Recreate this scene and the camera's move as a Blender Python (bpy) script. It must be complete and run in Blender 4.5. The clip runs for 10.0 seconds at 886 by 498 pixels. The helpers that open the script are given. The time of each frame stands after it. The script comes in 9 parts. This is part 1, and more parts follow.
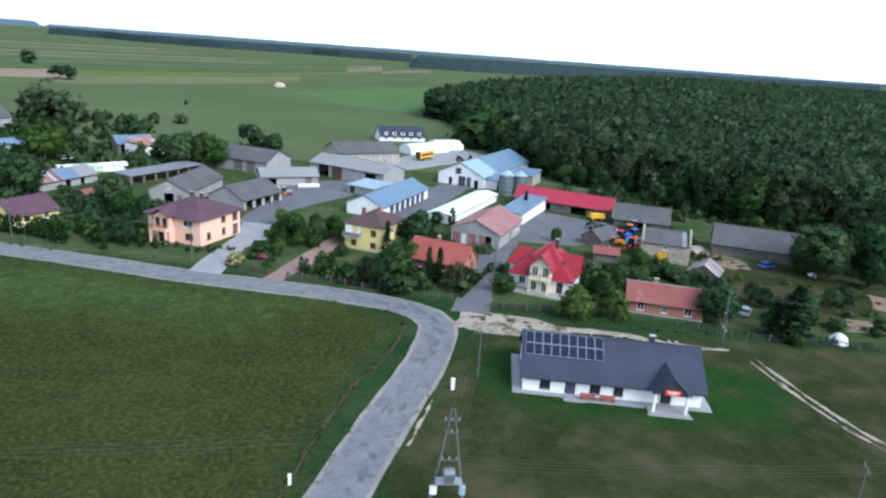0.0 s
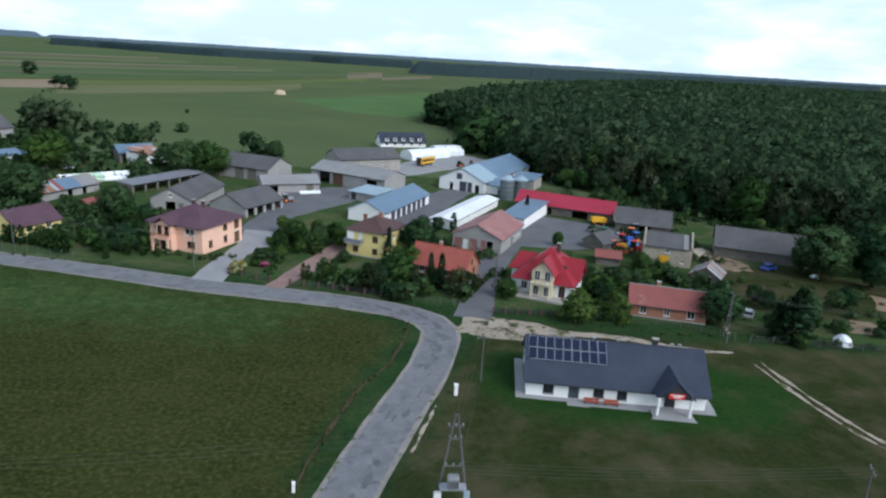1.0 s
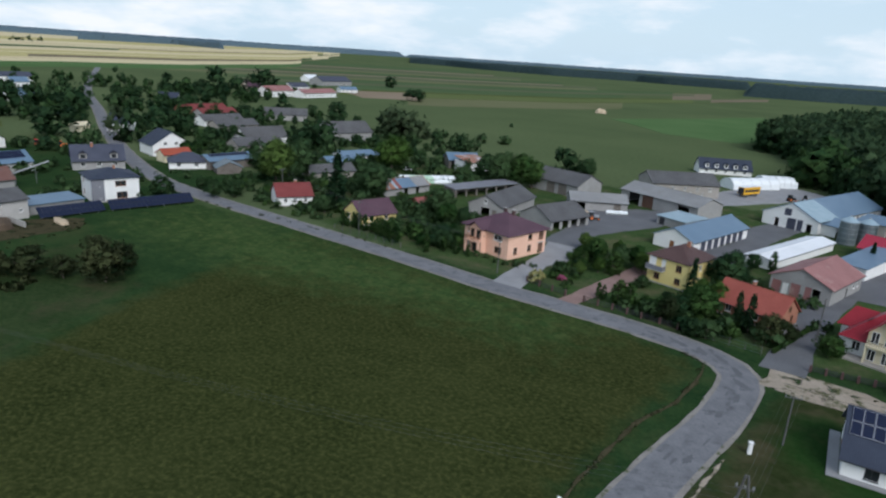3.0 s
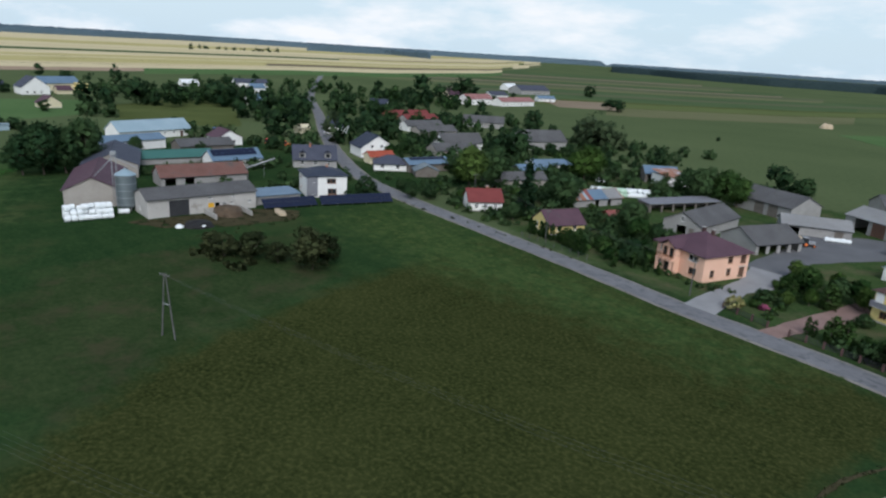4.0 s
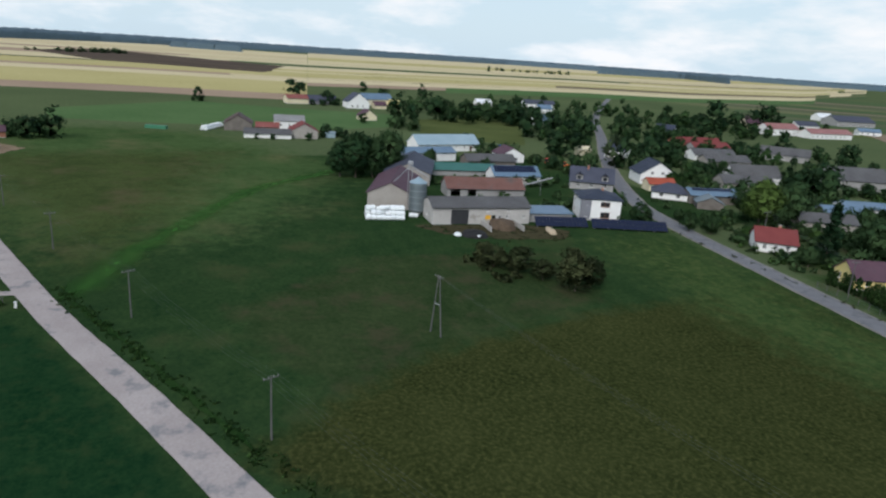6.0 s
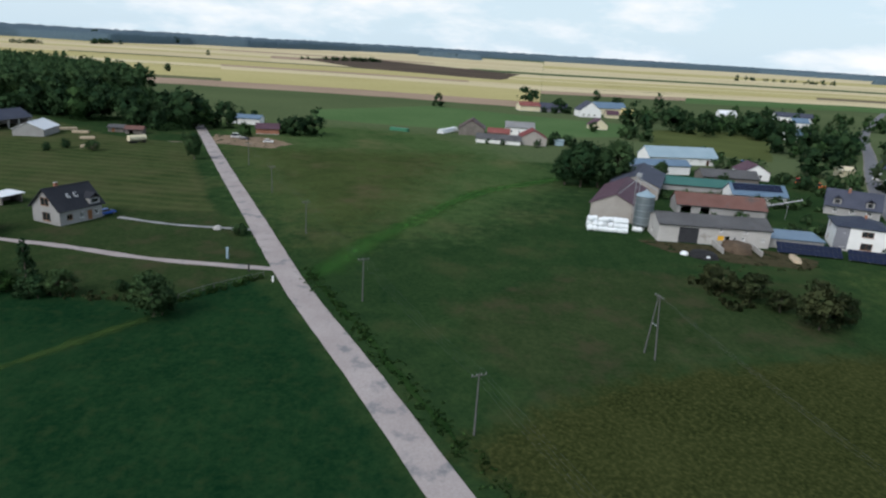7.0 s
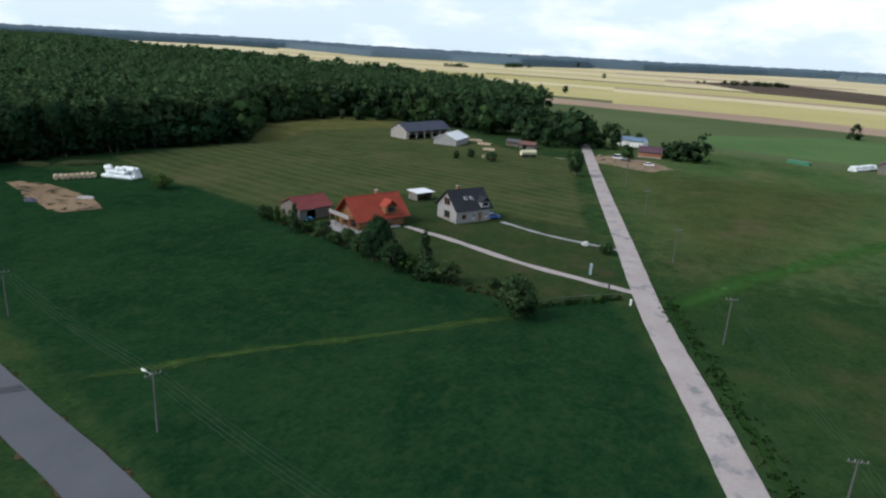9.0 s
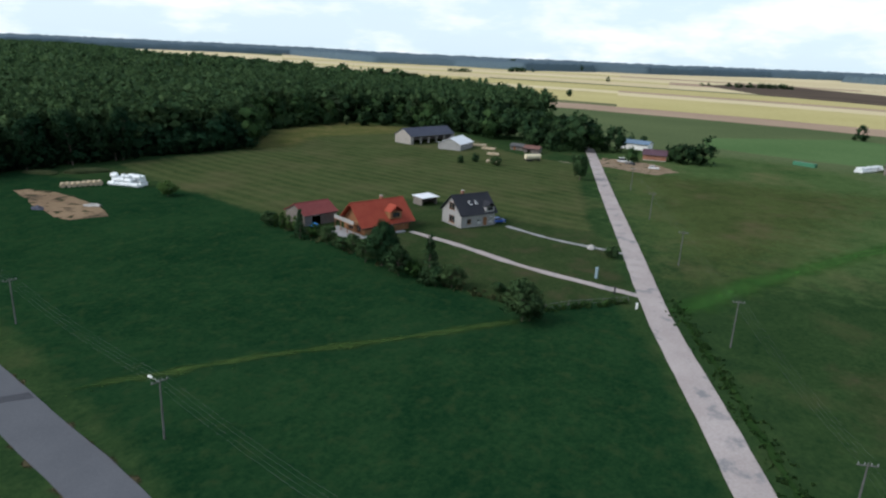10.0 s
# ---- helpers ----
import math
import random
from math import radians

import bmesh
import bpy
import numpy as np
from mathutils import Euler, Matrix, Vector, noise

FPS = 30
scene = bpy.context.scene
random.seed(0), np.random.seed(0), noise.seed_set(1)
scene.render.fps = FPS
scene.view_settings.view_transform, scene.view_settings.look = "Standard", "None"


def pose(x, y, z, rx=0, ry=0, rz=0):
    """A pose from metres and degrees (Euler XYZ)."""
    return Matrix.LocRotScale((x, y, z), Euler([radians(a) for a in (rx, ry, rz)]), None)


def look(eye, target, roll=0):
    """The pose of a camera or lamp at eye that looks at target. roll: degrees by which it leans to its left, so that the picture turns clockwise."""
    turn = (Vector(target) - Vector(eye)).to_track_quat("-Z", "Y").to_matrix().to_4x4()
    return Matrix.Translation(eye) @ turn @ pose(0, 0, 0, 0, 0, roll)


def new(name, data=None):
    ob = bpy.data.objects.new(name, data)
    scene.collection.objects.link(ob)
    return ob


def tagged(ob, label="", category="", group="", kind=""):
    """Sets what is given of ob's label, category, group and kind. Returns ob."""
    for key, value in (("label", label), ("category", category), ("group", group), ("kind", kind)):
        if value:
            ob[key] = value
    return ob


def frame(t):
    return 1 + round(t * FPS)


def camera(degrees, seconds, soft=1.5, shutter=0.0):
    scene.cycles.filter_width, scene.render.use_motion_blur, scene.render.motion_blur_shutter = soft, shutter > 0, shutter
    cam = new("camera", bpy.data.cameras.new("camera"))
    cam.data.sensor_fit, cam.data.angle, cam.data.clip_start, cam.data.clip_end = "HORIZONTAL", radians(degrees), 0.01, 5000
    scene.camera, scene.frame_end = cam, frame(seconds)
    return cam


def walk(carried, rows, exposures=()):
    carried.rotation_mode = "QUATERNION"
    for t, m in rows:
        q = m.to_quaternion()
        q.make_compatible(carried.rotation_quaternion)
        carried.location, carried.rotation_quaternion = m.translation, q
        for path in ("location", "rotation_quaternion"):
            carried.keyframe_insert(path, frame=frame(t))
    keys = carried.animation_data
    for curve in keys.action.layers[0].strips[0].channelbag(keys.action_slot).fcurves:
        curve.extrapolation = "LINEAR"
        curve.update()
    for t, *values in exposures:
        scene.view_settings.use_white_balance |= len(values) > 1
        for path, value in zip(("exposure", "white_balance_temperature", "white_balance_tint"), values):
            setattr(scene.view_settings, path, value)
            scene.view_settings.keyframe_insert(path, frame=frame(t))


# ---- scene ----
cam = camera(67.89, 10.0, soft=2.3)
walk(cam, [
    (0.0, pose(0, 0, 42, 73.21, -3.94, 0.00)),
    (0.5, pose(0, 0, 42, 73.45, -3.64, 0.01)),
    (1.0, pose(0, 0, 42, 73.68, -3.31, -0.03)),
    (1.3, pose(0, 0, 42, 73.79, -3.09, 0.05)),
    (1.5, pose(0, 0, 42, 73.81, -3.07, 1.85)),
    (2.0, pose(0, 0, 42, 73.67, -3.21, 11.55)),
    (2.2, pose(0, 0, 42, 73.57, -3.33, 15.16)),
    (3.3, pose(0, 0, 42, 73.51, -3.61, 31.30)),
    (3.5, pose(0, 0, 42, 73.40, -3.48, 34.62)),
    (4.0, pose(0, 0, 42, 73.27, -3.46, 43.54)),
    (4.5, pose(0, 0, 42, 73.21, -3.38, 51.20)),
    (4.8, pose(0, 0, 42, 73.22, -3.36, 54.91)),
    (5.0, pose(0, 0, 42, 73.26, -3.34, 55.71)),
    (5.2, pose(0, 0, 42, 73.33, -3.10, 55.82)),
    (6.3, pose(0, 0, 42, 73.35, -3.90, 73.89)),
    (6.5, pose(0, 0, 42, 73.12, -3.59, 77.66)),
    (7.0, pose(0, 0, 42, 72.99, -3.53, 87.13)),
    (7.5, pose(0, 0, 42, 72.93, -3.47, 95.83)),
    (8.0, pose(0, 0, 42, 72.91, -3.32, 104.08)),
    (8.5, pose(0, 0, 42, 72.93, -3.30, 112.22)),
    (8.8, pose(0, 0, 42, 72.93, -3.21, 117.05)),
    (9.0, pose(0, 0, 42, 72.95, -3.18, 119.40)),
    (9.5, pose(0, 0, 42, 73.16, -2.91, 119.70)),
    (10.0, pose(0, 0, 42, 73.35, -2.63, 119.70)),
], exposures=[(0.0, 1.06, 5680, 9), (0.5, 0.80, 5660, 9), (1.0, 0.47, 5920, 9), (1.6, 0.26, 6010, 10), (2.2, 0.20, 6000, 10), (3.5, 0.13, 6100, 10), (6.0, 0.14, 6250, 10), (7.5, 0.26, 6300, 10), (10.0, 0.40, 6350, 10)])

# ---- sky and sun ----
SUN_AZ, SUN_EL = 132.0, 38.0
world = bpy.data.worlds.new("world")
scene.world = world
world.use_nodes = True
wt = world.node_tree
wt.nodes.clear()
w_out = wt.nodes.new("ShaderNodeOutputWorld")
w_bg = wt.nodes.new("ShaderNodeBackground")
sky = wt.nodes.new("ShaderNodeTexSky")
sky.sky_type = "NISHITA"
sky.sun_disc = False
sky.sun_elevation, sky.sun_rotation = radians(SUN_EL), radians(SUN_AZ)
sky.dust_density, sky.air_density = 1.5, 1.0
w_co = wt.nodes.new("ShaderNodeTexCoord")
w_map = wt.nodes.new("ShaderNodeMapping")
w_map.inputs["Scale"].default_value = (2.4, 2.4, 8.0)
w_no = wt.nodes.new("ShaderNodeTexNoise")
w_no.inputs["Scale"].default_value, w_no.inputs["Detail"].default_value = 2.2, 7.0
w_no.inputs["Roughness"].default_value = 0.58
w_ra = wt.nodes.new("ShaderNodeValToRGB")
w_ra.color_ramp.elements[0].position, w_ra.color_ramp.elements[0].color = 0.42, (0.88, 0.88, 0.88, 1)
w_ra.color_ramp.elements[1].position, w_ra.color_ramp.elements[1].color = 0.62, (1, 1, 1, 1)
w_mix = wt.nodes.new("ShaderNodeMix")
w_mix.data_type = "RGBA"
w_tint = wt.nodes.new("ShaderNodeValToRGB")
w_tint.color_ramp.elements[0].position, w_tint.color_ramp.elements[0].color = 0.46, (0.70, 0.845, 0.935, 1)
w_tint.color_ramp.elements[1].position, w_tint.color_ramp.elements[1].color = 0.66, (1.0, 1.0, 1.0, 1)
w_gain = wt.nodes.new("ShaderNodeMix")
w_gain.data_type, w_gain.blend_type = "RGBA", "MULTIPLY"
w_gain.inputs["Factor"].default_value, w_gain.inputs["B"].default_value = 1.0, (8.8, 8.8, 8.8, 1)
w_bg.inputs["Strength"].default_value = 0.10
wt.links.new(w_co.outputs["Generated"], w_map.inputs["Vector"])
wt.links.new(w_map.outputs["Vector"], w_no.inputs["Vector"])
wt.links.new(w_no.outputs["Fac"], w_ra.inputs["Fac"])
w_sep = wt.nodes.new("ShaderNodeSeparateXYZ")
w_thin = wt.nodes.new("ShaderNodeMapRange")
w_thin.inputs["From Min"].default_value, w_thin.inputs["From Max"].default_value = 0.02, 0.75
w_thin.inputs["To Min"].default_value, w_thin.inputs["To Max"].default_value = 1.0, 0.24
w_mul = wt.nodes.new("ShaderNodeMath")
w_mul.operation = "MULTIPLY"
wt.links.new(w_co.outputs["Generated"], w_sep.inputs["Vector"])
wt.links.new(w_sep.outputs["Z"], w_thin.inputs["Value"])
wt.links.new(w_ra.outputs["Color"], w_mul.inputs[0])
wt.links.new(w_thin.outputs["Result"], w_mul.inputs[1])
wt.links.new(w_mul.outputs[0], w_mix.inputs["Factor"])
wt.links.new(w_no.outputs["Fac"], w_tint.inputs["Fac"])
wt.links.new(w_tint.outputs["Color"], w_gain.inputs["A"])
wt.links.new(w_gain.outputs["Result"], w_mix.inputs["B"])
wt.links.new(sky.outputs["Color"], w_mix.inputs["A"])
wt.links.new(w_mix.outputs["Result"], w_bg.inputs["Color"])
wt.links.new(w_bg.outputs["Background"], w_out.inputs["Surface"])

sun = new("sun", bpy.data.lights.new("sun", "SUN"))
sun.data.energy, sun.data.angle, sun.data.color = 1.9, radians(36), (1.0, 0.97, 0.93)
saz, sel = radians(SUN_AZ), radians(SUN_EL)
sun.matrix_world = look((math.sin(saz) * math.cos(sel) * 100, math.cos(saz) * math.cos(sel) * 100, math.sin(sel) * 100), (0, 0, 0))


# ---- materials ----
def surface(name, dark, light, scale=1.0, fine=12.0, rough=0.85, bump=0.2, metal=0.0, stripes=None, spots=None, per_object=0.0, per_island=0.0, spec=0.3, fade=False):
    """A two-scale procedural surface between two colours. stripes: (axis, per metre, depth) ribs; spots: (colour, amount, scale)."""
    m = bpy.data.materials.new(name)
    m.use_nodes = True
    t = m.node_tree
    b = t.nodes["Principled BSDF"]
    b.inputs["Roughness"].default_value, b.inputs["Metallic"].default_value = rough, metal
    b.inputs["Specular IOR Level"].default_value = spec
    co = t.nodes.new("ShaderNodeTexCoord")
    pos = t.nodes.new("ShaderNodeNewGeometry").outputs["Position"]
    n1 = t.nodes.new("ShaderNodeTexNoise")
    n1.inputs["Scale"].default_value, n1.inputs["Detail"].default_value = scale, 5.0
    n2 = t.nodes.new("ShaderNodeTexNoise")
    n2.inputs["Scale"].default_value, n2.inputs["Detail"].default_value = fine, 4.0
    t.links.new(pos, n1.inputs["Vector"])
    t.links.new(pos, n2.inputs["Vector"])
    add = t.nodes.new("ShaderNodeMath")
    add.operation = "MULTIPLY_ADD"
    add.inputs[1].default_value = 0.45
    t.links.new(n2.outputs["Fac"], add.inputs[0])
    half = t.nodes.new("ShaderNodeMath")
    half.operation = "MULTIPLY"
    half.inputs[1].default_value = 0.55
    t.links.new(n1.outputs["Fac"], half.inputs[0])
    t.links.new(half.outputs[0], add.inputs[2])
    last = add.outputs[0]
    for amount, node, socket in ((per_object, "ShaderNodeObjectInfo", "Random"), (per_island, "ShaderNodeNewGeometry", "Random Per Island")):
        if amount:
            k = t.nodes.new("ShaderNodeMath")
            k.operation = "MULTIPLY_ADD"
            k.inputs[1].default_value = amount
            t.links.new(t.nodes.new(node).outputs[socket], k.inputs[0])
            sub = t.nodes.new("ShaderNodeMath")
            sub.operation = "ADD"
            sub.inputs[1].default_value = -amount / 2
            t.links.new(last, sub.inputs[0])
            t.links.new(sub.outputs[0], k.inputs[2])
            last = k.outputs[0]
    ramp = t.nodes.new("ShaderNodeValToRGB")
    ramp.color_ramp.elements[0].position, ramp.color_ramp.elements[0].color = 0.33, (*dark, 1)
    ramp.color_ramp.elements[1].position, ramp.color_ramp.elements[1].color = 0.67, (*light, 1)
    t.links.new(last, ramp.inputs["Fac"])
    col = ramp.outputs["Color"]
    if spots:
        n3 = t.nodes.new("ShaderNodeTexNoise")
        n3.inputs["Scale"].default_value, n3.inputs["Detail"].default_value, n3.inputs["Roughness"].default_value = spots[2], 6.0, 0.65
        t.links.new(pos, n3.inputs["Vector"])
        r3 = t.nodes.new("ShaderNodeMapRange")
        r3.inputs["From Min"].default_value, r3.inputs["From Max"].default_value = 0.62 - 0.25 * spots[1], 0.74 - 0.25 * spots[1]
        t.links.new(n3.outputs["Fac"], r3.inputs["Value"])
        mx = t.nodes.new("ShaderNodeMix")
        mx.data_type = "RGBA"
        mx.inputs["B"].default_value = (*spots[0], 1)
        t.links.new(r3.outputs["Result"], mx.inputs["Factor"])
        t.links.new(col, mx.inputs["A"])
        col = mx.outputs["Result"]
    t.links.new(col, b.inputs["Base Color"])
    bp = t.nodes.new("ShaderNodeBump")
    bp.inputs["Strength"].default_value, bp.inputs["Distance"].default_value = bump, 0.1
    t.links.new(n2.outputs["Fac"], bp.inputs["Height"])
    if stripes:
        axis, per, depth = stripes
        sep = t.nodes.new("ShaderNodeSeparateXYZ")
        t.links.new(co.outputs["Object"], sep.inputs["Vector"])
        mul = t.nodes.new("ShaderNodeMath")
        mul.operation = "MULTIPLY"
        mul.inputs[1].default_value = per * 2 * math.pi
        t.links.new(sep.outputs[axis], mul.inputs[0])
        sn = t.nodes.new("ShaderNodeMath")
        sn.operation = "SINE"
        t.links.new(mul.outputs[0], sn.inputs[0])
        b2 = t.nodes.new("ShaderNodeBump")
        b2.inputs["Strength"].default_value, b2.inputs["Distance"].default_value = 0.8, depth
        t.links.new(sn.outputs[0], b2.inputs["Height"])
        t.links.new(bp.outputs["Normal"], b2.inputs["Normal"])
        bp = b2
    t.links.new(bp.outputs["Normal"], b.inputs["Normal"])
    if fade:
        at = t.nodes.new("ShaderNodeAttribute")
        at.attribute_name = "fade"
        n4 = t.nodes.new("ShaderNodeTexNoise")
        n4.inputs["Scale"].default_value, n4.inputs["Detail"].default_value = 0.35, 6.0
        t.links.new(pos, n4.inputs["Vector"])
        df = t.nodes.new("ShaderNodeMath")
        df.operation = "SUBTRACT"
        t.links.new(at.outputs["Fac"], df.inputs[0])
        t.links.new(n4.outputs["Fac"], df.inputs[1])
        mr = t.nodes.new("ShaderNodeMapRange")
        mr.inputs["From Min"].default_value, mr.inputs["From Max"].default_value = -0.06, 0.06 if fade is True else fade
        t.links.new(df.outputs[0], mr.inputs["Value"])
        tr = t.nodes.new("ShaderNodeBsdfTransparent")
        ms = t.nodes.new("ShaderNodeMixShader")
        t.links.new(mr.outputs["Result"], ms.inputs["Fac"])
        t.links.new(tr.outputs[0], ms.inputs[1])
        t.links.new(b.outputs[0], ms.inputs[2])
        t.links.new(ms.outputs[0], t.nodes["Material Output"].inputs["Surface"])
    return m


def glassy(name, color, rough=0.06, transmission=0.6):
    m = bpy.data.materials.new(name)
    m.use_nodes = True
    b = m.node_tree.nodes["Principled BSDF"]
    b.inputs["Base Color"].default_value = (*color, 1)
    b.inputs["Roughness"].default_value, b.inputs["Transmission Weight"].default_value = rough, transmission
    return m


from mathutils import geometry

M = {}
# ground
M["pasture"] = surface("pasture", (0.064, 0.101, 0.046), (0.094, 0.133, 0.064), 0.010, 0.4, 0.95, 0.4)
M["bright_crop"] = surface("bright_crop", (0.072, 0.132, 0.050), (0.102, 0.166, 0.068), 0.02, 0.4, 0.95, 0.3)
M["maize"] = surface("maize", (0.066, 0.086, 0.030), (0.105, 0.125, 0.046), 0.04, 0.9, 0.95, 0.8)
# stubble, ripe and straw are brightened to carry sunshine in their colours
M["stubble"] = surface("stubble", (0.49, 0.41, 0.25), (0.60, 0.51, 0.32), 0.004, 0.2, 0.95, 0.2)
M["ripe"] = surface("ripe", (0.40, 0.35, 0.150), (0.50, 0.44, 0.215), 0.006, 0.2, 0.95, 0.2)
M["straw"] = surface("straw", (0.53, 0.455, 0.275), (0.63, 0.545, 0.35), 0.004, 0.2, 0.95, 0.2)
M["bare_soil"] = surface("bare_soil", (0.30, 0.22, 0.16), (0.40, 0.30, 0.22), 0.01, 0.3, 0.95, 0.3)
M["ploughed"] = surface("ploughed", (0.075, 0.060, 0.048), (0.12, 0.095, 0.075), 0.01, 0.3, 0.95, 0.4)
M["tan_grass"] = surface("tan_grass", (0.120, 0.130, 0.066), (0.162, 0.165, 0.090), 0.01, 0.4, 0.95, 0.3)
M["fallow"] = surface("fallow", (0.155, 0.132, 0.090), (0.20, 0.17, 0.118), 0.01, 0.4, 0.95, 0.3)
M["lime_grass"] = surface("lime_grass", (0.094, 0.122, 0.046), (0.130, 0.155, 0.064), 0.01, 0.4, 0.95, 0.3)
M["dull_grass"] = surface("dull_grass", (0.088, 0.104, 0.058), (0.118, 0.134, 0.078), 0.01, 0.4, 0.95, 0.3)
M["soil_tan"] = surface("soil_tan", (0.21, 0.165, 0.115), (0.28, 0.225, 0.165), 0.02, 0.4, 0.95, 0.3)
M["verge"] = surface("verge", (0.20, 0.185, 0.165), (0.30, 0.28, 0.255), 0.25, 3.0, 0.95, 0.4, spots=((0.07, 0.085, 0.035), 0.25, 0.6))
M["weedy"] = surface("weedy", (0.040, 0.038, 0.020), (0.078, 0.068, 0.040), 0.3, 3.0, 0.95, 0.5, fade=True)
M["balk"] = surface("balk", (0.034, 0.068, 0.018), (0.064, 0.104, 0.030), 0.1, 1.4, 0.95, 0.4, fade=0.7)
M["wet_strip"] = surface("wet_strip", (0.030, 0.094, 0.020), (0.058, 0.140, 0.034), 0.1, 1.4, 0.95, 0.4, fade=0.7)
M["ditch"] = surface("ditch", (0.010, 0.030, 0.008), (0.026, 0.056, 0.016), 0.2, 1.5, 0.95, 0.6, fade=True)
M["asphalt"] = surface("asphalt", (0.128, 0.130, 0.140), (0.215, 0.217, 0.228), 0.35, 4.0, 0.85, 0.2, spots=((0.105, 0.108, 0.116), 0.30, 0.5))
M["tarmac"] = surface("tarmac", (0.086, 0.091, 0.102), (0.113, 0.118, 0.131), 0.12, 5.0, 0.85, 0.2)
M["dark_patch"] = surface("dark_patch", (0.055, 0.058, 0.066), (0.085, 0.088, 0.098), 0.5, 7.0, 0.85, 0.3)
M["patch"] = surface("patch", (0.106, 0.110, 0.119), (0.138, 0.141, 0.150), 0.5, 7.0, 0.8, 0.3)
M["gravel"] = surface("gravel", (0.324, 0.281, 0.269), (0.437, 0.389, 0.373), 0.15, 3.0, 0.95, 0.5, spots=((0.225, 0.222, 0.226), 0.34, 0.25))
M["sand"] = surface("sand", (0.27, 0.225, 0.175), (0.40, 0.345, 0.28), 0.3, 4.0, 0.95, 0.5, spots=((0.085, 0.092, 0.045), 0.45, 0.4), fade=True)
M["pit_sand"] = surface("pit_sand", (0.15, 0.105, 0.068), (0.27, 0.195, 0.125), 0.1, 3.0, 0.95, 0.6, spots=((0.085, 0.068, 0.048), 0.40, 0.12), fade=True)
M["paving"] = surface("paving", (0.24, 0.24, 0.245), (0.33, 0.33, 0.335), 0.3, 5.0, 0.85, 0.3)
M["dark_paving"] = surface("dark_paving", (0.105, 0.107, 0.115), (0.16, 0.162, 0.17), 0.15, 4.0, 0.85, 0.3)
M["red_paving"] = surface("red_paving", (0.22, 0.145, 0.13), (0.30, 0.21, 0.185), 0.3, 5.0, 0.85, 0.3)
M["soil"] = surface("soil", (0.17, 0.125, 0.085), (0.29, 0.22, 0.155), 0.2, 3.0, 0.95, 0.6, fade=True)
for key in list(M):
    M[key].node_tree.nodes["Principled BSDF"].inputs["Specular IOR Level"].default_value = 0.12 if key in ("asphalt", "tarmac", "patch", "paving", "dark_paving") else 0.0
# walls
M["white_plaster"] = surface("white_plaster", (0.74, 0.74, 0.72), (0.84, 0.84, 0.83), 0.4, 6.0, 0.85, 0.1)
M["cream_plaster"] = surface("cream_plaster", (0.62, 0.55, 0.38), (0.74, 0.67, 0.48), 0.4, 6.0, 0.85, 0.1)
M["yellow_plaster"] = surface("yellow_plaster", (0.70, 0.57, 0.22), (0.79, 0.66, 0.29), 0.4, 6.0, 0.85, 0.1)
M["pink_plaster"] = surface("pink_plaster", (0.74, 0.45, 0.33), (0.82, 0.53, 0.40), 0.4, 6.0, 0.85, 0.1)
M["grey_plaster"] = surface("grey_plaster", (0.262, 0.258, 0.252), (0.350, 0.346, 0.338), 0.35, 5.0, 0.9, 0.2, spots=((0.243, 0.237, 0.226), 0.15, 0.4))
M["beige_plaster"] = surface("beige_plaster", (0.292, 0.270, 0.245), (0.380, 0.355, 0.325), 0.35, 5.0, 0.9, 0.2, spots=((0.310, 0.278, 0.234), 0.12, 0.4))
M["slate_plaster"] = surface("slate_plaster", (0.16, 0.165, 0.19), (0.21, 0.215, 0.24), 0.4, 6.0, 0.85, 0.1)
M["stone"] = surface("stone", (0.258, 0.224, 0.172), (0.404, 0.361, 0.284), 0.6, 3.0, 0.95, 0.7, spots=((0.20, 0.18, 0.15), 0.2, 0.8))
M["brick"] = surface("brick", (0.28, 0.125, 0.08), (0.40, 0.19, 0.125), 0.5, 6.0, 0.9, 0.3)
M["old_wood"] = surface("old_wood", (0.115, 0.10, 0.088), (0.21, 0.19, 0.17), 0.4, 3.0, 0.9, 0.4, stripes=("X", 4.0, 0.010))
M["brown_wood"] = surface("brown_wood", (0.17, 0.075, 0.035), (0.29, 0.14, 0.065), 0.5, 5.0, 0.75, 0.3)
M["pale_wood"] = surface("pale_wood", (0.42, 0.33, 0.22), (0.56, 0.46, 0.33), 0.5, 4.0, 0.85, 0.3)
# roofs
M["navy_tile"] = surface("navy_tile", (0.034, 0.042, 0.064), (0.050, 0.060, 0.086), 0.3, 4.0, 0.7, 0.15, stripes=("X", 4.0, 0.010), spec=0.15)
M["black_tile"] = surface("black_tile", (0.020, 0.022, 0.028), (0.035, 0.037, 0.045), 0.3, 4.0, 0.7, 0.15, stripes=("X", 4.0, 0.010), spec=0.15)
M["slate_tile"] = surface("slate_tile", (0.051, 0.057, 0.081), (0.078, 0.085, 0.115), 0.3, 4.0, 0.7, 0.15, stripes=("X", 4.0, 0.010), spec=0.15)
M["red_tile"] = surface("red_tile", (0.24, 0.016, 0.026), (0.31, 0.026, 0.038), 0.3, 4.0, 0.45, 0.15, stripes=("X", 4.0, 0.010))
M["crimson_sheet"] = surface("crimson_sheet", (0.310, 0.026, 0.050), (0.378, 0.039, 0.067), 0.15, 3.0, 0.5, 0.1, stripes=("X", 4.0, 0.010))
M["orange_tile"] = surface("orange_tile", (0.27, 0.056, 0.032), (0.36, 0.084, 0.046), 0.4, 5.0, 0.7, 0.2, stripes=("X", 4.0, 0.010))
M["rust_tile"] = surface("rust_tile", (0.26, 0.046, 0.028), (0.34, 0.070, 0.042), 0.4, 5.0, 0.75, 0.2, stripes=("X", 4.0, 0.012), spec=0.15)
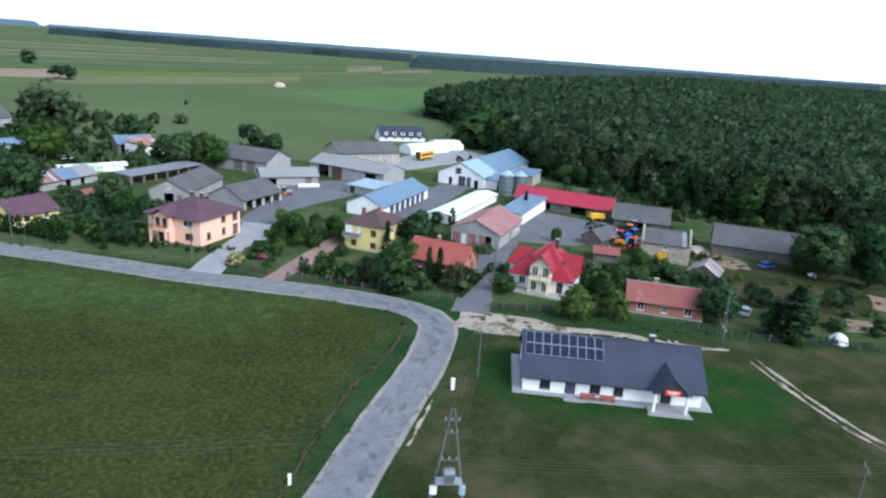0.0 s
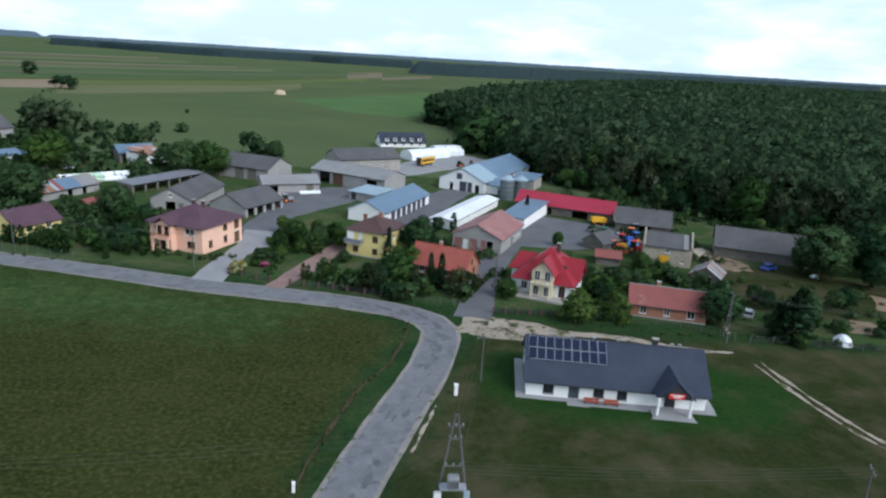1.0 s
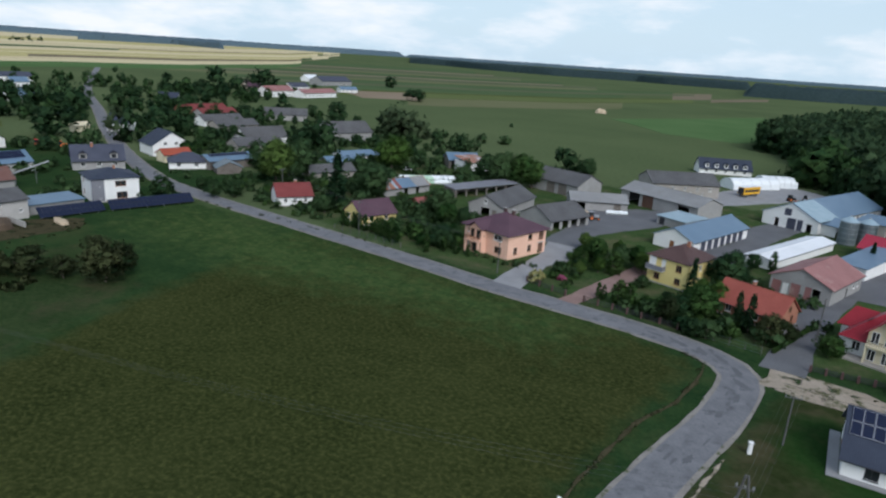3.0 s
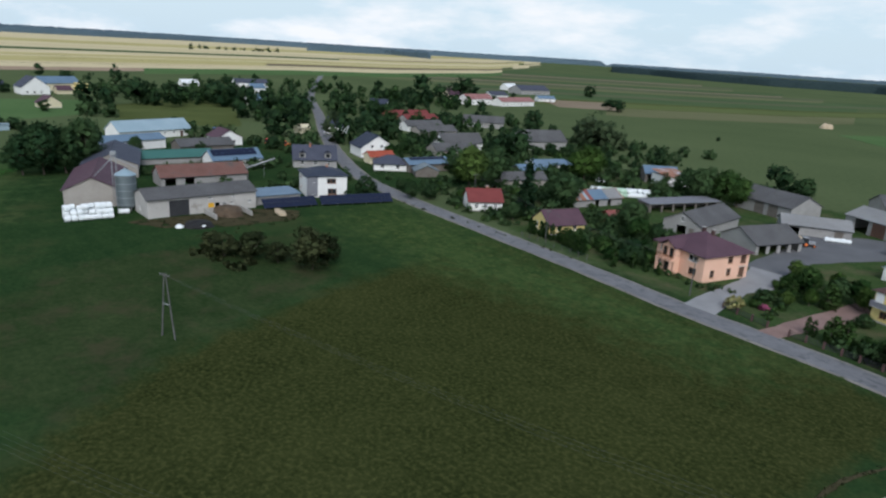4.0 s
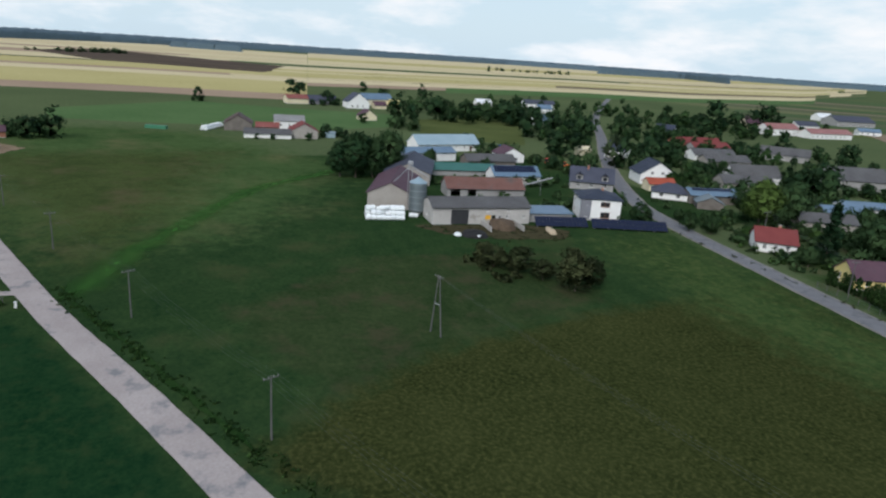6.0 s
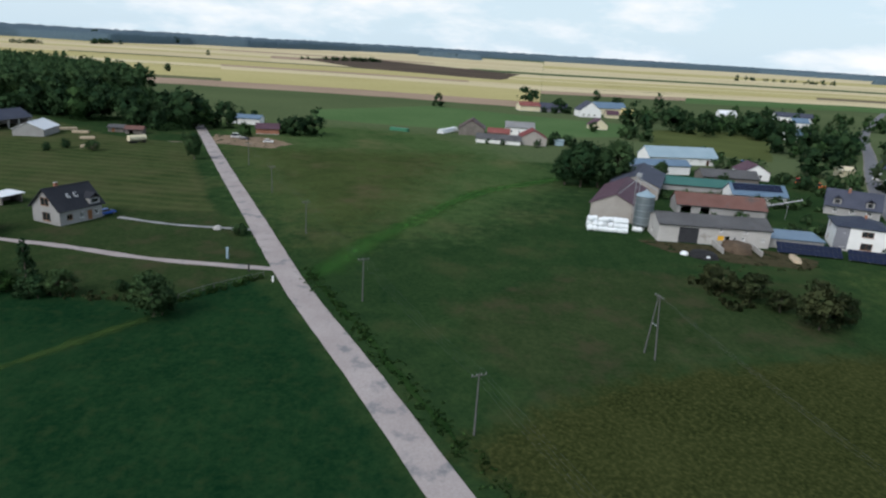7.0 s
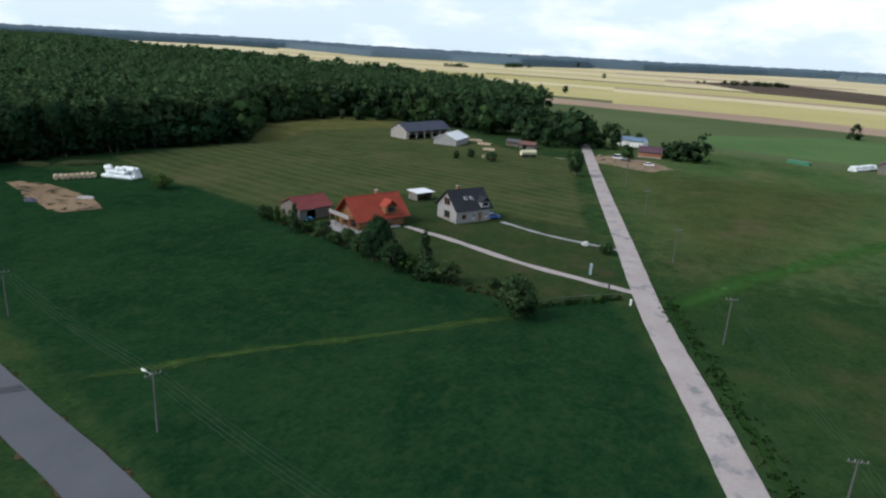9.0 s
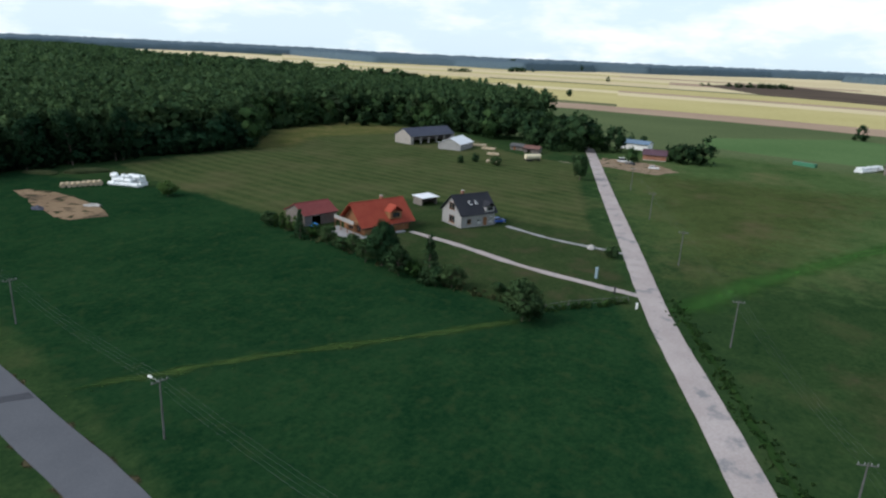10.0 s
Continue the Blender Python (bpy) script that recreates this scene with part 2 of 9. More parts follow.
M["rust_brown"] = surface("rust_brown", (0.085, 0.048, 0.036), (0.15, 0.082, 0.058), 0.5, 6.0, 0.8, 0.2, stripes=("X", 4.0, 0.010))
M["dull_red"] = surface("dull_red", (0.16, 0.040, 0.040), (0.215, 0.058, 0.054), 0.4, 5.0, 0.7, 0.2, stripes=("X", 4.0, 0.012), spec=0.15)
M["salmon_tile"] = surface("salmon_tile", (0.25, 0.062, 0.046), (0.33, 0.092, 0.068), 0.4, 5.0, 0.7, 0.2, stripes=("X", 4.0, 0.010))
M["faded_red"] = surface("faded_red", (0.25, 0.115, 0.11), (0.33, 0.165, 0.155), 0.25, 4.0, 0.7, 0.2, stripes=("X", 4.0, 0.010), spots=((0.40, 0.28, 0.25), 0.15, 0.3))
M["brick_red_sheet"] = surface("brick_red_sheet", (0.20, 0.062, 0.054), (0.27, 0.092, 0.078), 0.25, 4.0, 0.7, 0.2, stripes=("X", 4.0, 0.010), spots=((0.36, 0.22, 0.18), 0.15, 0.3))
M["plum_tile"] = surface("plum_tile", (0.080, 0.045, 0.061), (0.116, 0.067, 0.086), 0.3, 4.0, 0.7, 0.15, stripes=("X", 4.0, 0.010), spec=0.15)
M["brown_tile"] = surface("brown_tile", (0.072, 0.043, 0.041), (0.111, 0.068, 0.064), 0.3, 4.0, 0.6, 0.15, stripes=("X", 4.0, 0.010), spec=0.15)
M["dull_brown"] = surface("dull_brown", (0.135, 0.070, 0.058), (0.195, 0.105, 0.088), 0.3, 4.0, 0.7, 0.15, stripes=("X", 4.0, 0.010), spec=0.15, spots=((0.10, 0.085, 0.08), 0.25, 0.3))
M["asbestos"] = surface("asbestos", (0.085, 0.084, 0.088), (0.138, 0.138, 0.142), 0.2, 3.0, 0.9, 0.3, stripes=("X", 5.0, 0.04), spots=((0.086, 0.084, 0.080), 0.15, 0.5))
M["pale_asbestos"] = surface("pale_asbestos", (0.226, 0.226, 0.226), (0.318, 0.321, 0.325), 0.2, 3.0, 0.85, 0.3, stripes=("X", 5.0, 0.04), spots=((0.24, 0.23, 0.21), 0.12, 0.5))
M["blue_sheet"] = surface("blue_sheet", (0.108, 0.172, 0.247), (0.146, 0.219, 0.301), 0.2, 3.0, 0.45, 0.1, stripes=("X", 4.0, 0.010))
M["pale_blue_sheet"] = surface("pale_blue_sheet", (0.25, 0.345, 0.405), (0.33, 0.43, 0.485), 0.2, 3.0, 0.45, 0.1, stripes=("X", 4.0, 0.010))
M["white_sheet"] = surface("white_sheet", (0.70, 0.72, 0.74), (0.80, 0.82, 0.84), 0.2, 3.0, 0.5, 0.1, stripes=("X", 4.0, 0.010))
M["teal_sheet"] = surface("teal_sheet", (0.034, 0.120, 0.105), (0.056, 0.158, 0.135), 0.2, 3.0, 0.5, 0.1, stripes=("X", 4.0, 0.010))
M["rusty_sheet"] = surface("rusty_sheet", (0.24, 0.10, 0.06), (0.36, 0.19, 0.13), 0.5, 3.0, 0.8, 0.2, stripes=("X", 4.0, 0.010), spots=((0.45, 0.47, 0.50), 0.45, 0.35))
M["zinc"] = surface("zinc", (0.13, 0.165, 0.18), (0.20, 0.235, 0.25), 0.3, 4.0, 0.4, 0.1, metal=0.5, stripes=("Z", 1.2, 0.03))
# things
M["steel"] = surface("steel", (0.36, 0.37, 0.39), (0.48, 0.49, 0.51), 1.0, 10.0, 0.45, 0.1, metal=0.6)
M["wire"] = surface("wire", (0.07, 0.075, 0.075), (0.10, 0.105, 0.105), 1.0, 10.0, 0.6, 0.0)
M["dark_metal"] = surface("dark_metal", (0.030, 0.031, 0.035), (0.050, 0.052, 0.056), 1.0, 10.0, 0.7, 0.1, spec=0.15)
M["pole_concrete"] = surface("pole_concrete", (0.082, 0.082, 0.080), (0.123, 0.124, 0.120), 0.8, 8.0, 0.9, 0.3)
M["porcelain"] = surface("porcelain", (0.180, 0.186, 0.186), (0.228, 0.234, 0.234), 1.0, 8.0, 0.3, 0.0)
M["concrete"] = surface("concrete", (0.34, 0.33, 0.31), (0.46, 0.45, 0.43), 0.8, 8.0, 0.9, 0.3)
M["white_paint"] = surface("white_paint", (0.76, 0.76, 0.75), (0.84, 0.84, 0.83), 1.0, 8.0, 0.5, 0.05)
M["red_paint"] = surface("red_paint", (0.55, 0.03, 0.03), (0.66, 0.05, 0.045), 1.0, 8.0, 0.45, 0.05)
M["yellow_paint"] = surface("yellow_paint", (0.68, 0.36, 0.02), (0.78, 0.44, 0.04), 1.0, 8.0, 0.5, 0.1)
M["orange_paint"] = surface("orange_paint", (0.68, 0.16, 0.04), (0.78, 0.22, 0.06), 1.0, 8.0, 0.5, 0.1)
M["blue_paint"] = surface("blue_paint", (0.03, 0.10, 0.42), (0.05, 0.14, 0.52), 1.0, 8.0, 0.35, 0.05)
M["sky_blue_tarp"] = surface("sky_blue_tarp", (0.04, 0.28, 0.68), (0.07, 0.36, 0.78), 1.0, 5.0, 0.6, 0.3)
M["fence_green"] = surface("fence_green", (0.035, 0.075, 0.052), (0.06, 0.105, 0.075), 1.0, 8.0, 0.6, 0.1)
M["green_paint"] = surface("green_paint", (0.04, 0.16, 0.09), (0.06, 0.21, 0.12), 1.0, 8.0, 0.6, 0.1)
M["rubber"] = surface("rubber", (0.012, 0.012, 0.013), (0.025, 0.025, 0.026), 2.0, 12.0, 0.8, 0.1)
M["green_film"] = surface("green_film", (0.42, 0.60, 0.46), (0.54, 0.70, 0.57), 0.8, 6.0, 0.35, 0.2)
M["film_wrap"] = surface("film_wrap", (0.74, 0.78, 0.79), (0.84, 0.87, 0.88), 0.8, 6.0, 0.35, 0.2)
M["solar"] = surface("solar", (0.010, 0.015, 0.036), (0.016, 0.022, 0.050), 1.0, 8.0, 0.25, 0.0, spec=0.25)
M["glass"] = glassy("glass", (0.10, 0.12, 0.14), 0.05, 0.5)
M["shade_glass"] = glassy("shade_glass", (0.03, 0.035, 0.04), 0.06, 0.2)
# plants
M["bark"] = surface("bark", (0.075, 0.058, 0.045), (0.14, 0.115, 0.092), 1.0, 8.0, 0.95, 0.5)
M["pale_bark"] = surface("pale_bark", (0.30, 0.28, 0.25), (0.46, 0.44, 0.40), 1.0, 6.0, 0.9, 0.4, spots=((0.06, 0.055, 0.05), 0.2, 1.5))


def leaves(name, dark, light, each=0.34):
    m = surface(name, dark, light, 0.25, 2.5, 0.8, 0.0, per_object=each, per_island=0.16, spec=0.08)
    t = m.node_tree
    b = t.nodes["Principled BSDF"]
    through_leaf = t.nodes.new("ShaderNodeBsdfTranslucent")
    t.links.new(b.inputs["Base Color"].links[0].from_socket, through_leaf.inputs["Color"])
    ms = t.nodes.new("ShaderNodeMixShader")
    ms.inputs["Fac"].default_value = 0.42
    t.links.new(b.outputs[0], ms.inputs[1])
    t.links.new(through_leaf.outputs[0], ms.inputs[2])
    t.links.new(ms.outputs[0], t.nodes["Material Output"].inputs["Surface"])
    return m


M["leaf"] = leaves("leaf", (0.030, 0.082, 0.022), (0.100, 0.182, 0.052))
M["leaf_light"] = leaves("leaf_light", (0.060, 0.128, 0.026), (0.150, 0.235, 0.062))
M["leaf_dark"] = leaves("leaf_dark", (0.026, 0.070, 0.030), (0.092, 0.160, 0.064))
M["leaf_olive"] = leaves("leaf_olive", (0.034, 0.054, 0.022), (0.100, 0.118, 0.052))
M["needle"] = leaves("needle", (0.017, 0.054, 0.025), (0.051, 0.105, 0.046))
M["pine"] = leaves("pine", (0.022, 0.056, 0.028), (0.100, 0.158, 0.072), 0.0)
# distance haze is mixed into this leaf colour as a pale blue
M["hazy_far_wood"] = leaves("hazy_far_wood", (0.118, 0.180, 0.226), (0.176, 0.248, 0.298), 0.0)
# dark pine green with a blue-grey share of haze painted in
M["hazy_north_wood"] = leaves("hazy_north_wood", (0.036, 0.064, 0.068), (0.066, 0.100, 0.104), 0.0)
M["west_wood"] = leaves("west_wood", (0.024, 0.064, 0.028), (0.108, 0.184, 0.074), 0.0)
M["undergrowth"] = leaves("undergrowth", (0.022, 0.060, 0.026), (0.072, 0.134, 0.052), 0.0)
M["leaf_grey"] = leaves("leaf_grey", (0.050, 0.086, 0.040), (0.128, 0.174, 0.088), 0.2)
M["dung"] = surface("dung", (0.060, 0.042, 0.028), (0.13, 0.095, 0.065), 0.6, 3.0, 0.95, 0.7)
M["dirty_white"] = surface("dirty_white", (0.370, 0.352, 0.334), (0.510, 0.497, 0.475), 0.3, 5.0, 0.9, 0.2, spots=((0.30, 0.28, 0.25), 0.2, 0.4))
M["grove_dark"] = leaves("grove_dark", (0.016, 0.048, 0.022), (0.062, 0.116, 0.046), 0.0)
M["grove_green"] = leaves("grove_green", (0.024, 0.066, 0.024), (0.078, 0.146, 0.048), 0.0)
M["flower_pink"] = leaves("flower_pink", (0.50, 0.10, 0.25), (0.68, 0.22, 0.38))
M["flower_cream"] = leaves("flower_cream", (0.42, 0.40, 0.16), (0.58, 0.55, 0.26))


# ---- mesh helpers ----
def part(name, bm, material, parent=None, label=""):
    """Links a bmesh (or a ready mesh) as one object under its thing."""
    if isinstance(bm, bmesh.types.BMesh):
        me = bpy.data.meshes.new(name)
        bmesh.ops.recalc_face_normals(bm, faces=bm.faces)
        bm.to_mesh(me)
        bm.free()
    else:
        me = bm
    if not me.materials:
        me.materials.append(M[material])
    ob = new(name, me)
    if parent is not None:
        ob.parent = parent
    return tagged(ob, label)


def thing(name, x, y, rz=0.0, label="", category="", group="", z=0.0, kind=""):
    ob = new(name)
    ob.empty_display_size = 0.5
    ob.matrix_basis = pose(x, y, z, 0, 0, rz)
    return tagged(ob, label, category, group, kind)


def box(bm, x0, x1, y0, y1, z0, z1):
    v = [bm.verts.new((x, y, z)) for z in (z0, z1) for x, y in ((x0, y0), (x1, y0), (x1, y1), (x0, y1))]
    for f in ((3, 2, 1, 0), (4, 5, 6, 7), (0, 1, 5, 4), (1, 2, 6, 5), (2, 3, 7, 6), (3, 0, 4, 7)):
        bm.faces.new([v[i] for i in f])


def boxes(*rows):
    bm = bmesh.new()
    for r in rows:
        box(bm, *r)
    return bm


def bevelled(size, at=(0, 0, 0), width=0.04):
    bm = bmesh.new()
    bmesh.ops.create_cube(bm, size=1.0)
    bmesh.ops.scale(bm, vec=size, verts=bm.verts)
    bmesh.ops.bevel(bm, geom=bm.edges[:], offset=width, segments=2, affect="EDGES")
    bmesh.ops.translate(bm, vec=at, verts=bm.verts)
    return bm


def tube(bm, a, b, r0, r1=None, sides=8):
    a, b = Vector(a), Vector(b)
    r1 = r0 if r1 is None else r1
    q = (b - a).to_track_quat("Z", "Y")
    rings = []
    for p, r in ((a, r0), (b, r1)):
        rings.append([bm.verts.new(p + q @ Vector((r * math.cos(2 * math.pi * i / sides), r * math.sin(2 * math.pi * i / sides), 0))) for i in range(sides)])
    for i in range(sides):
        j = (i + 1) % sides
        bm.faces.new((rings[0][i], rings[0][j], rings[1][j], rings[1][i]))
    bm.faces.new(rings[0][::-1])
    bm.faces.new(rings[1])


def tubes(*rows, sides=8):
    bm = bmesh.new()
    for r in rows:
        tube(bm, *r, sides=sides)
    return bm


def slab(bm, pts, thick):
    """A flat polygon with thickness downwards along its normal."""
    p = [Vector(q) for q in pts]
    n = (p[1] - p[0]).cross(p[2] - p[0]).normalized()
    if n.z < 0:
        n = -n
    top = [bm.verts.new(q) for q in p]
    low = [bm.verts.new(q - n * thick) for q in p]
    bm.faces.new(top)
    bm.faces.new(low[::-1])
    for i in range(len(p)):
        j = (i + 1) % len(p)
        bm.faces.new((top[i], low[i], low[j], top[j]))


def mesh_from(name, verts, faces, material, normals=None):
    """A mesh from numpy arrays of triangles."""
    me = bpy.data.meshes.new(name)
    me.vertices.add(len(verts))
    me.vertices.foreach_set("co", np.asarray(verts, dtype=np.float32).ravel())
    me.loops.add(len(faces) * 3)
    me.loops.foreach_set("vertex_index", np.asarray(faces, dtype=np.int32).ravel())
    me.polygons.add(len(faces))
    me.polygons.foreach_set("loop_start", np.arange(len(faces), dtype=np.int32) * 3)
    me.update(calc_edges=True)
    me.validate()
    me.materials.append(M[material])
    if normals is not None:
        me.normals_split_custom_set_from_vertices(np.asarray(normals, dtype=np.float32))
    return me


# ---- ground ----
def ground_height(x, y):
    """Flat near the village, a slow rise in the far distance."""
    d = np.hypot(x, y)
    return 16.0 * np.clip((d - 2300.0) / 2600.0, 0, 1) ** 1.3


# grass layers of the one ground sheet, laid over the pasture in this order: colours, grain, flecks, soft border, outlines
LAYERS = [
    ("grass", (0.013, 0.033, 0.013), (0.036, 0.067, 0.023), ((0.055, 0.062, 0.027), 0.10, 0.05), 8.0, [
        [(-335, -265), (-335, -20), (-262, 20), (-265, 150), (-140, 170), (-140, 125), (140, 112), (140, -265)],
        [(-62, 5.5), (-72, 19), (-81, 37), (-89, 68), (-91, 92), (-97, 119), (-138, 125), (-138, 105), (-152, 60), (-165, 38), (-235, 62), (-262, 20), (-330, -20), (-330, -92), (-210, -51), (-150, -29), (-110, -14)],
        [(-90, 128), (-48, 120), (-5, 110), (35, 107), (85, 99), (110, 130), (90, 160), (60, 205), (30, 230), (-60, 240), (-120, 260), (-150, 200), (-130, 150)]]),
    ("garden", (0.026, 0.055, 0.019), (0.065, 0.099, 0.036), ((0.117, 0.104, 0.060), 0.28, 0.12), 6.0, [
        [(-90, 128), (-48, 120), (-5, 110), (35, 107), (85, 99), (110, 130), (90, 160), (60, 205), (30, 230), (-60, 240), (-120, 260), (-150, 200), (-130, 150)]]),
    ("west_grass", (0.030, 0.064, 0.021), (0.078, 0.120, 0.043), ((0.112, 0.114, 0.052), 0.18, 0.04), 50.0, [
        [(-175, 30), (-235, 60), (-330, 20), (-345, -20), (-338, -95), (-265, -72), (-200, -48), (-150, -26), (-150, 10)]]),
    ("dry", (0.020, 0.029, 0.010), (0.041, 0.051, 0.020), ((0.080, 0.068, 0.040), 0.36, 0.10), 6.0, [
        [(8, 95), (3.6, 80), (-0.5, 66), (-5, 47), (-14, 12), (60, 5), (130, 50), (120, 92), (60, 97), (30, 99), (12, 99)],
        [(55, 122), (70, 110), (86, 114), (98, 132), (80, 145), (62, 138)],
        ]),
    ("olive", (0.033, 0.051, 0.017), (0.069, 0.091, 0.031), ((0.090, 0.080, 0.041), 0.20, 0.06), 44.0, [
        [(-265, -66), (-135, -16), (-165, 0), (-190, 4), (-272, 24)]]),
    ("house_lawn", (0.018, 0.037, 0.013), (0.046, 0.066, 0.026), ((0.060, 0.055, 0.031), 0.20, 0.12), 6.0, [
        [(-112, -100), (-118, -116), (-165, -100), (-164, -60), (-160, -44), (-122, -26), (-100, -36), (-103, -56)],
        [(-70, 20), (-86, 44), (-94, 74), (-124, 84), (-128, 40), (-104, 8)]]),
    ("hall_green", (0.014, 0.039, 0.010), (0.028, 0.060, 0.017), ((0.054, 0.059, 0.025), 0.12, 0.12), 7.0, [
        [(9, 91), (7, 79), (13, 72), (28, 70), (45, 71), (54, 84), (40, 90), (20, 91)]]),
    ("meadow", (0.0165, 0.024, 0.008), (0.043, 0.051, 0.017), ((0.072, 0.080, 0.026), 0.34, 1.6), 9.0, [
        [(-30, 32), (-13, 53), (-9.6, 76), (-5, 94), (-7, 100), (-16, 104), (-48, 110.5), (-97, 119), (-91, 92), (-89, 68), (-81.7, 37), (-72, 19), (-62, 6.5)]]),
    ("fresh", (0.023, 0.048, 0.015), (0.056, 0.090, 0.029), ((0.085, 0.105, 0.037), 0.25, 0.5), 30.0, [
        [(-138, 124), (-97, 118), (-48, 109), (-22, 103), (-26, 92), (-50, 95), (-85, 92), (-128, 98)]]),
    ("rows", (0.027, 0.047, 0.016), (0.062, 0.084, 0.032), ((0.084, 0.082, 0.040), 0.28, 0.04), 5.0, [
        [(-122, -112), (-125, -150), (-142, -208), (-196, -204), (-212, -217), (-245, -243), (-312, -243), (-322, -200), (-318, -170), (-275, -120), (-262, -84), (-160, -46), (-158, -62), (-165, -100)]]),
    ("yellow_edge", (0.060, 0.072, 0.022), (0.110, 0.112, 0.040), ((0.130, 0.112, 0.045), 0.30, 0.10), 16.0, [
        [(-198, -204), (-214, -218), (-246, -243), (-312, -243), (-322, -205), (-300, -190), (-250, -212), (-214, -196)]]),
    ("lush", (0.005, 0.024, 0.010), (0.018, 0.048, 0.018), ((0.025, 0.046, 0.018), 0.14, 0.40), 5.0, [
        [(-34, -44), (-41, -70), (-52, -120), (-62, -215), (-112, -218), (-128, -150), (-118, -112), (-112, -88), (-104, -59), (-99, -40), (-114, -27), (-92, -14), (-68, -3.5), (-50, 4), (-28, -8)],
        ]),
]


def signed_depth(px, py, poly):
    """How far points lie inside a polygon, in metres; negative outside."""
    best = np.full(px.shape, 1e9)
    odd = np.zeros(px.shape, bool)
    for (ax, ay), (bx, by) in zip(poly, poly[1:] + poly[:1]):
        t = np.clip(((px - ax) * (bx - ax) + (py - ay) * (by - ay)) / ((bx - ax) ** 2 + (by - ay) ** 2), 0, 1)
        best = np.minimum(best, np.hypot(ax + (bx - ax) * t - px, ay + (by - ay) * t - py))
        if ay != by:
            odd ^= ((ay > py) != (by > py)) & (px < (bx - ax) * (py - ay) / (by - ay) + ax)
    return np.where(odd, best, -best)


def ground_material():
    m = surface("ground", (0.074, 0.102, 0.047), (0.108, 0.138, 0.065), 0.010, 0.5, 0.95, 0.6, spec=0.0)
    t = m.node_tree
    b = t.nodes["Principled BSDF"]
    pos = t.nodes.new("ShaderNodeNewGeometry").outputs["Position"]

    def cloud(scale, detail=5.0, rough=0.55):
        n = t.nodes.new("ShaderNodeTexNoise")
        n.inputs["Scale"].default_value, n.inputs["Detail"].default_value, n.inputs["Roughness"].default_value = scale, detail, rough
        t.links.new(pos, n.inputs["Vector"])
        return n.outputs["Fac"]

    def calc(op, a, c):
        n = t.nodes.new("ShaderNodeMath")
        n.operation = op
        for i, v in enumerate((a, c)):
            if isinstance(v, float):
                n.inputs[i].default_value = v
            else:
                t.links.new(v, n.inputs[i])
        return n.outputs[0]

    def blend(fac, a, c):
        n = t.nodes.new("ShaderNodeMix")
        n.data_type = "RGBA"
        t.links.new(fac, n.inputs["Factor"])
        t.links.new(a, n.inputs["A"])
        if isinstance(c, tuple):
            n.inputs["B"].default_value = (*c, 1)
        else:
            t.links.new(c, n.inputs["B"])
        return n.outputs["Result"]

    grain = calc("ADD", calc("ADD", calc("MULTIPLY", cloud(0.05, 6.0), 0.24), calc("MULTIPLY", cloud(0.22, 5.0, 0.6), 0.24)), calc("MULTIPLY", cloud(1.1, 6.0, 0.8), 0.52))
    ragged = cloud(0.30, 6.0)
    col = b.inputs["Base Color"].links[0].from_socket
    for name, dark, light, fleck, soft, polys in LAYERS:
        ramp = t.nodes.new("ShaderNodeValToRGB")
        ramp.color_ramp.elements[0].position, ramp.color_ramp.elements[0].color = 0.40, (*dark, 1)
        ramp.color_ramp.elements[1].position, ramp.color_ramp.elements[1].color = 0.60, (*light, 1)
        t.links.new(grain, ramp.inputs["Fac"])
        fr = t.nodes.new("ShaderNodeMapRange")
        fr.inputs["From Min"].default_value, fr.inputs["From Max"].default_value = 0.55 - 0.25 * fleck[1], 0.80 - 0.25 * fleck[1]
        t.links.new(cloud(fleck[2], 6.0, 0.65), fr.inputs["Value"])
        layer = blend(fr.outputs["Result"], ramp.outputs["Color"], fleck[0])
        if name == "rows":
            sep = t.nodes.new("ShaderNodeSeparateXYZ")
            t.links.new(pos, sep.inputs["Vector"])
            across = calc("ADD", calc("SUBTRACT", sep.outputs["X"], calc("MULTIPLY", sep.outputs["Y"], 0.165)), calc("MULTIPLY", cloud(0.03, 3.0), 5.0))
            band = calc("MULTIPLY", calc("ADD", calc("SINE", calc("MULTIPLY", across, 2 * math.pi / 5.6), 0.0), 0.7), cloud(0.08, 6.0, 0.75))
            clipped = t.nodes.new("ShaderNodeMapRange")
            clipped.inputs["From Min"].default_value, clipped.inputs["From Max"].default_value, clipped.inputs["To Max"].default_value = 0.15, 1.0, 0.52
            t.links.new(band, clipped.inputs["Value"])
            layer = blend(clipped.outputs["Result"], layer, (0.088, 0.092, 0.040))
        at = t.nodes.new("ShaderNodeAttribute")
        at.attribute_name = name
        edge = t.nodes.new("ShaderNodeMapRange")
        edge.inputs["From Min"].default_value, edge.inputs["From Max"].default_value = -0.25, 0.25
        t.links.new(calc("SUBTRACT", at.outputs["Fac"], ragged), edge.inputs["Value"])
        col = blend(edge.outputs["Result"], col, layer)
    t.links.new(col, b.inputs["Base Color"])
    return m


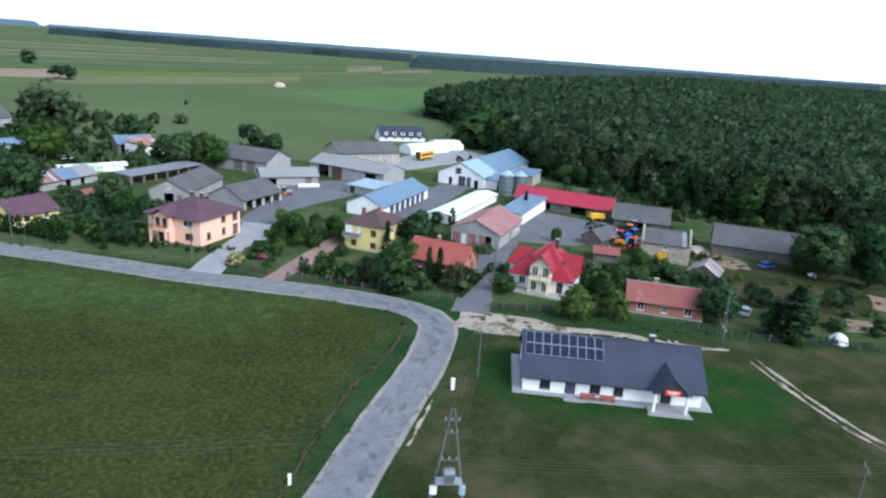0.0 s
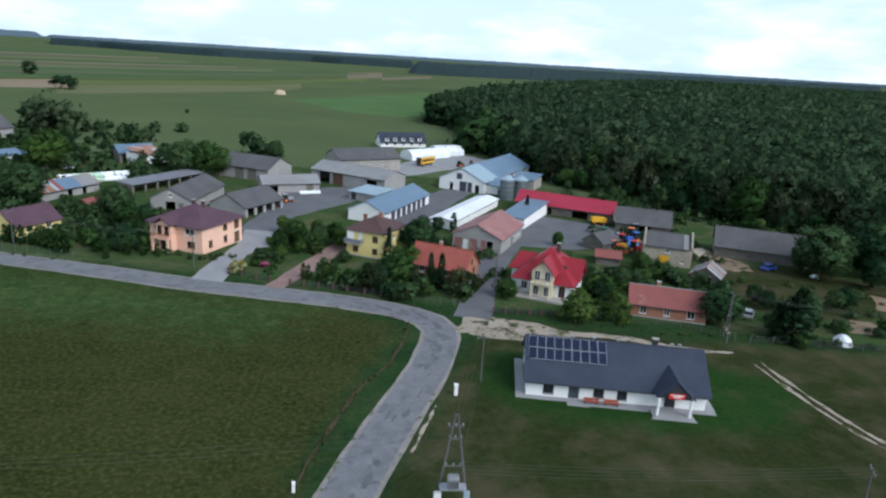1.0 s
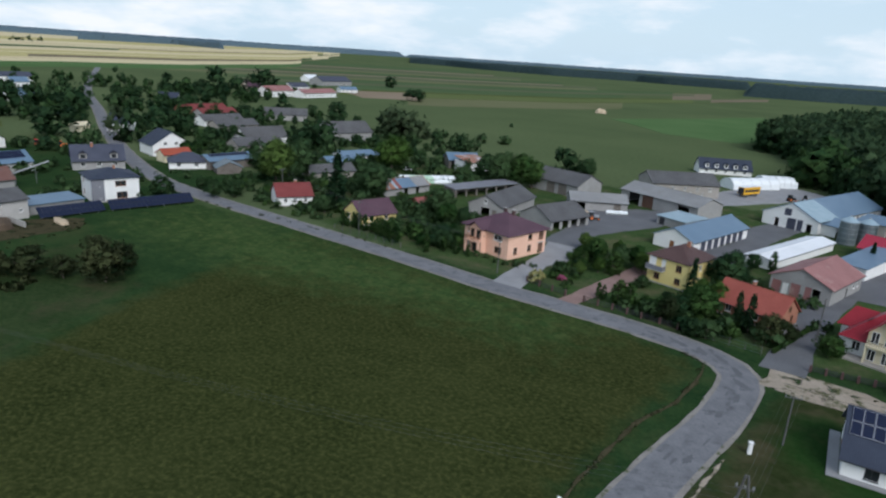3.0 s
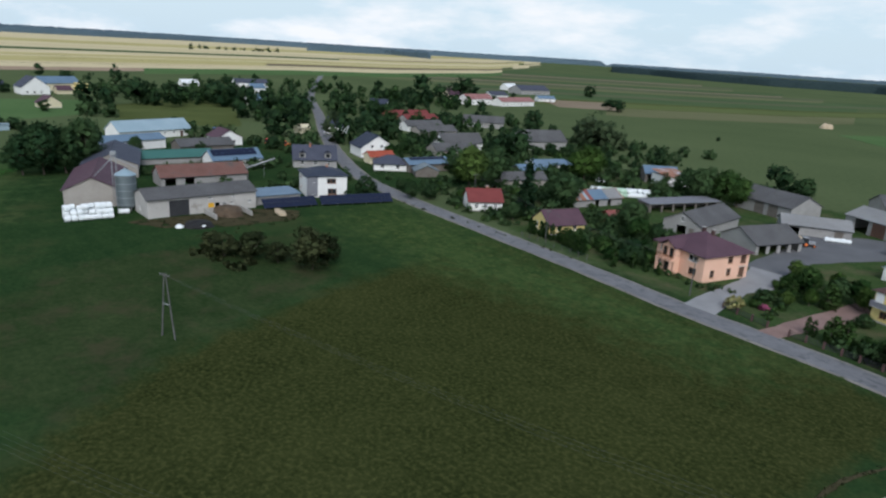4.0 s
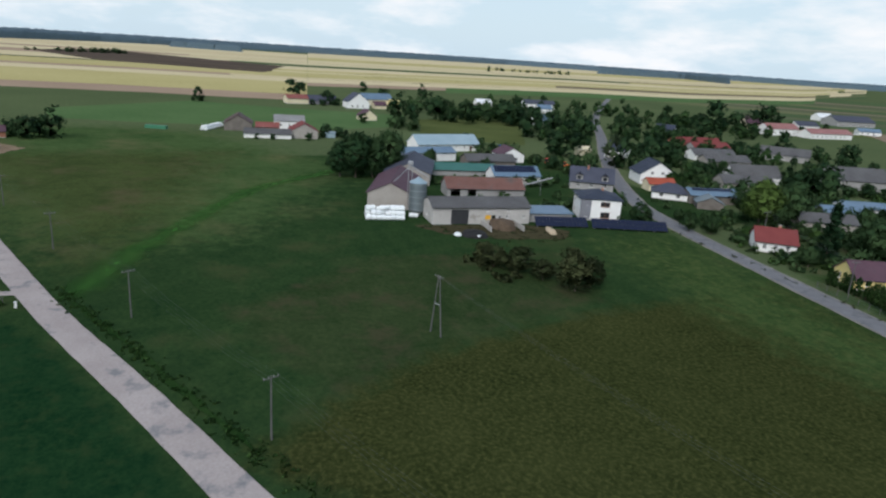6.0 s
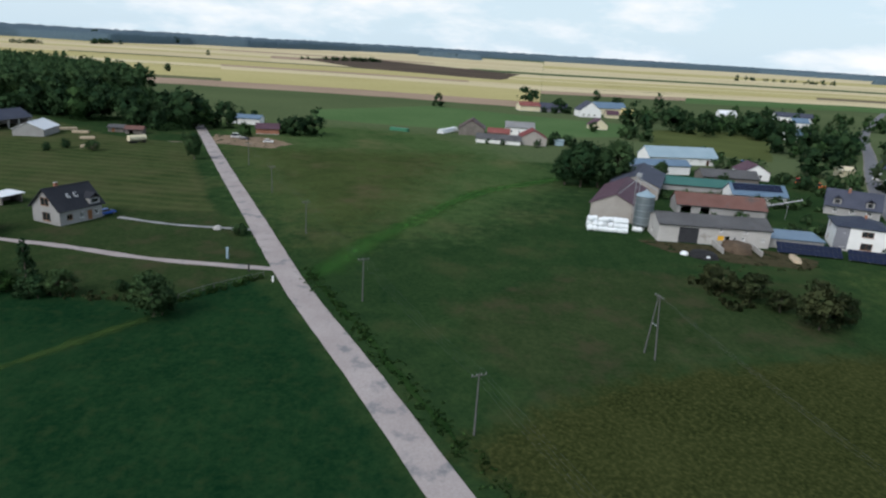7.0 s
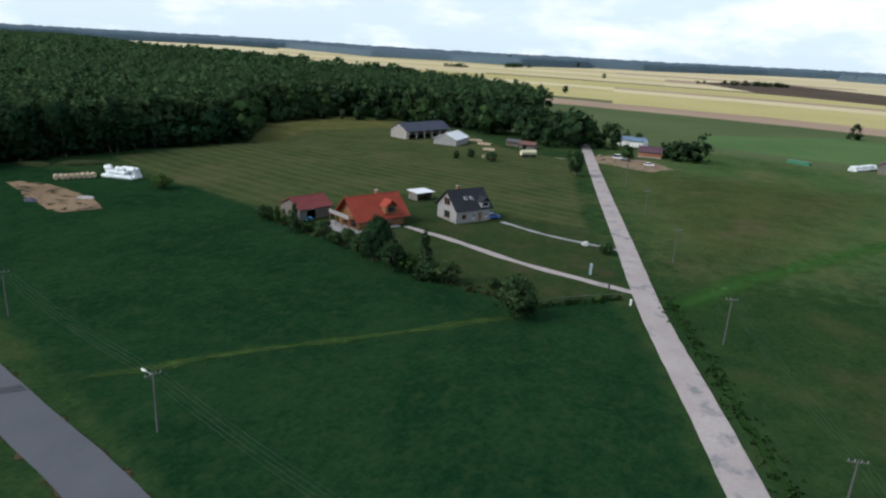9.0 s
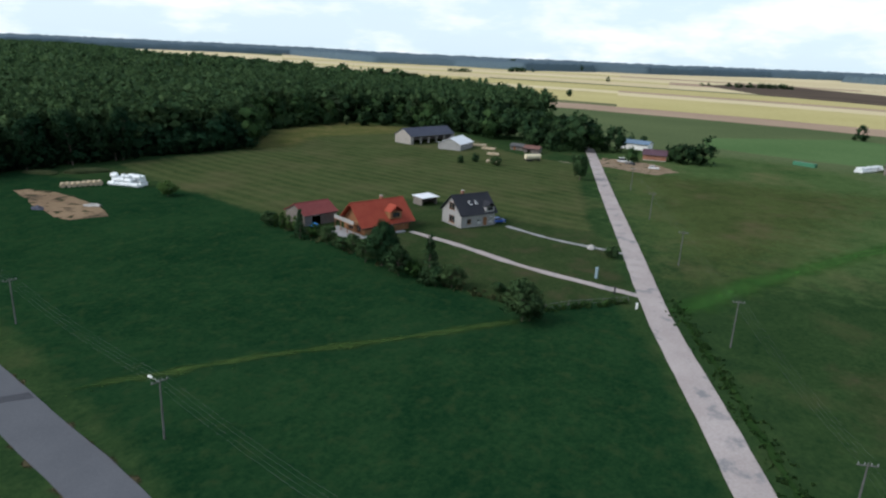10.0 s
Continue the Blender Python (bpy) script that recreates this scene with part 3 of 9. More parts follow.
def make_ground():
    xs = np.concatenate([np.linspace(-4900, -560, 24), np.arange(-520, -340, 14.0), np.arange(-340, 130, 3.5), np.linspace(140, 4900, 26)])
    ys = np.concatenate([np.linspace(-4900, -360, 24), np.arange(-300, -230, 10.0), np.arange(-230, 130, 3.5), np.arange(132, 280, 7.0), np.linspace(300, 4900, 30)])
    X, Y = np.meshgrid(xs, ys)
    px, py = X.ravel(), Y.ravel()
    nx, ny = len(xs), len(ys)
    i = (np.arange(ny - 1)[:, None] * nx + np.arange(nx - 1)[None, :]).ravel()
    faces = np.concatenate([np.stack([i, i + 1, i + nx + 1], 1), np.stack([i, i + nx + 1, i + nx], 1)])
    M["ground"] = ground_material()
    me = mesh_from("ground", np.stack([px, py, ground_height(px, py)], 1), faces, "ground")
    for name, _, _, _, soft, polys in LAYERS:
        depth = np.max([signed_depth(px, py, p) for p in polys], axis=0)
        me.attributes.new(name, "FLOAT", "POINT").data.foreach_set("value", np.clip(0.5 + depth / soft, 0, 1).astype(np.float32))
    tagged(part("ground", me, "ground"), "flat ground of meadows and pasture reaching the horizon", "ground", kind="structure")


make_ground()


def wavy_patch(name, corners, material, label, z=0.03, wave=0.6, step=4.0, category="field"):
    """A thin ground patch with an uneven border and a small edge."""
    rnd = random.Random(name + str(corners[0]))
    ring = []
    for (ax, ay), (bx, by) in zip(corners, corners[1:] + corners[:1]):
        k = max(1, min(60, int(math.hypot(bx - ax, by - ay) / step)))
        for i in range(k):
            w = wave if i else wave * 0.3
            ring.append((ax + (bx - ax) * i / k + rnd.uniform(-w, w), ay + (by - ay) * i / k + rnd.uniform(-w, w), z))
    n = len(ring)
    faces = list(geometry.tessellate_polygon([[Vector(p) for p in ring]]))
    for i in range(n):
        j = (i + 1) % n
        faces += [(i, n + i, n + j), (i, n + j, j)]
    me = mesh_from(name, ring + [(x, y, -0.05) for x, y, _ in ring], faces, material)
    me.polygons.foreach_set("use_smooth", [False] * len(me.polygons))
    me.attributes.new("fade", "FLOAT", "POINT").data.foreach_set("value", [0.62] * n + [0.3] * n)
    return tagged(part(name, me, material), label, category, kind="structure")


def inside_poly(x, y, poly):
    hit = False
    for (ax, ay), (bx, by) in zip(poly, poly[1:] + poly[:1]):
        if (ay > y) != (by > y) and x < (bx - ax) * (y - ay) / (by - ay) + ax:
            hit = not hit
    return hit


def smooth_line(pts, step=3.0):
    """Catmull-Rom through the points, evenly resampled."""
    p = [np.array(q, float) for q in pts]
    p = [2 * p[0] - p[1]] + p + [2 * p[-1] - p[-2]]
    out = []
    for i in range(1, len(p) - 2):
        k = max(2, int(np.linalg.norm(p[i + 1] - p[i]) / step))
        for j in range(k):
            t = j / k
            out.append(0.5 * (2 * p[i] + (p[i + 1] - p[i - 1]) * t + (2 * p[i - 1] - 5 * p[i] + 4 * p[i + 1] - p[i + 2]) * t * t + (3 * p[i] - p[i - 1] - 3 * p[i + 1] + p[i + 2]) * t ** 3))
    out.append(p[-2])
    return out


def ribbon(name, pts, width, material, label, z=0.06, wave=0.15, category="road", step=3.0):
    rnd = random.Random(name + str(pts[0]))
    line = smooth_line(pts, step)
    bm = bmesh.new()
    rows = []
    for i, c in enumerate(line):
        d = line[min(i + 1, len(line) - 1)] - line[max(i - 1, 0)]
        d = d / np.linalg.norm(d)
        n = np.array((-d[1], d[0]))
        a = c + n * (width / 2 + rnd.uniform(-wave, wave))
        b = c - n * (width / 2 + rnd.uniform(-wave, wave))
        rows.append([bm.verts.new((a[0], a[1], -0.05)), bm.verts.new((a[0], a[1], z)), bm.verts.new((c[0], c[1], z + 0.03)), bm.verts.new((b[0], b[1], z)), bm.verts.new((b[0], b[1], -0.05))])
    for r, s in zip(rows, rows[1:]):
        for k in range(4):
            bm.faces.new((r[k], r[k + 1], s[k + 1], s[k]))
    ob = tagged(part(name, bm, material), label, category, kind="structure")
    ob.data.attributes.new("fade", "FLOAT", "POINT").data.foreach_set("value", [((0.8 if material == "sand" else 1.0) if k == 2 else 0.35) * min(1.0, (i + 0.3) / 3, (len(rows) - 0.7 - i) / 3) for i in range(len(rows)) for k in range(5)])
    return ob


MAIN_ROAD = [(-860, 640), (-503, 361), (-338, 248), (-244, 184.5), (-178, 146.0), (-143.5, 133.2), (-101.7, 124.4), (-66.0, 117.4), (-44, 112.3), (-27, 109.6), (-12.6, 107.0), (-3.0, 103.6), (2.0, 97.5), (0.6, 84.5), (-3.0, 71.4), (-5.6, 61.5), (-8.0, 51), (-13.8, 26)]
SOUTH_ROAD = [(-13.8, 26), (-19.5, 0), (-31.0, -51), (-34.6, -72), (-44, -125), (-60, -215)]
GRAVEL_ROAD = [(-17, 22), (-45, 10.0), (-65.6, 1.4), (-79.9, -4.6), (-94.0, -10.9), (-114.7, -19.7), (-152.9, -34.1), (-209, -55.5), (-293, -87.0), (-322, -98)]
ribbon("road_verge", MAIN_ROAD, 6.3, "verge", "pale sandy road shoulders", 0.045, 0.16, "verge")
ribbon("road", MAIN_ROAD, 5.2, "asphalt", "worn grey asphalt village road", 0.075, 0.07)
ribbon("road_verge", SOUTH_ROAD, 6.8, "weedy", "narrow weedy road shoulders", 0.045, 0.3, "verge")
ribbon("road", SOUTH_ROAD, 5.7, "tarmac", "smooth blue-grey asphalt road", 0.075, 0.05)
wavy_patch("road_patch", [(-38.3, -77.6), (-33.2, -80.9), (-32.9, -79.3), (-37.9, -75.9)], "dark_patch", "dark asphalt repair across the road", 0.115, 0.1, 1.5, "road")
ribbon("gravel_road", GRAVEL_ROAD, 4.5, "gravel", "pale straight gravel road across the meadows", 0.07, 0.07)
prnd = random.Random(11)


def soft_patch(x, y, along, across, turn):
    """A thin repaired spot in the asphalt with a ragged outline."""
    ring, n = [], 26
    for i in range(n):
        a = 2 * math.pi * i / n
        k = 0.72 + 0.5 * prnd.random()
        u, v = math.cos(a) * along * k, math.sin(a) * across * k
        ring.append((x + u * math.cos(turn) - v * math.sin(turn), y + u * math.sin(turn) + v * math.cos(turn), 0.112))
    me = mesh_from("road_patch", [(x, y, 0.114)] + ring, [(0, 1 + i, 1 + (i + 1) % n) for i in range(n)], "patch")
    tagged(part("road_patch", me, "patch"), "dark irregular asphalt repair patch", "road", kind="structure")


for k in range(24):
    t = prnd.uniform(-0.5, 6.8)
    i = 10 + math.floor(t)
    a, b = MAIN_ROAD[i], MAIN_ROAD[i + 1]
    f = t - math.floor(t)
    soft_patch(a[0] + (b[0] - a[0]) * f + prnd.uniform(-1.2, 1.2), a[1] + (b[1] - a[1]) * f + prnd.uniform(-1.0, 1.0), prnd.uniform(0.3, 1.5), prnd.uniform(0.12, 0.5), math.atan2(b[1] - a[1], b[0] - a[0]))
for x, y in ((-1.0, 102.6), (-4.0, 103.9), (1.5, 99.0), (2.4, 95.0), (-7.5, 105.2)):
    soft_patch(x, y, 1.8, 0.6, prnd.uniform(1.9, 2.7))



# ---- fields ----
def band(line, k0, k1, material, label, a=0.0, b=1.0, z=0.06):
    """A long field beyond the meadows: a stretch a to b of a base line, pushed outwards between two factors, lying on the ground."""
    rng = np.random.default_rng(int(k0 * 1000) + len(line) * 7 + int(a * 100))
    p = np.array(line, float)
    cum = np.concatenate([[0], np.cumsum(np.linalg.norm(np.diff(p, axis=0), axis=1))])
    n = max(6, int((b - a) * cum[-1] / 30))
    t = np.linspace(a, b, n) * cum[-1]
    x, y = np.interp(t, cum, p[:, 0]), np.interp(t, cum, p[:, 1])
    m = max(3, int((k1 - k0) * math.hypot(x[0], y[0]) / 60) + 1)
    k = np.linspace(k0, k1, m)[None, :] + np.concatenate([rng.normal(0, 0.0025, (n, 1)), np.zeros((n, m - 2)), rng.normal(0, 0.0025, (n, 1))], 1)
    X, Y = x[:, None] * k, y[:, None] * k
    band.count = band.count + 1
    Z = ground_height(X, Y) + z + 0.03 * (band.count % 3) + 0.25 * np.clip((np.hypot(X, Y) - 1400) / 1200, 0, 1)
    i = (np.arange(n - 1)[:, None] * m + np.arange(m - 1)[None, :]).ravel()
    f = np.concatenate([np.stack([i, i + 1, i + m + 1], 1), np.stack([i, i + m + 1, i + m], 1)])
    tagged(part("field", mesh_from("field", np.stack([X.ravel(), Y.ravel(), Z.ravel()], 1), f, material), material), label, "field", kind="structure")


band.count = 0
GREEN, PALE, YELLOW = "long green grassland strip", "pale stubble field strip with sunlight in its colour", "ripening yellow-green grain strip with sunlight in its colour"
SOIL, BROWN = "pinkish bare soil strip", "brownish fallow strip"
# fields to the west, strip behind strip; their sunlight is in the crop colours
WEST_LINE = [(-560, -520), (-620, -330), (-638, -218), (-633, -39), (-601, 120)]
for k0, k1, m, label, a, b in ((0.89, 1.0, "bare_soil", SOIL, 0.3, 1.0), (1.0, 1.06, "tan_grass", GREEN, 0.0, 0.55), (1.06, 1.40, "ripe", YELLOW, 0.0, 0.55), (1.0, 1.331, "ripe", YELLOW, 0.55, 1.0), (1.40, 1.52, "straw", PALE, 0.0, 0.55), (1.331, 1.47, "straw", PALE, 0.55, 1.0), (1.47, 1.55, "bare_soil", SOIL, 0.55, 0.9), (1.47, 1.55, "stubble", PALE, 0.9, 1.0), (1.52, 1.81, "ripe", YELLOW, 0.0, 0.55), (1.55, 1.81, "ripe", YELLOW, 0.55, 1.0),
                              (1.81, 1.88, "tan_grass", GREEN, 0.35, 0.8), (1.81, 1.88, "straw", PALE, 0.0, 0.35), (1.81, 1.88, "straw", PALE, 0.8, 1.0), (1.88, 2.20, "stubble", PALE, 0.0, 0.62), (1.88, 2.20, "straw", PALE, 0.62, 0.9), (2.20, 2.50, "bare_soil", SOIL, 0.62, 0.9), (2.50, 2.85, "straw", PALE, 0.62, 0.9), (2.20, 2.34, "ripe", YELLOW, 0.0, 0.62), (2.34, 2.62, "straw", PALE, 0.0, 0.62), (2.62, 2.85, "stubble", PALE, 0.0, 0.62),
                              (1.88, 2.02, "ripe", YELLOW, 0.9, 1.0), (2.02, 2.316, "straw", PALE, 0.9, 1.0), (2.316, 2.556, "pasture", GREEN, 0.9, 1.0), (2.556, 2.85, "straw", PALE, 0.9, 1.0), (2.85, 3.05, "bare_soil", SOIL, 0.55, 0.85), (2.85, 3.05, "stubble", PALE, 0.85, 1.0), (2.85, 3.05, "ripe", YELLOW, 0.0, 0.55), (3.05, 3.45, "straw", PALE, 0.0, 1.0), (3.45, 4.1, "stubble", PALE, 0.0, 1.0), (4.1, 5.2, "straw", PALE, 0.3, 1.0)):
    band(WEST_LINE, k0, k1, m, label, a, b)
wavy_patch("field", [(-1520, -235), (-1166, -82), (-1035, 140), (-1160, 175), (-1356, 226), (-1640, 40), (-1924, -129)], "ploughed", "dark ploughed field", 0.42, 6, 60)
band([(-900, -2000), (-1500, -1560), (-1400, -1010), (-1230, -760)], 0.74, 1.3, "straw", PALE, z=0.03)
NORTH_WEST_LINE = [(-800, 160), (-845, 390), (-885, 600), (-870, 790), (-990, 1200), (-1420, 2000)]
for k0, k1, m, label, a, b in ((0.92, 1.0, "bare_soil", SOIL, 0.0, 0.10), (0.86, 1.0, "bright_crop", GREEN, 0.10, 0.62), (1.0, 1.104, "straw", PALE, 0.0, 0.62), (1.104, 1.165, "stubble", PALE, 0.0, 0.62), (1.165, 1.27, "ripe", YELLOW, 0.0, 0.2), (1.165, 1.27, "fallow", BROWN, 0.2, 0.62), (1.27, 1.36, "ripe", YELLOW, 0.0, 0.62), (1.36, 1.41, "straw", PALE, 0.0, 0.7), (1.41, 1.52, "ripe", YELLOW, 0.0, 0.7),
                              (1.52, 1.74, "straw", PALE, 0.0, 0.75), (1.74, 1.92, "pasture", GREEN, 0.0, 0.27), (1.74, 1.92, "ripe", YELLOW, 0.27, 0.8), (1.92, 2.0, "fallow", BROWN, 0.27, 0.55), (1.92, 2.14, "straw", PALE, 0.0, 0.27), (2.0, 2.14, "straw", PALE, 0.27, 0.8), (2.14, 2.29, "stubble", PALE, 0.0, 0.8), (2.29, 2.59, "straw", PALE, 0.0, 0.8), (2.59, 3.08, "ripe", YELLOW, 0.0, 0.8), (3.08, 4.4, "straw", PALE, 0.0, 0.8),
                              (1.0, 1.12, "pasture", GREEN, 0.62, 1.0), (1.12, 1.2, "tan_grass", GREEN, 0.62, 1.0), (1.2, 1.36, "straw", PALE, 0.7, 0.86), (1.36, 1.52, "stubble", PALE, 0.7, 1.0), (1.6, 2.2, "straw", PALE, 0.8, 1.0)):
    band(NORTH_WEST_LINE, k0, k1, m, label, a, b, 0.16)
# shaded fields to the north
NORTH_LINE = [(-640, 330), (-420, 480), (-289, 628), (-208, 754), (-112, 1006), (-20, 1290)]
for k0, k1, m, label, a, b in ((0.84, 0.985, "tan_grass", GREEN, 0.34, 0.60), (0.985, 1.0, "maize", GREEN, 0.25, 0.85), (1.0, 1.10, "lime_grass", GREEN, 0.2, 0.75), (1.10, 1.14, "maize", GREEN, 0.3, 0.7), (1.14, 1.28, "pasture", GREEN, 0.2, 0.6), (1.28, 1.36, "dull_grass", GREEN, 0.2, 0.75), (1.36, 1.50, "pasture", GREEN, 0.2, 0.7),
                              (1.50, 1.60, "tan_grass", GREEN, 0.1, 0.55), (1.60, 1.72, "dull_grass", GREEN, 0.1, 0.55), (1.72, 1.80, "fallow", BROWN, 0.0, 0.5), (1.80, 2.0, "pasture", GREEN, 0.0, 0.5), (2.0, 2.10, "tan_grass", GREEN, 0.0, 0.45), (2.10, 2.35, "dull_grass", GREEN, 0.0, 0.45), (2.35, 2.5, "fallow", BROWN, 0.0, 0.42), (2.5, 3.0, "pasture", GREEN, 0.0, 0.4),
                              (1.0, 1.12, "fallow", BROWN, 0.80, 1.0), (1.10, 1.40, "fallow", BROWN, 0.70, 0.80)):
    band(NORTH_LINE, k0, k1, m, label, a, b)
wavy_patch("field", [(-411, 570), (-363, 639), (-297, 550), (-340, 515)], "soil_tan", "brown bare field beside the far farm", 0.14, 3, 30)
wavy_patch("field", [(-125, 560), (-67, 474), (-22, 462), (12, 500), (12, 640), (-15, 785), (-67, 668)], "bright_crop", "bright fresh green crop field", 0.14, 3, 30)
# grass balks, wet and bare strips
ribbon("grass_balk", [(-38, -76.4), (-46.8, -71.2), (-57.7, -64.6), (-67.2, -57.6), (-82, -46.5), (-92.3, -39.5), (-101, -33)], 3.2, "balk", "dry yellowish grass balk across the meadow", 0.05, 0.6, "meadow")
ribbon("wet_strip", [(-110, -17), (-126, -12), (-145, -4), (-167, 7), (-198, 23.6), (-216, 42), (-234, 62)], 9.0, "wet_strip", "bright green strip of wet grass", 0.05, 1.0, "meadow")
# bare tracks
ribbon("dirt_track", [(4.5, 99.8), (10.5, 98.8), (22, 98.6), (33, 97.6), (43, 94.6), (52, 94.8)], 2.3, "sand", "pale sandy track in front of the gardens", 0.06, 0.6, "track")
wavy_patch("dirt_apron", [(4, 97), (8, 96), (22, 95), (25, 99), (14, 103), (6, 104)], "sand", "worn sandy ground at the junction", 0.055, 0.8, 3, "track")
for side in (-0.75, 0.75):
    ribbon("dirt_track", [(50.2 + side, 96), (50.4 + side, 90), (51.9 + side, 82.5), (53.7 + side, 75), (56.0 + side, 69), (62 + side, 60)], 0.8, "sand", "pale rut of a track worn into the lawn", 0.06, 0.25, "track")
wavy_patch("vegetable_bed", [(73, 105.5), (77, 112), (84, 110.5), (80, 105)], "soil", "dug brown vegetable bed by the orchard", 0.06, 0.4, 2, "bed")
wavy_patch("vegetable_bed", [(86, 118), (90, 127), (97, 124), (94, 116)], "soil", "dry brown garden bed below the wood", 0.06, 0.6, 2, "bed")
wavy_patch("worn_ground", [(64, 139), (62, 150), (66, 157), (72, 147), (72, 139)], "soil", "bare sandy ground beside the barn", 0.05, 0.8, 2, "yard")
ribbon("dirt_track", [(-267, -100.6), (-265.7, -89.7), (-265.3, -79.6)], 2.2, "sand", "pale sandy path into the farmyard", 0.06, 0.3, "track")
ribbon("dirt_track", [(51.5, 112), (51.0, 104), (50.6, 97)], 1.8, "sand", "pale sandy garden entry", 0.06, 0.4, "track")
ribbon("dirt_strip", [(2.9, 79), (0.4, 68.5), (-2.4, 57)], 1.5, "sand", "broken sandy strip along the road", 0.06, 0.6, "track")
ribbon("dirt_strip", [(-7.6, 102.4), (-3.1, 99.2), (-5.1, 84.6), (-8.8, 75.7), (-12.2, 57.7), (-14.6, 39.7)], 0.55, "weedy", "brown weedy strip along the meadow edge", 0.06, 0.25, "track")
ribbon("ditch", [(-118, -17), (-95, -6.2), (-71, 4.2), (-60, 9)], 1.3, "ditch", "dark weedy roadside ditch", 0.07, 0.4, "ditch")
ribbon("drive", [(-131, -81.5), (-128, -67), (-123.2, -50.7), (-120.8, -37.4), (-119.5, -23.5)], 1.9, "gravel", "pale gravel drive to the timber house", 0.06, 0.25, "drive")
ribbon("drive", [(-151, -65), (-147.2, -52.4), (-146.2, -42.2), (-145.6, -33.5)], 1.2, "paving", "narrow paved path to the grey house", 0.06, 0.2, "drive")
wavy_patch("sand_pit", [(-87.5, -155), (-88.4, -149.6), (-96, -146.5), (-99.5, -154), (-102, -165), (-103, -179), (-101, -189), (-97, -190), (-92.5, -174)], "pit_sand", "bare sandy hollow in the meadow", 0.05, 0.8, 3, "sand")
# yards and drives
wavy_patch("yard", [(-292, -82), (-268, -78), (-262, -52), (-276, -46), (-290, -60)], "soil", "trodden brown farmyard by the gravel road", 0.05, 1.0, 3, "yard")
wavy_patch("yard", [(-44.5, 113.4), (-38, 112.6), (-38.4, 131), (-35.5, 138), (-37, 150), (-44.5, 151), (-42.6, 138)], "paving", "light grey paved house drive", 0.06, 0.2, 3, "yard")
wavy_patch("yard", [(-46, 150), (-44.5, 175), (-50, 190), (-34, 206), (-22, 212), (-20, 200), (-24, 186), (-36, 166), (-37, 150)], "dark_paving", "grey concrete farmyard", 0.05, 0.4, 4, "yard")
wavy_patch("yard", [(-14, 160), (-4, 184), (-6, 196), (4, 216), (6, 222), (17, 220), (10, 205), (2, 180), (0, 160)], "dark_paving", "dark asphalt yard between the garages", 0.05, 0.4, 4, "yard")
wavy_patch("yard", [(-12, 232), (6, 254), (22, 285), (6, 300), (-14, 262), (-16, 245)], "paving", "pale gravelled storage yard", 0.05, 0.5, 4, "yard")
wavy_patch("yard", [(19, 150), (20, 170), (27, 184), (53, 172), (44, 153), (33, 149)], "dark_paving", "dark asphalt farmyard", 0.05, 0.4, 4, "yard")
wavy_patch("yard", [(-30.5, 111.6), (-27, 111.0), (-19, 134.5), (-17, 142), (-22.4, 143), (-27.4, 123.6)], "red_paving", "reddish block-paved drive", 0.06, 0.2, 3, "yard")
wavy_patch("yard", [(4.2, 103.6), (10.6, 103.0), (12.5, 117), (14.8, 129), (20.5, 148), (24, 160), (16, 160), (12, 144), (8.5, 128), (7, 117)], "dark_paving", "dark paved farm drive", 0.06, 0.2, 3, "yard")
wavy_patch("field", [(-412, 154), (-436, 197), (-424, 240), (-300, 173), (-316, 144), (-345, 132)], "maize", "ripening maize field", 0.03, 2, 20)
wavy_patch("field", [(-375, -50), (-348, 80), (-368, 124), (-441, 155), (-470, 75), (-500, 20), (-420, -60)], "bright_crop", "light green grass field", 0.03, 3, 30)

wavy_patch("worn_ground", [(-152, 58), (-143, 62), (-136, 76), (-134, 92), (-140, 97), (-148, 88), (-150, 74)], "weedy", "bare trodden brown ground before the barn", 0.05, 0.8, 3, "yard")



# ---- trees ----
OCTA = np.array([(1, 0, 0), (0, 1, 0), (-1, 0, 0), (0, -1, 0), (0, 0, 1), (0, 0, -1)], float)
OCTA_FACES = np.array([(0, 1, 4), (1, 2, 4), (2, 3, 4), (3, 0, 4), (1, 0, 5), (2, 1, 5), (3, 2, 5), (0, 3, 5)])


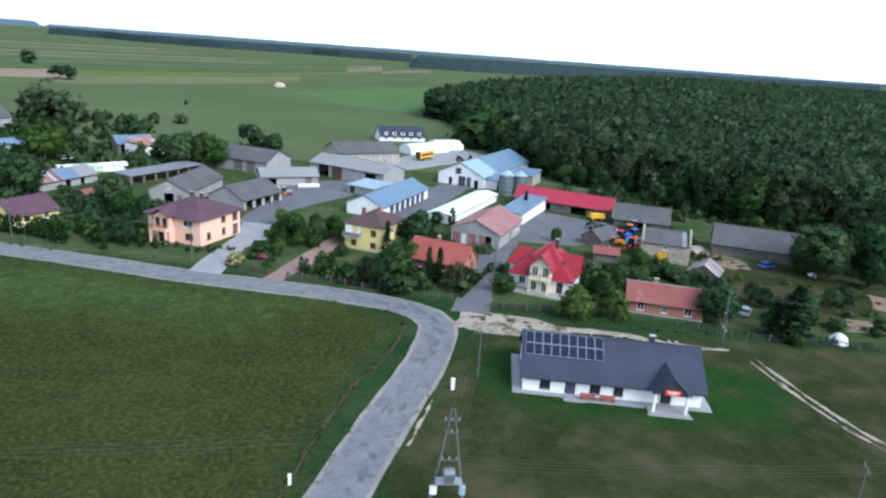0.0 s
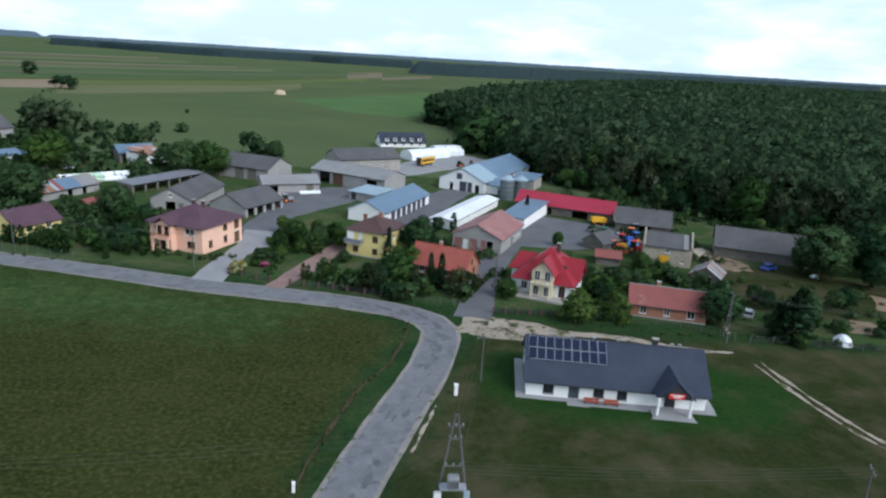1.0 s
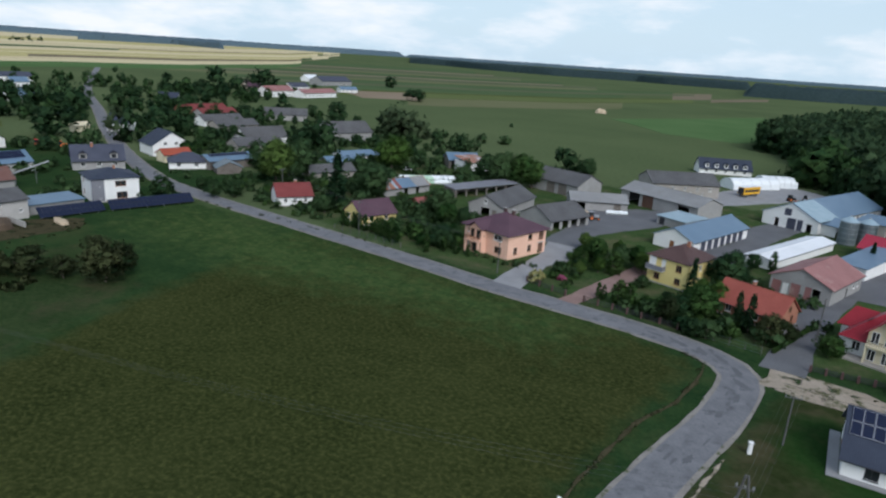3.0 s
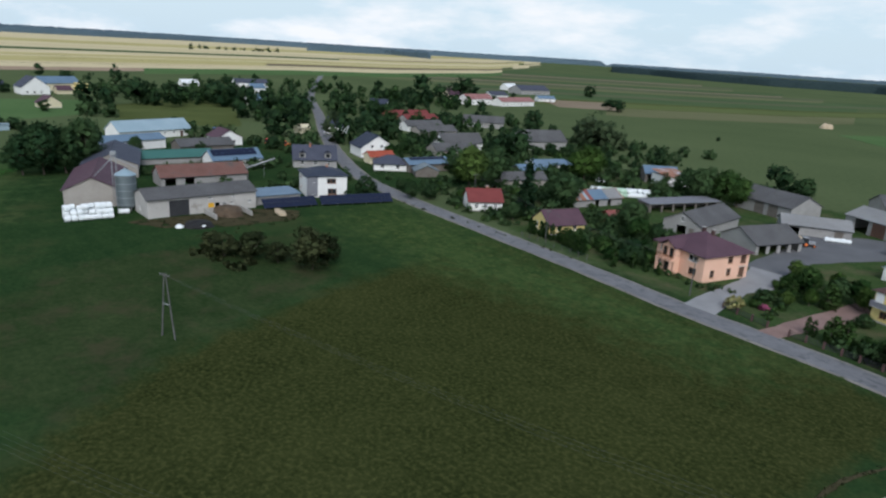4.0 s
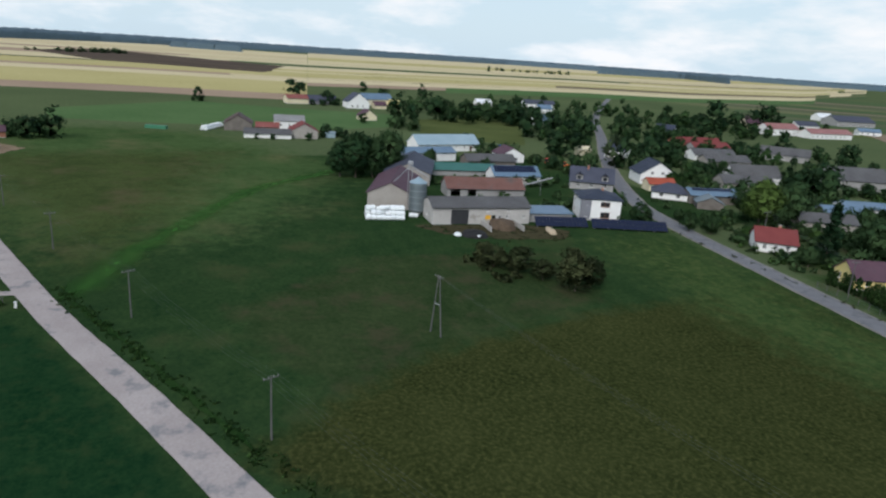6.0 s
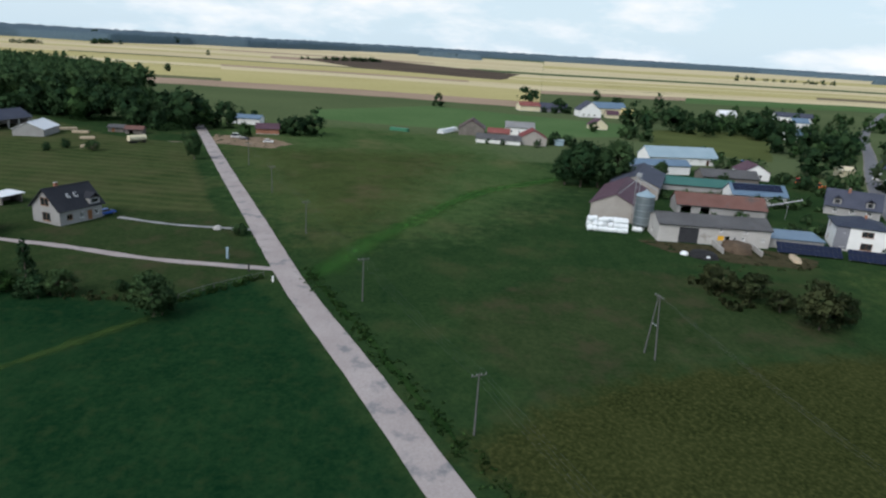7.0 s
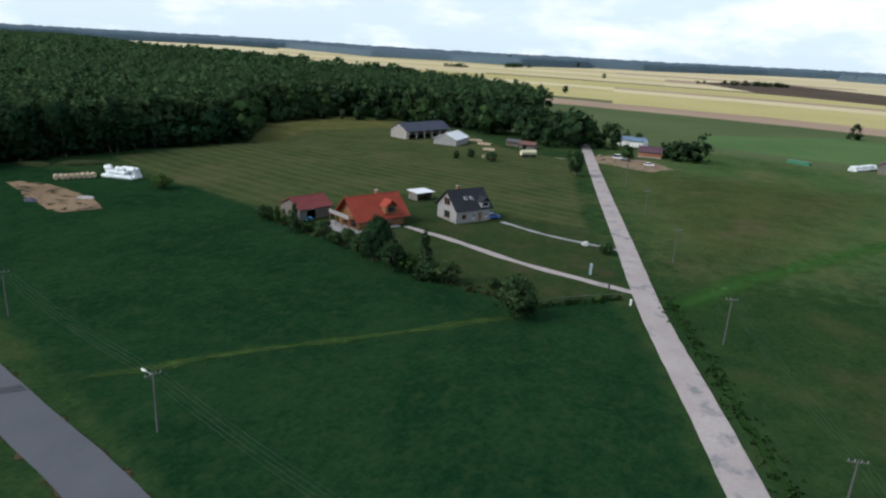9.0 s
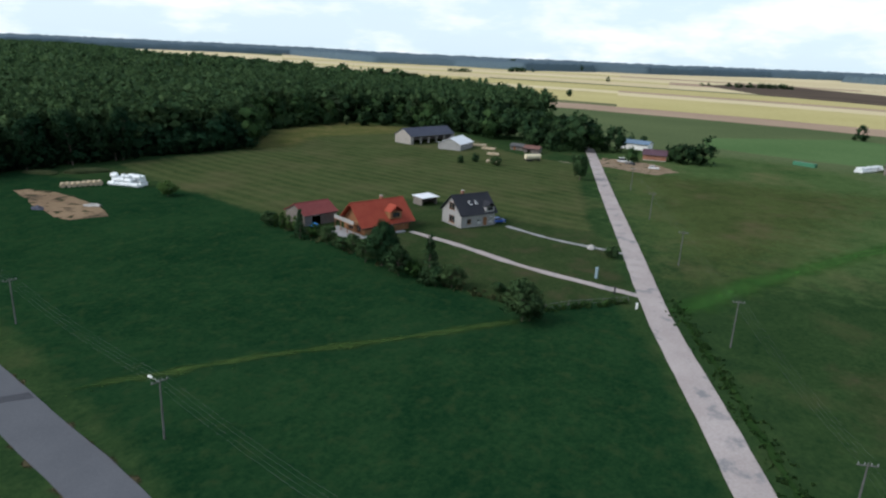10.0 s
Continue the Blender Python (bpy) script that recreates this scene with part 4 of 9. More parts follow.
def leaf_cloud(rng, centres, radii, per, size, flat=0.75, core=0.66, thin=1):
    """Dense twig clumps with small leaves on their outer sides: vertices, faces and soft normals."""
    k = len(centres)
    radii = np.asarray(radii)
    middle = centres.mean(0)
    spread = np.abs(centres - middle).max(0) + 1e-6
    own = np.repeat(np.arange(k), per)
    out = (centres - middle) / spread
    d = out[own] * 0.55 + rng.normal(0, 0.8, (k * per, 3))
    d /= np.linalg.norm(d, axis=1)[:, None] + 1e-9
    c = centres[own] + d * radii[own][:, None] * rng.uniform(0.45, 1.12, (k * per, 1)) * np.array((1, 1, flat))
    a = rng.normal(0, 1, (len(c), 3))
    a /= np.linalg.norm(a, axis=1)[:, None]
    b = np.cross(a, rng.normal(0, 1, (len(c), 3)))
    b /= np.linalg.norm(b, axis=1)[:, None]
    s = size * rng.uniform(0.55, 1.35, (len(c), 1))
    v = np.stack([c + a * s, c - a * s * 0.5 + b * s * 0.87, c - a * s * 0.5 - b * s * 0.87], 1).reshape(-1, 3)
    f = np.arange(len(v)).reshape(-1, 3)
    kept = np.arange(0, k, thin)
    lump = OCTA[None] * (radii[kept][:, None, None] * core * rng.uniform(0.6, 1.05, (len(kept), 6, 1))) * np.array((1, 1, flat))
    lumps = (middle + (centres[kept] - middle) * 0.93)[:, None] + lump
    lumps = lumps.reshape(-1, 3)
    lump_faces = (OCTA_FACES[None] + 6 * np.arange(len(kept))[:, None, None]).reshape(-1, 3) + len(v)
    clump = np.concatenate([np.repeat(own, 3), np.repeat(kept, 6)])
    leaf_tilt = np.concatenate([np.repeat(rng.normal(0, 0.36, (len(c), 3)), 3, 0), rng.normal(0, 0.12, (len(kept) * 6, 3))])
    v, f = np.concatenate([v, lumps]), np.concatenate([f, lump_faces])
    n = out[clump] * 0.85 + (v - centres[clump]) / radii[clump][:, None] * 0.20 + leaf_tilt + np.array((0, 0, 0.26))
    n /= np.linalg.norm(n, axis=1)[:, None] + 1e-9
    return v, f, n


def crown_points(rng, n, shape, h, base, width):
    """Clump centres for a crown of height h that starts at base, in one of a few habits."""
    u = rng.normal(0, 1, (n, 3))
    u /= np.linalg.norm(u, axis=1)[:, None]
    rad = rng.uniform(0.25, 1.0, n) ** 0.45
    z = 0.5 + 0.5 * u[:, 2] * rad
    if shape == "cone":
        z = rng.uniform(0, 1, n) ** 1.35
        k = (1 - z) * (0.85 + 0.15 * np.sin(z * 40)) + 0.03
        ang = rng.uniform(0, 2 * math.pi, n)
        r = k * rng.uniform(0.45, 1.0, n)
        x, y = r * np.cos(ang), r * np.sin(ang)
    elif shape == "column":
        z = rng.uniform(0, 1, n)
        k = np.sin(np.clip(z * 0.9 + 0.12, 0, 1) * math.pi) ** 0.55
        ang = rng.uniform(0, 2 * math.pi, n)
        r = k * rng.uniform(0.5, 1.0, n)
        x, y = r * np.cos(ang), r * np.sin(ang)
    else:
        lobes = rng.normal(0, 1, (7, 3)) * np.array((1, 1, 0.7))
        lobes /= np.linalg.norm(lobes, axis=1)[:, None]
        swell = 0.66 + 0.36 * np.clip((u @ lobes.T).max(1), 0, 1) ** 5
        rad = rng.uniform(0.42, 1.0, n) ** 0.5 * swell
        belly = 1.06 - 0.22 * u[:, 2]
        x, y = u[:, 0] * rad * belly, u[:, 1] * rad * belly
        z = np.clip(0.5 + 0.52 * u[:, 2] * rad, 0, 1.05)
        if shape == "drooping":
            z = np.clip(z - 0.35 * (x * x + y * y), -0.25, 1)
    return np.stack([x * width, y * width, base + z * (h - base)], 1)


def trunk_mesh(name, rng, h, base, width, r, shape, material):
    bm = bmesh.new()
    top = h * (0.93 if shape in ("cone", "column") else 0.7)
    bend = rng.uniform(-0.03, 0.03, 2) * h
    mid = (bend[0], bend[1], base + 0.2 * (top - base))
    tube(bm, (0, 0, -0.2), mid, r * 1.15, r * 0.8, 7)
    tube(bm, mid, (bend[0] * 1.6, bend[1] * 1.6, top), r * 0.8, r * 0.15, 6)
    if shape not in ("cone", "column"):
        for i in range(6):
            a = i * 1.05 + rng.uniform(-0.4, 0.4)
            z0 = base + (top - base) * (0.1 + 0.1 * i)
            tube(bm, (bend[0], bend[1], z0), (math.cos(a) * width * 0.65, math.sin(a) * width * 0.65, z0 + (h - z0) * 0.5), r * 0.42, r * 0.1, 5)
    bmesh.ops.recalc_face_normals(bm, faces=bm.faces)
    me = bpy.data.meshes.new(name)
    bm.to_mesh(me)
    bm.free()
    me.materials.append(M[material])
    return me


SPECIES = {}


def species(key, h, base, width, shape, clumps, per, rc, size, leaf, bark="bark", r=0.22, variants=3, seed=1):
    SPECIES[key] = (h, [])
    for k in range(variants):
        rng = np.random.default_rng(seed * 100 + k)
        c = crown_points(rng, clumps, shape, h, base, width)
        v, f, n = leaf_cloud(rng, c, rc * rng.uniform(0.7, 1.2, len(c)), int(per * 0.6), size * 1.08, core=0.95, thin=2)
        SPECIES[key][1].append((mesh_from("crown", v, f, leaf, n), trunk_mesh("trunk", rng, h, base, width, r, shape, bark)))


species("broadleaf", 10, 0.9, 3.9, "round", 200, 28, 1.18, 0.21, "leaf", seed=1)
species("light", 10, 0.8, 3.9, "round", 200, 28, 1.18, 0.21, "leaf_light", seed=2)
species("dark", 10, 0.7, 3.9, "round", 200, 28, 1.18, 0.21, "leaf_dark", seed=3)
species("birch", 10, 1.2, 2.6, "round", 130, 28, 0.8, 0.22, "leaf_grey", "pale_bark", 0.13, seed=4)
species("willow", 6, 0.3, 3.0, "drooping", 170, 30, 0.5, 0.14, "leaf_light", seed=5)
species("spruce", 12, 0.6, 2.5, "cone", 130, 24, 0.7, 0.24, "needle", r=0.18, seed=6)
species("thuja", 4, 0.1, 0.72, "column", 70, 22, 0.32, 0.12, "leaf", r=0.07, seed=7)
species("bush", 3, 0.1, 1.9, "round", 80, 30, 0.55, 0.13, "leaf", r=0.07, seed=8)
species("olive_bush", 3, 0.1, 1.9, "round", 80, 30, 0.55, 0.13, "leaf_olive", r=0.07, seed=9)
species("dark_bush", 3, 0.1, 1.9, "round", 80, 30, 0.55, 0.13, "leaf_dark", r=0.07, seed=10)
species("tall_bush", 8, 0.1, 2.9, "round", 130, 32, 0.8, 0.17, "leaf_dark", r=0.12, seed=20)
species("tall_olive", 8, 0.1, 2.9, "round", 130, 32, 0.8, 0.17, "leaf_olive", r=0.12, seed=22)
species("pink_bush", 1.6, 0.1, 1.1, "round", 40, 24, 0.4, 0.12, "flower_pink", r=0.05, variants=1, seed=11)
species("cream_bush", 2.4, 0.1, 1.9, "round", 60, 26, 0.5, 0.14, "flower_cream", r=0.06, variants=1, seed=12)
species("mass", 16, 0.2, 5.4, "round", 260, 30, 1.5, 0.26, "leaf_dark", r=0.3, variants=2, seed=23)
species("pine_tall", 18, 3.6, 3.1, "round", 120, 26, 1.0, 0.30, "pine", r=0.24, seed=13)
# pine with darker needles, the forest edge's shade put into its colour
species("shaded_pine", 18, 0.8, 3.2, "round", 170, 26, 1.0, 0.28, "needle", r=0.24, seed=15)
species("bare", 17, 3, 2.8, "round", 34, 12, 0.7, 0.2, "leaf_olive", "pale_bark", 0.42, variants=2, seed=14)
TREE_LABELS = {
    "shaded_pine": ("tall dark pine at the forest edge, green to the ground", "tree"),
    "mass": ("tall dense dark tree with foliage down to the ground", "tree"),
    "tall_bush": ("tall dense dark green bush in the meadow", "bush"), "tall_olive": ("tall olive-brown bush in the meadow", "bush"),
    "broadleaf": ("leafy green broadleaf tree beside the houses", "tree"), "light": ("bright green young broadleaf tree", "tree"),
    "dark": ("dense dark green broadleaf tree", "tree"), "birch": ("slender olive-green birch with a pale trunk", "tree"),
    "willow": ("low weeping willow with light drooping foliage", "tree"), "spruce": ("dark green conical spruce tree", "tree"),
    "thuja": ("narrow clipped green thuja column", "shrub"), "bush": ("rounded green garden bush", "bush"),
    "olive_bush": ("scrubby olive-brown bush in the grass", "bush"), "dark_bush": ("dense dark green hedge bush", "bush"),
    "pink_bush": ("low shrub covered in pink flowers", "bush"), "cream_bush": ("wide shrub with cream-yellow flowers", "bush"),
    "pine_tall": ("tall pine tree at the edge of the wood", "tree"), "bare": ("tall thin half-bare tree with pale branches", "tree")}
plant_rng = random.Random(5)


FAR_PLANTS = []


def plant(key, x, y, h, wide=1.0, group=""):
    if math.hypot(x, y) > 262:
        FAR_PLANTS.append((key, x, y, h, wide))
        return None
    if h > 4.3 and "bush" in key and key != "cream_bush":
        key = "tall_olive" if key == "olive_bush" else "tall_bush"
    h0, kinds = SPECIES[key]
    crown, trunk = plant_rng.choice(kinds)
    name = "bush" if "bush" in key else "thuja" if key == "thuja" else "tree"
    ob = new(name)
    s = h / h0
    ob.matrix_basis = pose(x, y, 0, 0, 0, plant_rng.uniform(0, 360)) @ Matrix.Diagonal((s * wide, s * wide, s, 1))
    tagged(ob, *TREE_LABELS[key], group)
    part("trunk", trunk, "bark", ob)
    part("crown", crown, "leaf", ob)
    return ob


def wood(name, spots, heights, widths, detail, material, label, seed, base=0.42, shape="round", tuft=0.42, thin=1):
    """Many trees in one mesh. spots: rows of x, y, z."""
    rng = np.random.default_rng(seed)
    clumps, per, size = detail
    aspect = float(np.mean(heights) / np.mean(widths))
    kinds = []
    for k in range(8):
        c = crown_points(rng, clumps, "cone" if k == 0 and shape == "round" and base > 0.3 else shape, 1.0, base - 0.06 * (k % 4), 1.0)
        v, f, nm = leaf_cloud(rng, c * np.array((1, 1, aspect)), tuft * rng.uniform(0.75, 1.2, len(c)), per, size, 0.85, core=1.0, thin=thin)
        v[:, 2] /= aspect
        kinds.append((v, f, nm))
    vs, fs, ns, n = [], [], [], 0
    for (x, y, z), h, w in zip(spots, heights, widths):
        v, f, nm = kinds[rng.integers(0, 8)]
        a = rng.uniform(0, 2 * math.pi)
        ns.append(np.stack([nm[:, 0] * math.cos(a) - nm[:, 1] * math.sin(a), nm[:, 0] * math.sin(a) + nm[:, 1] * math.cos(a), nm[:, 2]], 1))
        ca, sa = math.cos(a) * w, math.sin(a) * w
        vs.append(np.stack([v[:, 0] * ca - v[:, 1] * sa + x, v[:, 0] * sa + v[:, 1] * ca + y, v[:, 2] * h + z], 1))
        fs.append(f + n)
        n += len(v)
    ob = part(name, mesh_from(name, np.concatenate(vs), np.concatenate(fs), material, np.concatenate(ns)), material)
    return tagged(ob, label, "woods", kind="stuff")


def fill(poly, spacing, seed, keep=lambda x, y: True):
    rng = random.Random(seed)
    xs, ys = [p[0] for p in poly], [p[1] for p in poly]
    out = []
    y = min(ys)
    while y < max(ys):
        x = min(xs)
        while x < max(xs):
            px, py = x + rng.uniform(-0.45, 0.45) * spacing, y + rng.uniform(-0.45, 0.45) * spacing
            if keep(px, py) and inside_poly(px, py, poly):
                out.append((px, py, 0.0))
            x += spacing
        y += spacing
    return out


def forest(name, poly, seed, near, mid, label, material, height, seen):
    for tag, lo, hi, spacing, detail, wid in (("near", 0, near, 5.0, (30, 11, 0.15), 3.7), ("mid", near, mid, 6.6, (16, 7, 0.18), 5.3), ("far", mid, 2600, 12.5, (5, 3, 0.34), 9.0)):
        spots = fill(poly, spacing, seed, lambda x, y: lo <= math.hypot(x, y) < hi and seen(x, y))
        if not spots:
            continue
        rng = np.random.default_rng(seed)
        h = height * rng.uniform(0.80, 1.08, len(spots))
        w = wid * rng.uniform(0.75, 1.25, len(spots))
        wood("forest", spots, h, w, detail, material, label, seed + lo, base=0.36 if tag == "near" else 0.50, tuft=0.48, thin=2 if tag == "near" else 3)


EDGE_NORTH = [(-10, 430), (10, 415), (22, 330), (34, 262), (42, 240), (66, 222), (80, 200), (94, 186), (104, 165), (106, 146), (118, 136), (150, 118), (330, 60), (1200, 800), (1500, 1900), (700, 1900), (353, 1335), (197, 1086), (101, 819), (32, 652), (4, 509)]
forest("forest", EDGE_NORTH, 21, 270, 620, "dense dark green pine and mixed forest behind the village", "pine", 17, lambda x, y: x < 0.78 * y + 25)
EDGE_WEST = [(-60, -222), (-112, -224), (-160, -219), (-196, -209), (-214, -222), (-240, -246), (-254, -258), (-314, -250), (-332, -222), (-330, -180), (-345, -160), (-400, -150), (-440, -165), (-526, -258), (-567, -372), (-655, -512), (-711, -652), (-770, -790), (-800, -1050), (-1200, -1900), (-700, -1900)]
forest("forest", EDGE_WEST, 31, 330, 640, "dense dark mixed forest round the far meadow", "west_wood", 20, lambda x, y: x < 0.30 * y + 60)


# ---- buildings ----
FOOTPRINTS = []


def clear(x, y, margin=1.5):
    """Whether a spot is free of buildings, drives and roads."""
    for hx, hy, rz, L, D in FOOTPRINTS:
        a = radians(-rz)
        dx, dy = x - hx, y - hy
        u, v = dx * math.cos(a) - dy * math.sin(a), dx * math.sin(a) + dy * math.cos(a)
        if abs(u) < L / 2 + margin and abs(v) < D / 2 + margin:
            return False
    for road in (MAIN_ROAD, SOUTH_ROAD, GRAVEL_ROAD):
        for (ax, ay), (bx, by) in zip(road, road[1:]):
            t = max(0, min(1, ((x - ax) * (bx - ax) + (y - ay) * (by - ay)) / ((bx - ax) ** 2 + (by - ay) ** 2)))
            if math.hypot(ax + (bx - ax) * t - x, ay + (by - ay) * t - y) < 5 + margin:
                return False
    return True


class House:
    def __init__(self, x, y, rz, L, D, eave, ridge, along="L", label="", category="house", name="house", group=""):
        self.L, self.D, self.e, self.r, self.along = L, D, eave, ridge, along
        self.ob = thing(name, x, y, rz, label, category, group)
        FOOTPRINTS.append((x, y, rz, L, D))

    def face(self, side):
        """Left corner, direction and inward direction of a wall, seen from outside."""
        L, D = self.L / 2, self.D / 2
        return {"F": ((-L, -D), (1, 0), (0, 1)), "B": ((L, D), (-1, 0), (0, -1)), "R": ((L, -D), (0, 1), (-1, 0)), "L": ((-L, D), (0, -1), (1, 0))}[side]

    def on(self, side, u, d, z):
        (ox, oy), (ux, uy), (nx, ny) = self.face(side)
        return (ox + ux * u + nx * d, oy + uy * u + ny * d, z)

    def block(self, bm, side, u0, u1, d0, d1, z0, z1):
        a, b = self.on(side, u0, d0, z0), self.on(side, u1, d1, z1)
        box(bm, min(a[0], b[0]), max(a[0], b[0]), min(a[1], b[1]), max(a[1], b[1]), z0, z1)

    def walls(self, material, openings=None, plinth="concrete", thick=0.3, skip=""):
        """Four walls with real openings; openings: side -> rows of (kind, along, sill, width, height)."""
        openings = openings or {}
        bm = bmesh.new()
        for side in "FBRL":
            if side in skip:
                continue
            W = self.L if side in "FB" else self.D
            i0, i1 = (0, W) if side in "FB" else (thick, W - thick)
            cuts = [(u - w / 2, u + w / 2, s, s + h) for k, u, s, w, h in openings.get(side, ()) if s + h <= self.e + 0.01]
            us = sorted({i0, i1, *[c for q in cuts for c in q[:2]]})
            for u0, u1 in zip(us, us[1:]):
                if u1 - u0 < 0.01:
                    continue
                m = (u0 + u1) / 2
                spans, z = [], 0.0
                for c in sorted((q for q in cuts if q[0] < m < q[1]), key=lambda q: q[2]):
                    if c[2] > z + 0.01:
                        spans.append((z, c[2]))
                    z = c[3]
                if z < self.e - 0.01:
                    spans.append((z, self.e))
                for z0, z1 in spans:
                    self.block(bm, side, u0, u1, 0, thick, z0, z1)
            if self.r > self.e + 0.05 and self.kind == "gable" and (side in "RL") == (self.along == "L"):
                tri = [self.on(side, 0, 0, self.e), self.on(side, W, 0, self.e), self.on(side, W / 2, 0, self.r - 0.08)]
                back = [self.on(side, 0, thick, self.e), self.on(side, W, thick, self.e), self.on(side, W / 2, thick, self.r - 0.08)]
                a, b = [bm.verts.new(p) for p in tri], [bm.verts.new(p) for p in back]
                bm.faces.new(a)
                bm.faces.new(b[::-1])
                for i in range(3):
                    j = (i + 1) % 3
                    bm.faces.new((a[i], b[i], b[j], a[j]))
        part("wall", bm, material, self.ob)
        if plinth:
            bm = boxes((-self.L / 2 - 0.05, self.L / 2 + 0.05, -self.D / 2 - 0.05, -self.D / 2 + 0.1, -0.1, 0.25), (-self.L / 2 - 0.05, self.L / 2 + 0.05, self.D / 2 - 0.1, self.D / 2 + 0.05, -0.1, 0.25),
                       (-self.L / 2 - 0.05, -self.L / 2 + 0.1, -self.D / 2 + 0.1, self.D / 2 - 0.1, -0.1, 0.25), (self.L / 2 - 0.1, self.L / 2 + 0.05, -self.D / 2 + 0.1, self.D / 2 - 0.1, -0.1, 0.25))
            if not any(s < 0.2 for rows in openings.values() for _, _, s, _, _ in rows):
                part("plinth", bm, plinth, self.ob)
            else:
                bm.free()
        for side, rows in openings.items():
            for row in rows:
                self.fit(side, *row)

    def fit(self, side, kind, u, s, w, h):
        proud = s + h > self.e + 0.01
        d0 = -0.06 if proud else 0.08
        if kind.startswith("win"):
            frame_mat = {"winbrown": "brown_wood", "windark": "dark_metal"}.get(kind, "white_paint")
            bm = bmesh.new()
            f = 0.09
            for a in ((u - w / 2, u - w / 2 + f, s, s + h), (u + w / 2 - f, u + w / 2, s, s + h), (u - w / 2 + f, u + w / 2 - f, s, s + f), (u - w / 2 + f, u + w / 2 - f, s + h - f, s + h), (u - f / 2, u + f / 2, s + f, s + h - f)):
                self.block(bm, side, a[0], a[1], d0, d0 + 0.08, a[2], a[3])
            win = part("window", bm, frame_mat, self.ob)
            bm = bmesh.new()
            self.block(bm, side, u - w / 2 + f, u + w / 2 - f, d0 + 0.03, d0 + 0.05, s + f, s + h - f)
            part("pane", bm, "shade_glass", win)
            bm = bmesh.new()
            self.block(bm, side, u - w / 2 - 0.08, u + w / 2 + 0.08, -0.12, d0, s - 0.06, s - 0.004)
            part("sill", bm, frame_mat, win)
        elif kind == "hole":
            bm = bmesh.new()
            self.block(bm, side, u - w / 2 - 0.1, u + w / 2 + 0.1, -0.04, 0.0, s + h, s + h + 0.18)
            part("lintel", bm, "concrete", self.ob)
        else:
            mat = {"door": "brown_wood", "gate": "dark_metal", "glassdoor": "slate_tile", "redgate": "faded_red", "greygate": "slate_tile", "yellowgate": "yellow_paint", "whitedoor": "white_paint", "woodgate": "old_wood", "rustgate": "rust_brown"}[kind]
            bm = bmesh.new()
            self.block(bm, side, u - w / 2 + 0.02, u + w / 2 - 0.02, d0, d0 + 0.06, s + 0.02, s + h - 0.02)
            for i in range(1, max(2, int(w / 0.9))):
                uu = u - w / 2 + w * i / max(2, int(w / 0.9))
                self.block(bm, side, uu - 0.03, uu + 0.03, d0 - 0.025, d0 - 0.002, s + 0.05, s + h - 0.05)
            door = part("door" if w < 1.6 else "gate", bm, mat, self.ob)
            bm = bmesh.new()
            self.block(bm, side, u + w / 2 - 0.2, u + w / 2 - 0.08, d0 - 0.08, d0 - 0.03, s + 1.0, s + 1.06)
            part("handle", bm, "steel", door)

    kind = "gable"

    def roof(self, material, kind="gable", over=0.5, end=0.35, thick=0.14, chimneys=(), chimney_mat="brick", gutters=True, cap=None):
        self.kind = kind
        L, D = (self.L, self.D) if self.along == "L" else (self.D, self.L)
        holder_rot = 0 if self.along == "L" else 90
        e, r = self.e, self.r
        s = (r - e) / (D / 2)
        ex, ey, le = L / 2 + end, D / 2 + over, e - s * over
        bm = bmesh.new()
        if kind == "gable":
            slab(bm, [(-ex, -ey, le), (ex, -ey, le), (ex, 0, r), (-ex, 0, r)], thick)
            slab(bm, [(ex, ey, le), (-ex, ey, le), (-ex, 0, r), (ex, 0, r)], thick)
            ridge = (-ex, ex)
        elif kind == "hip":
            ex = L / 2 + over
            h = max(L / 2 - D / 2, 0.4)
            slab(bm, [(-ex, -ey, le), (ex, -ey, le), (h, 0, r), (-h, 0, r)], thick)
            slab(bm, [(ex, ey, le), (-ex, ey, le), (-h, 0, r), (h, 0, r)], thick)
            slab(bm, [(ex, -ey, le), (ex, ey, le), (h, 0, r)], thick)
            slab(bm, [(-ex, ey, le), (-ex, -ey, le), (-h, 0, r)], thick)
            ridge = (-h, h)
        elif kind == "mono":
            slab(bm, [(-ex, -ey, e + 0.02), (ex, -ey, e + 0.02), (ex, ey, r), (-ex, ey, r)], thick)
            ridge = None
        else:
            slab(bm, [(-ex, -ey, e + 0.16), (ex, -ey, e + 0.16), (ex, ey, e + 0.20), (-ex, ey, e + 0.20)], thick)
            ridge = None
        for v in bm.verts:
            v.co.z += 0.10
        ob = part("roof", bm, material, self.ob)
        ob.matrix_basis = pose(0, 0, 0, 0, 0, holder_rot)
        if ridge:
            bm = bmesh.new()
            tube(bm, (ridge[0] - 0.03, 0, r + 0.08), (ridge[1] + 0.03, 0, r + 0.08), 0.12, sides=6)
            part("ridge_cap", bm, cap or material, ob)
        if gutters and kind in ("gable", "hip"):
            for sy in (-1, 1):
                bm = bmesh.new()
                tube(bm, (-ex, sy * (ey + 0.06), le + 0.02), (ex, sy * (ey + 0.06), le + 0.02), 0.07, sides=6)
                part("gutter", bm, "dark_metal", ob)
        for cx, cy in chimneys:
            top = r + 0.75
            ch = part("chimney", boxes((cx - 0.35, cx + 0.35, cy - 0.25, cy + 0.25, e, top)), chimney_mat, self.ob)
            part("chimney_cap", boxes((cx - 0.42, cx + 0.42, cy - 0.32, cy + 0.32, top, top + 0.1)), "concrete", ch)
        return ob


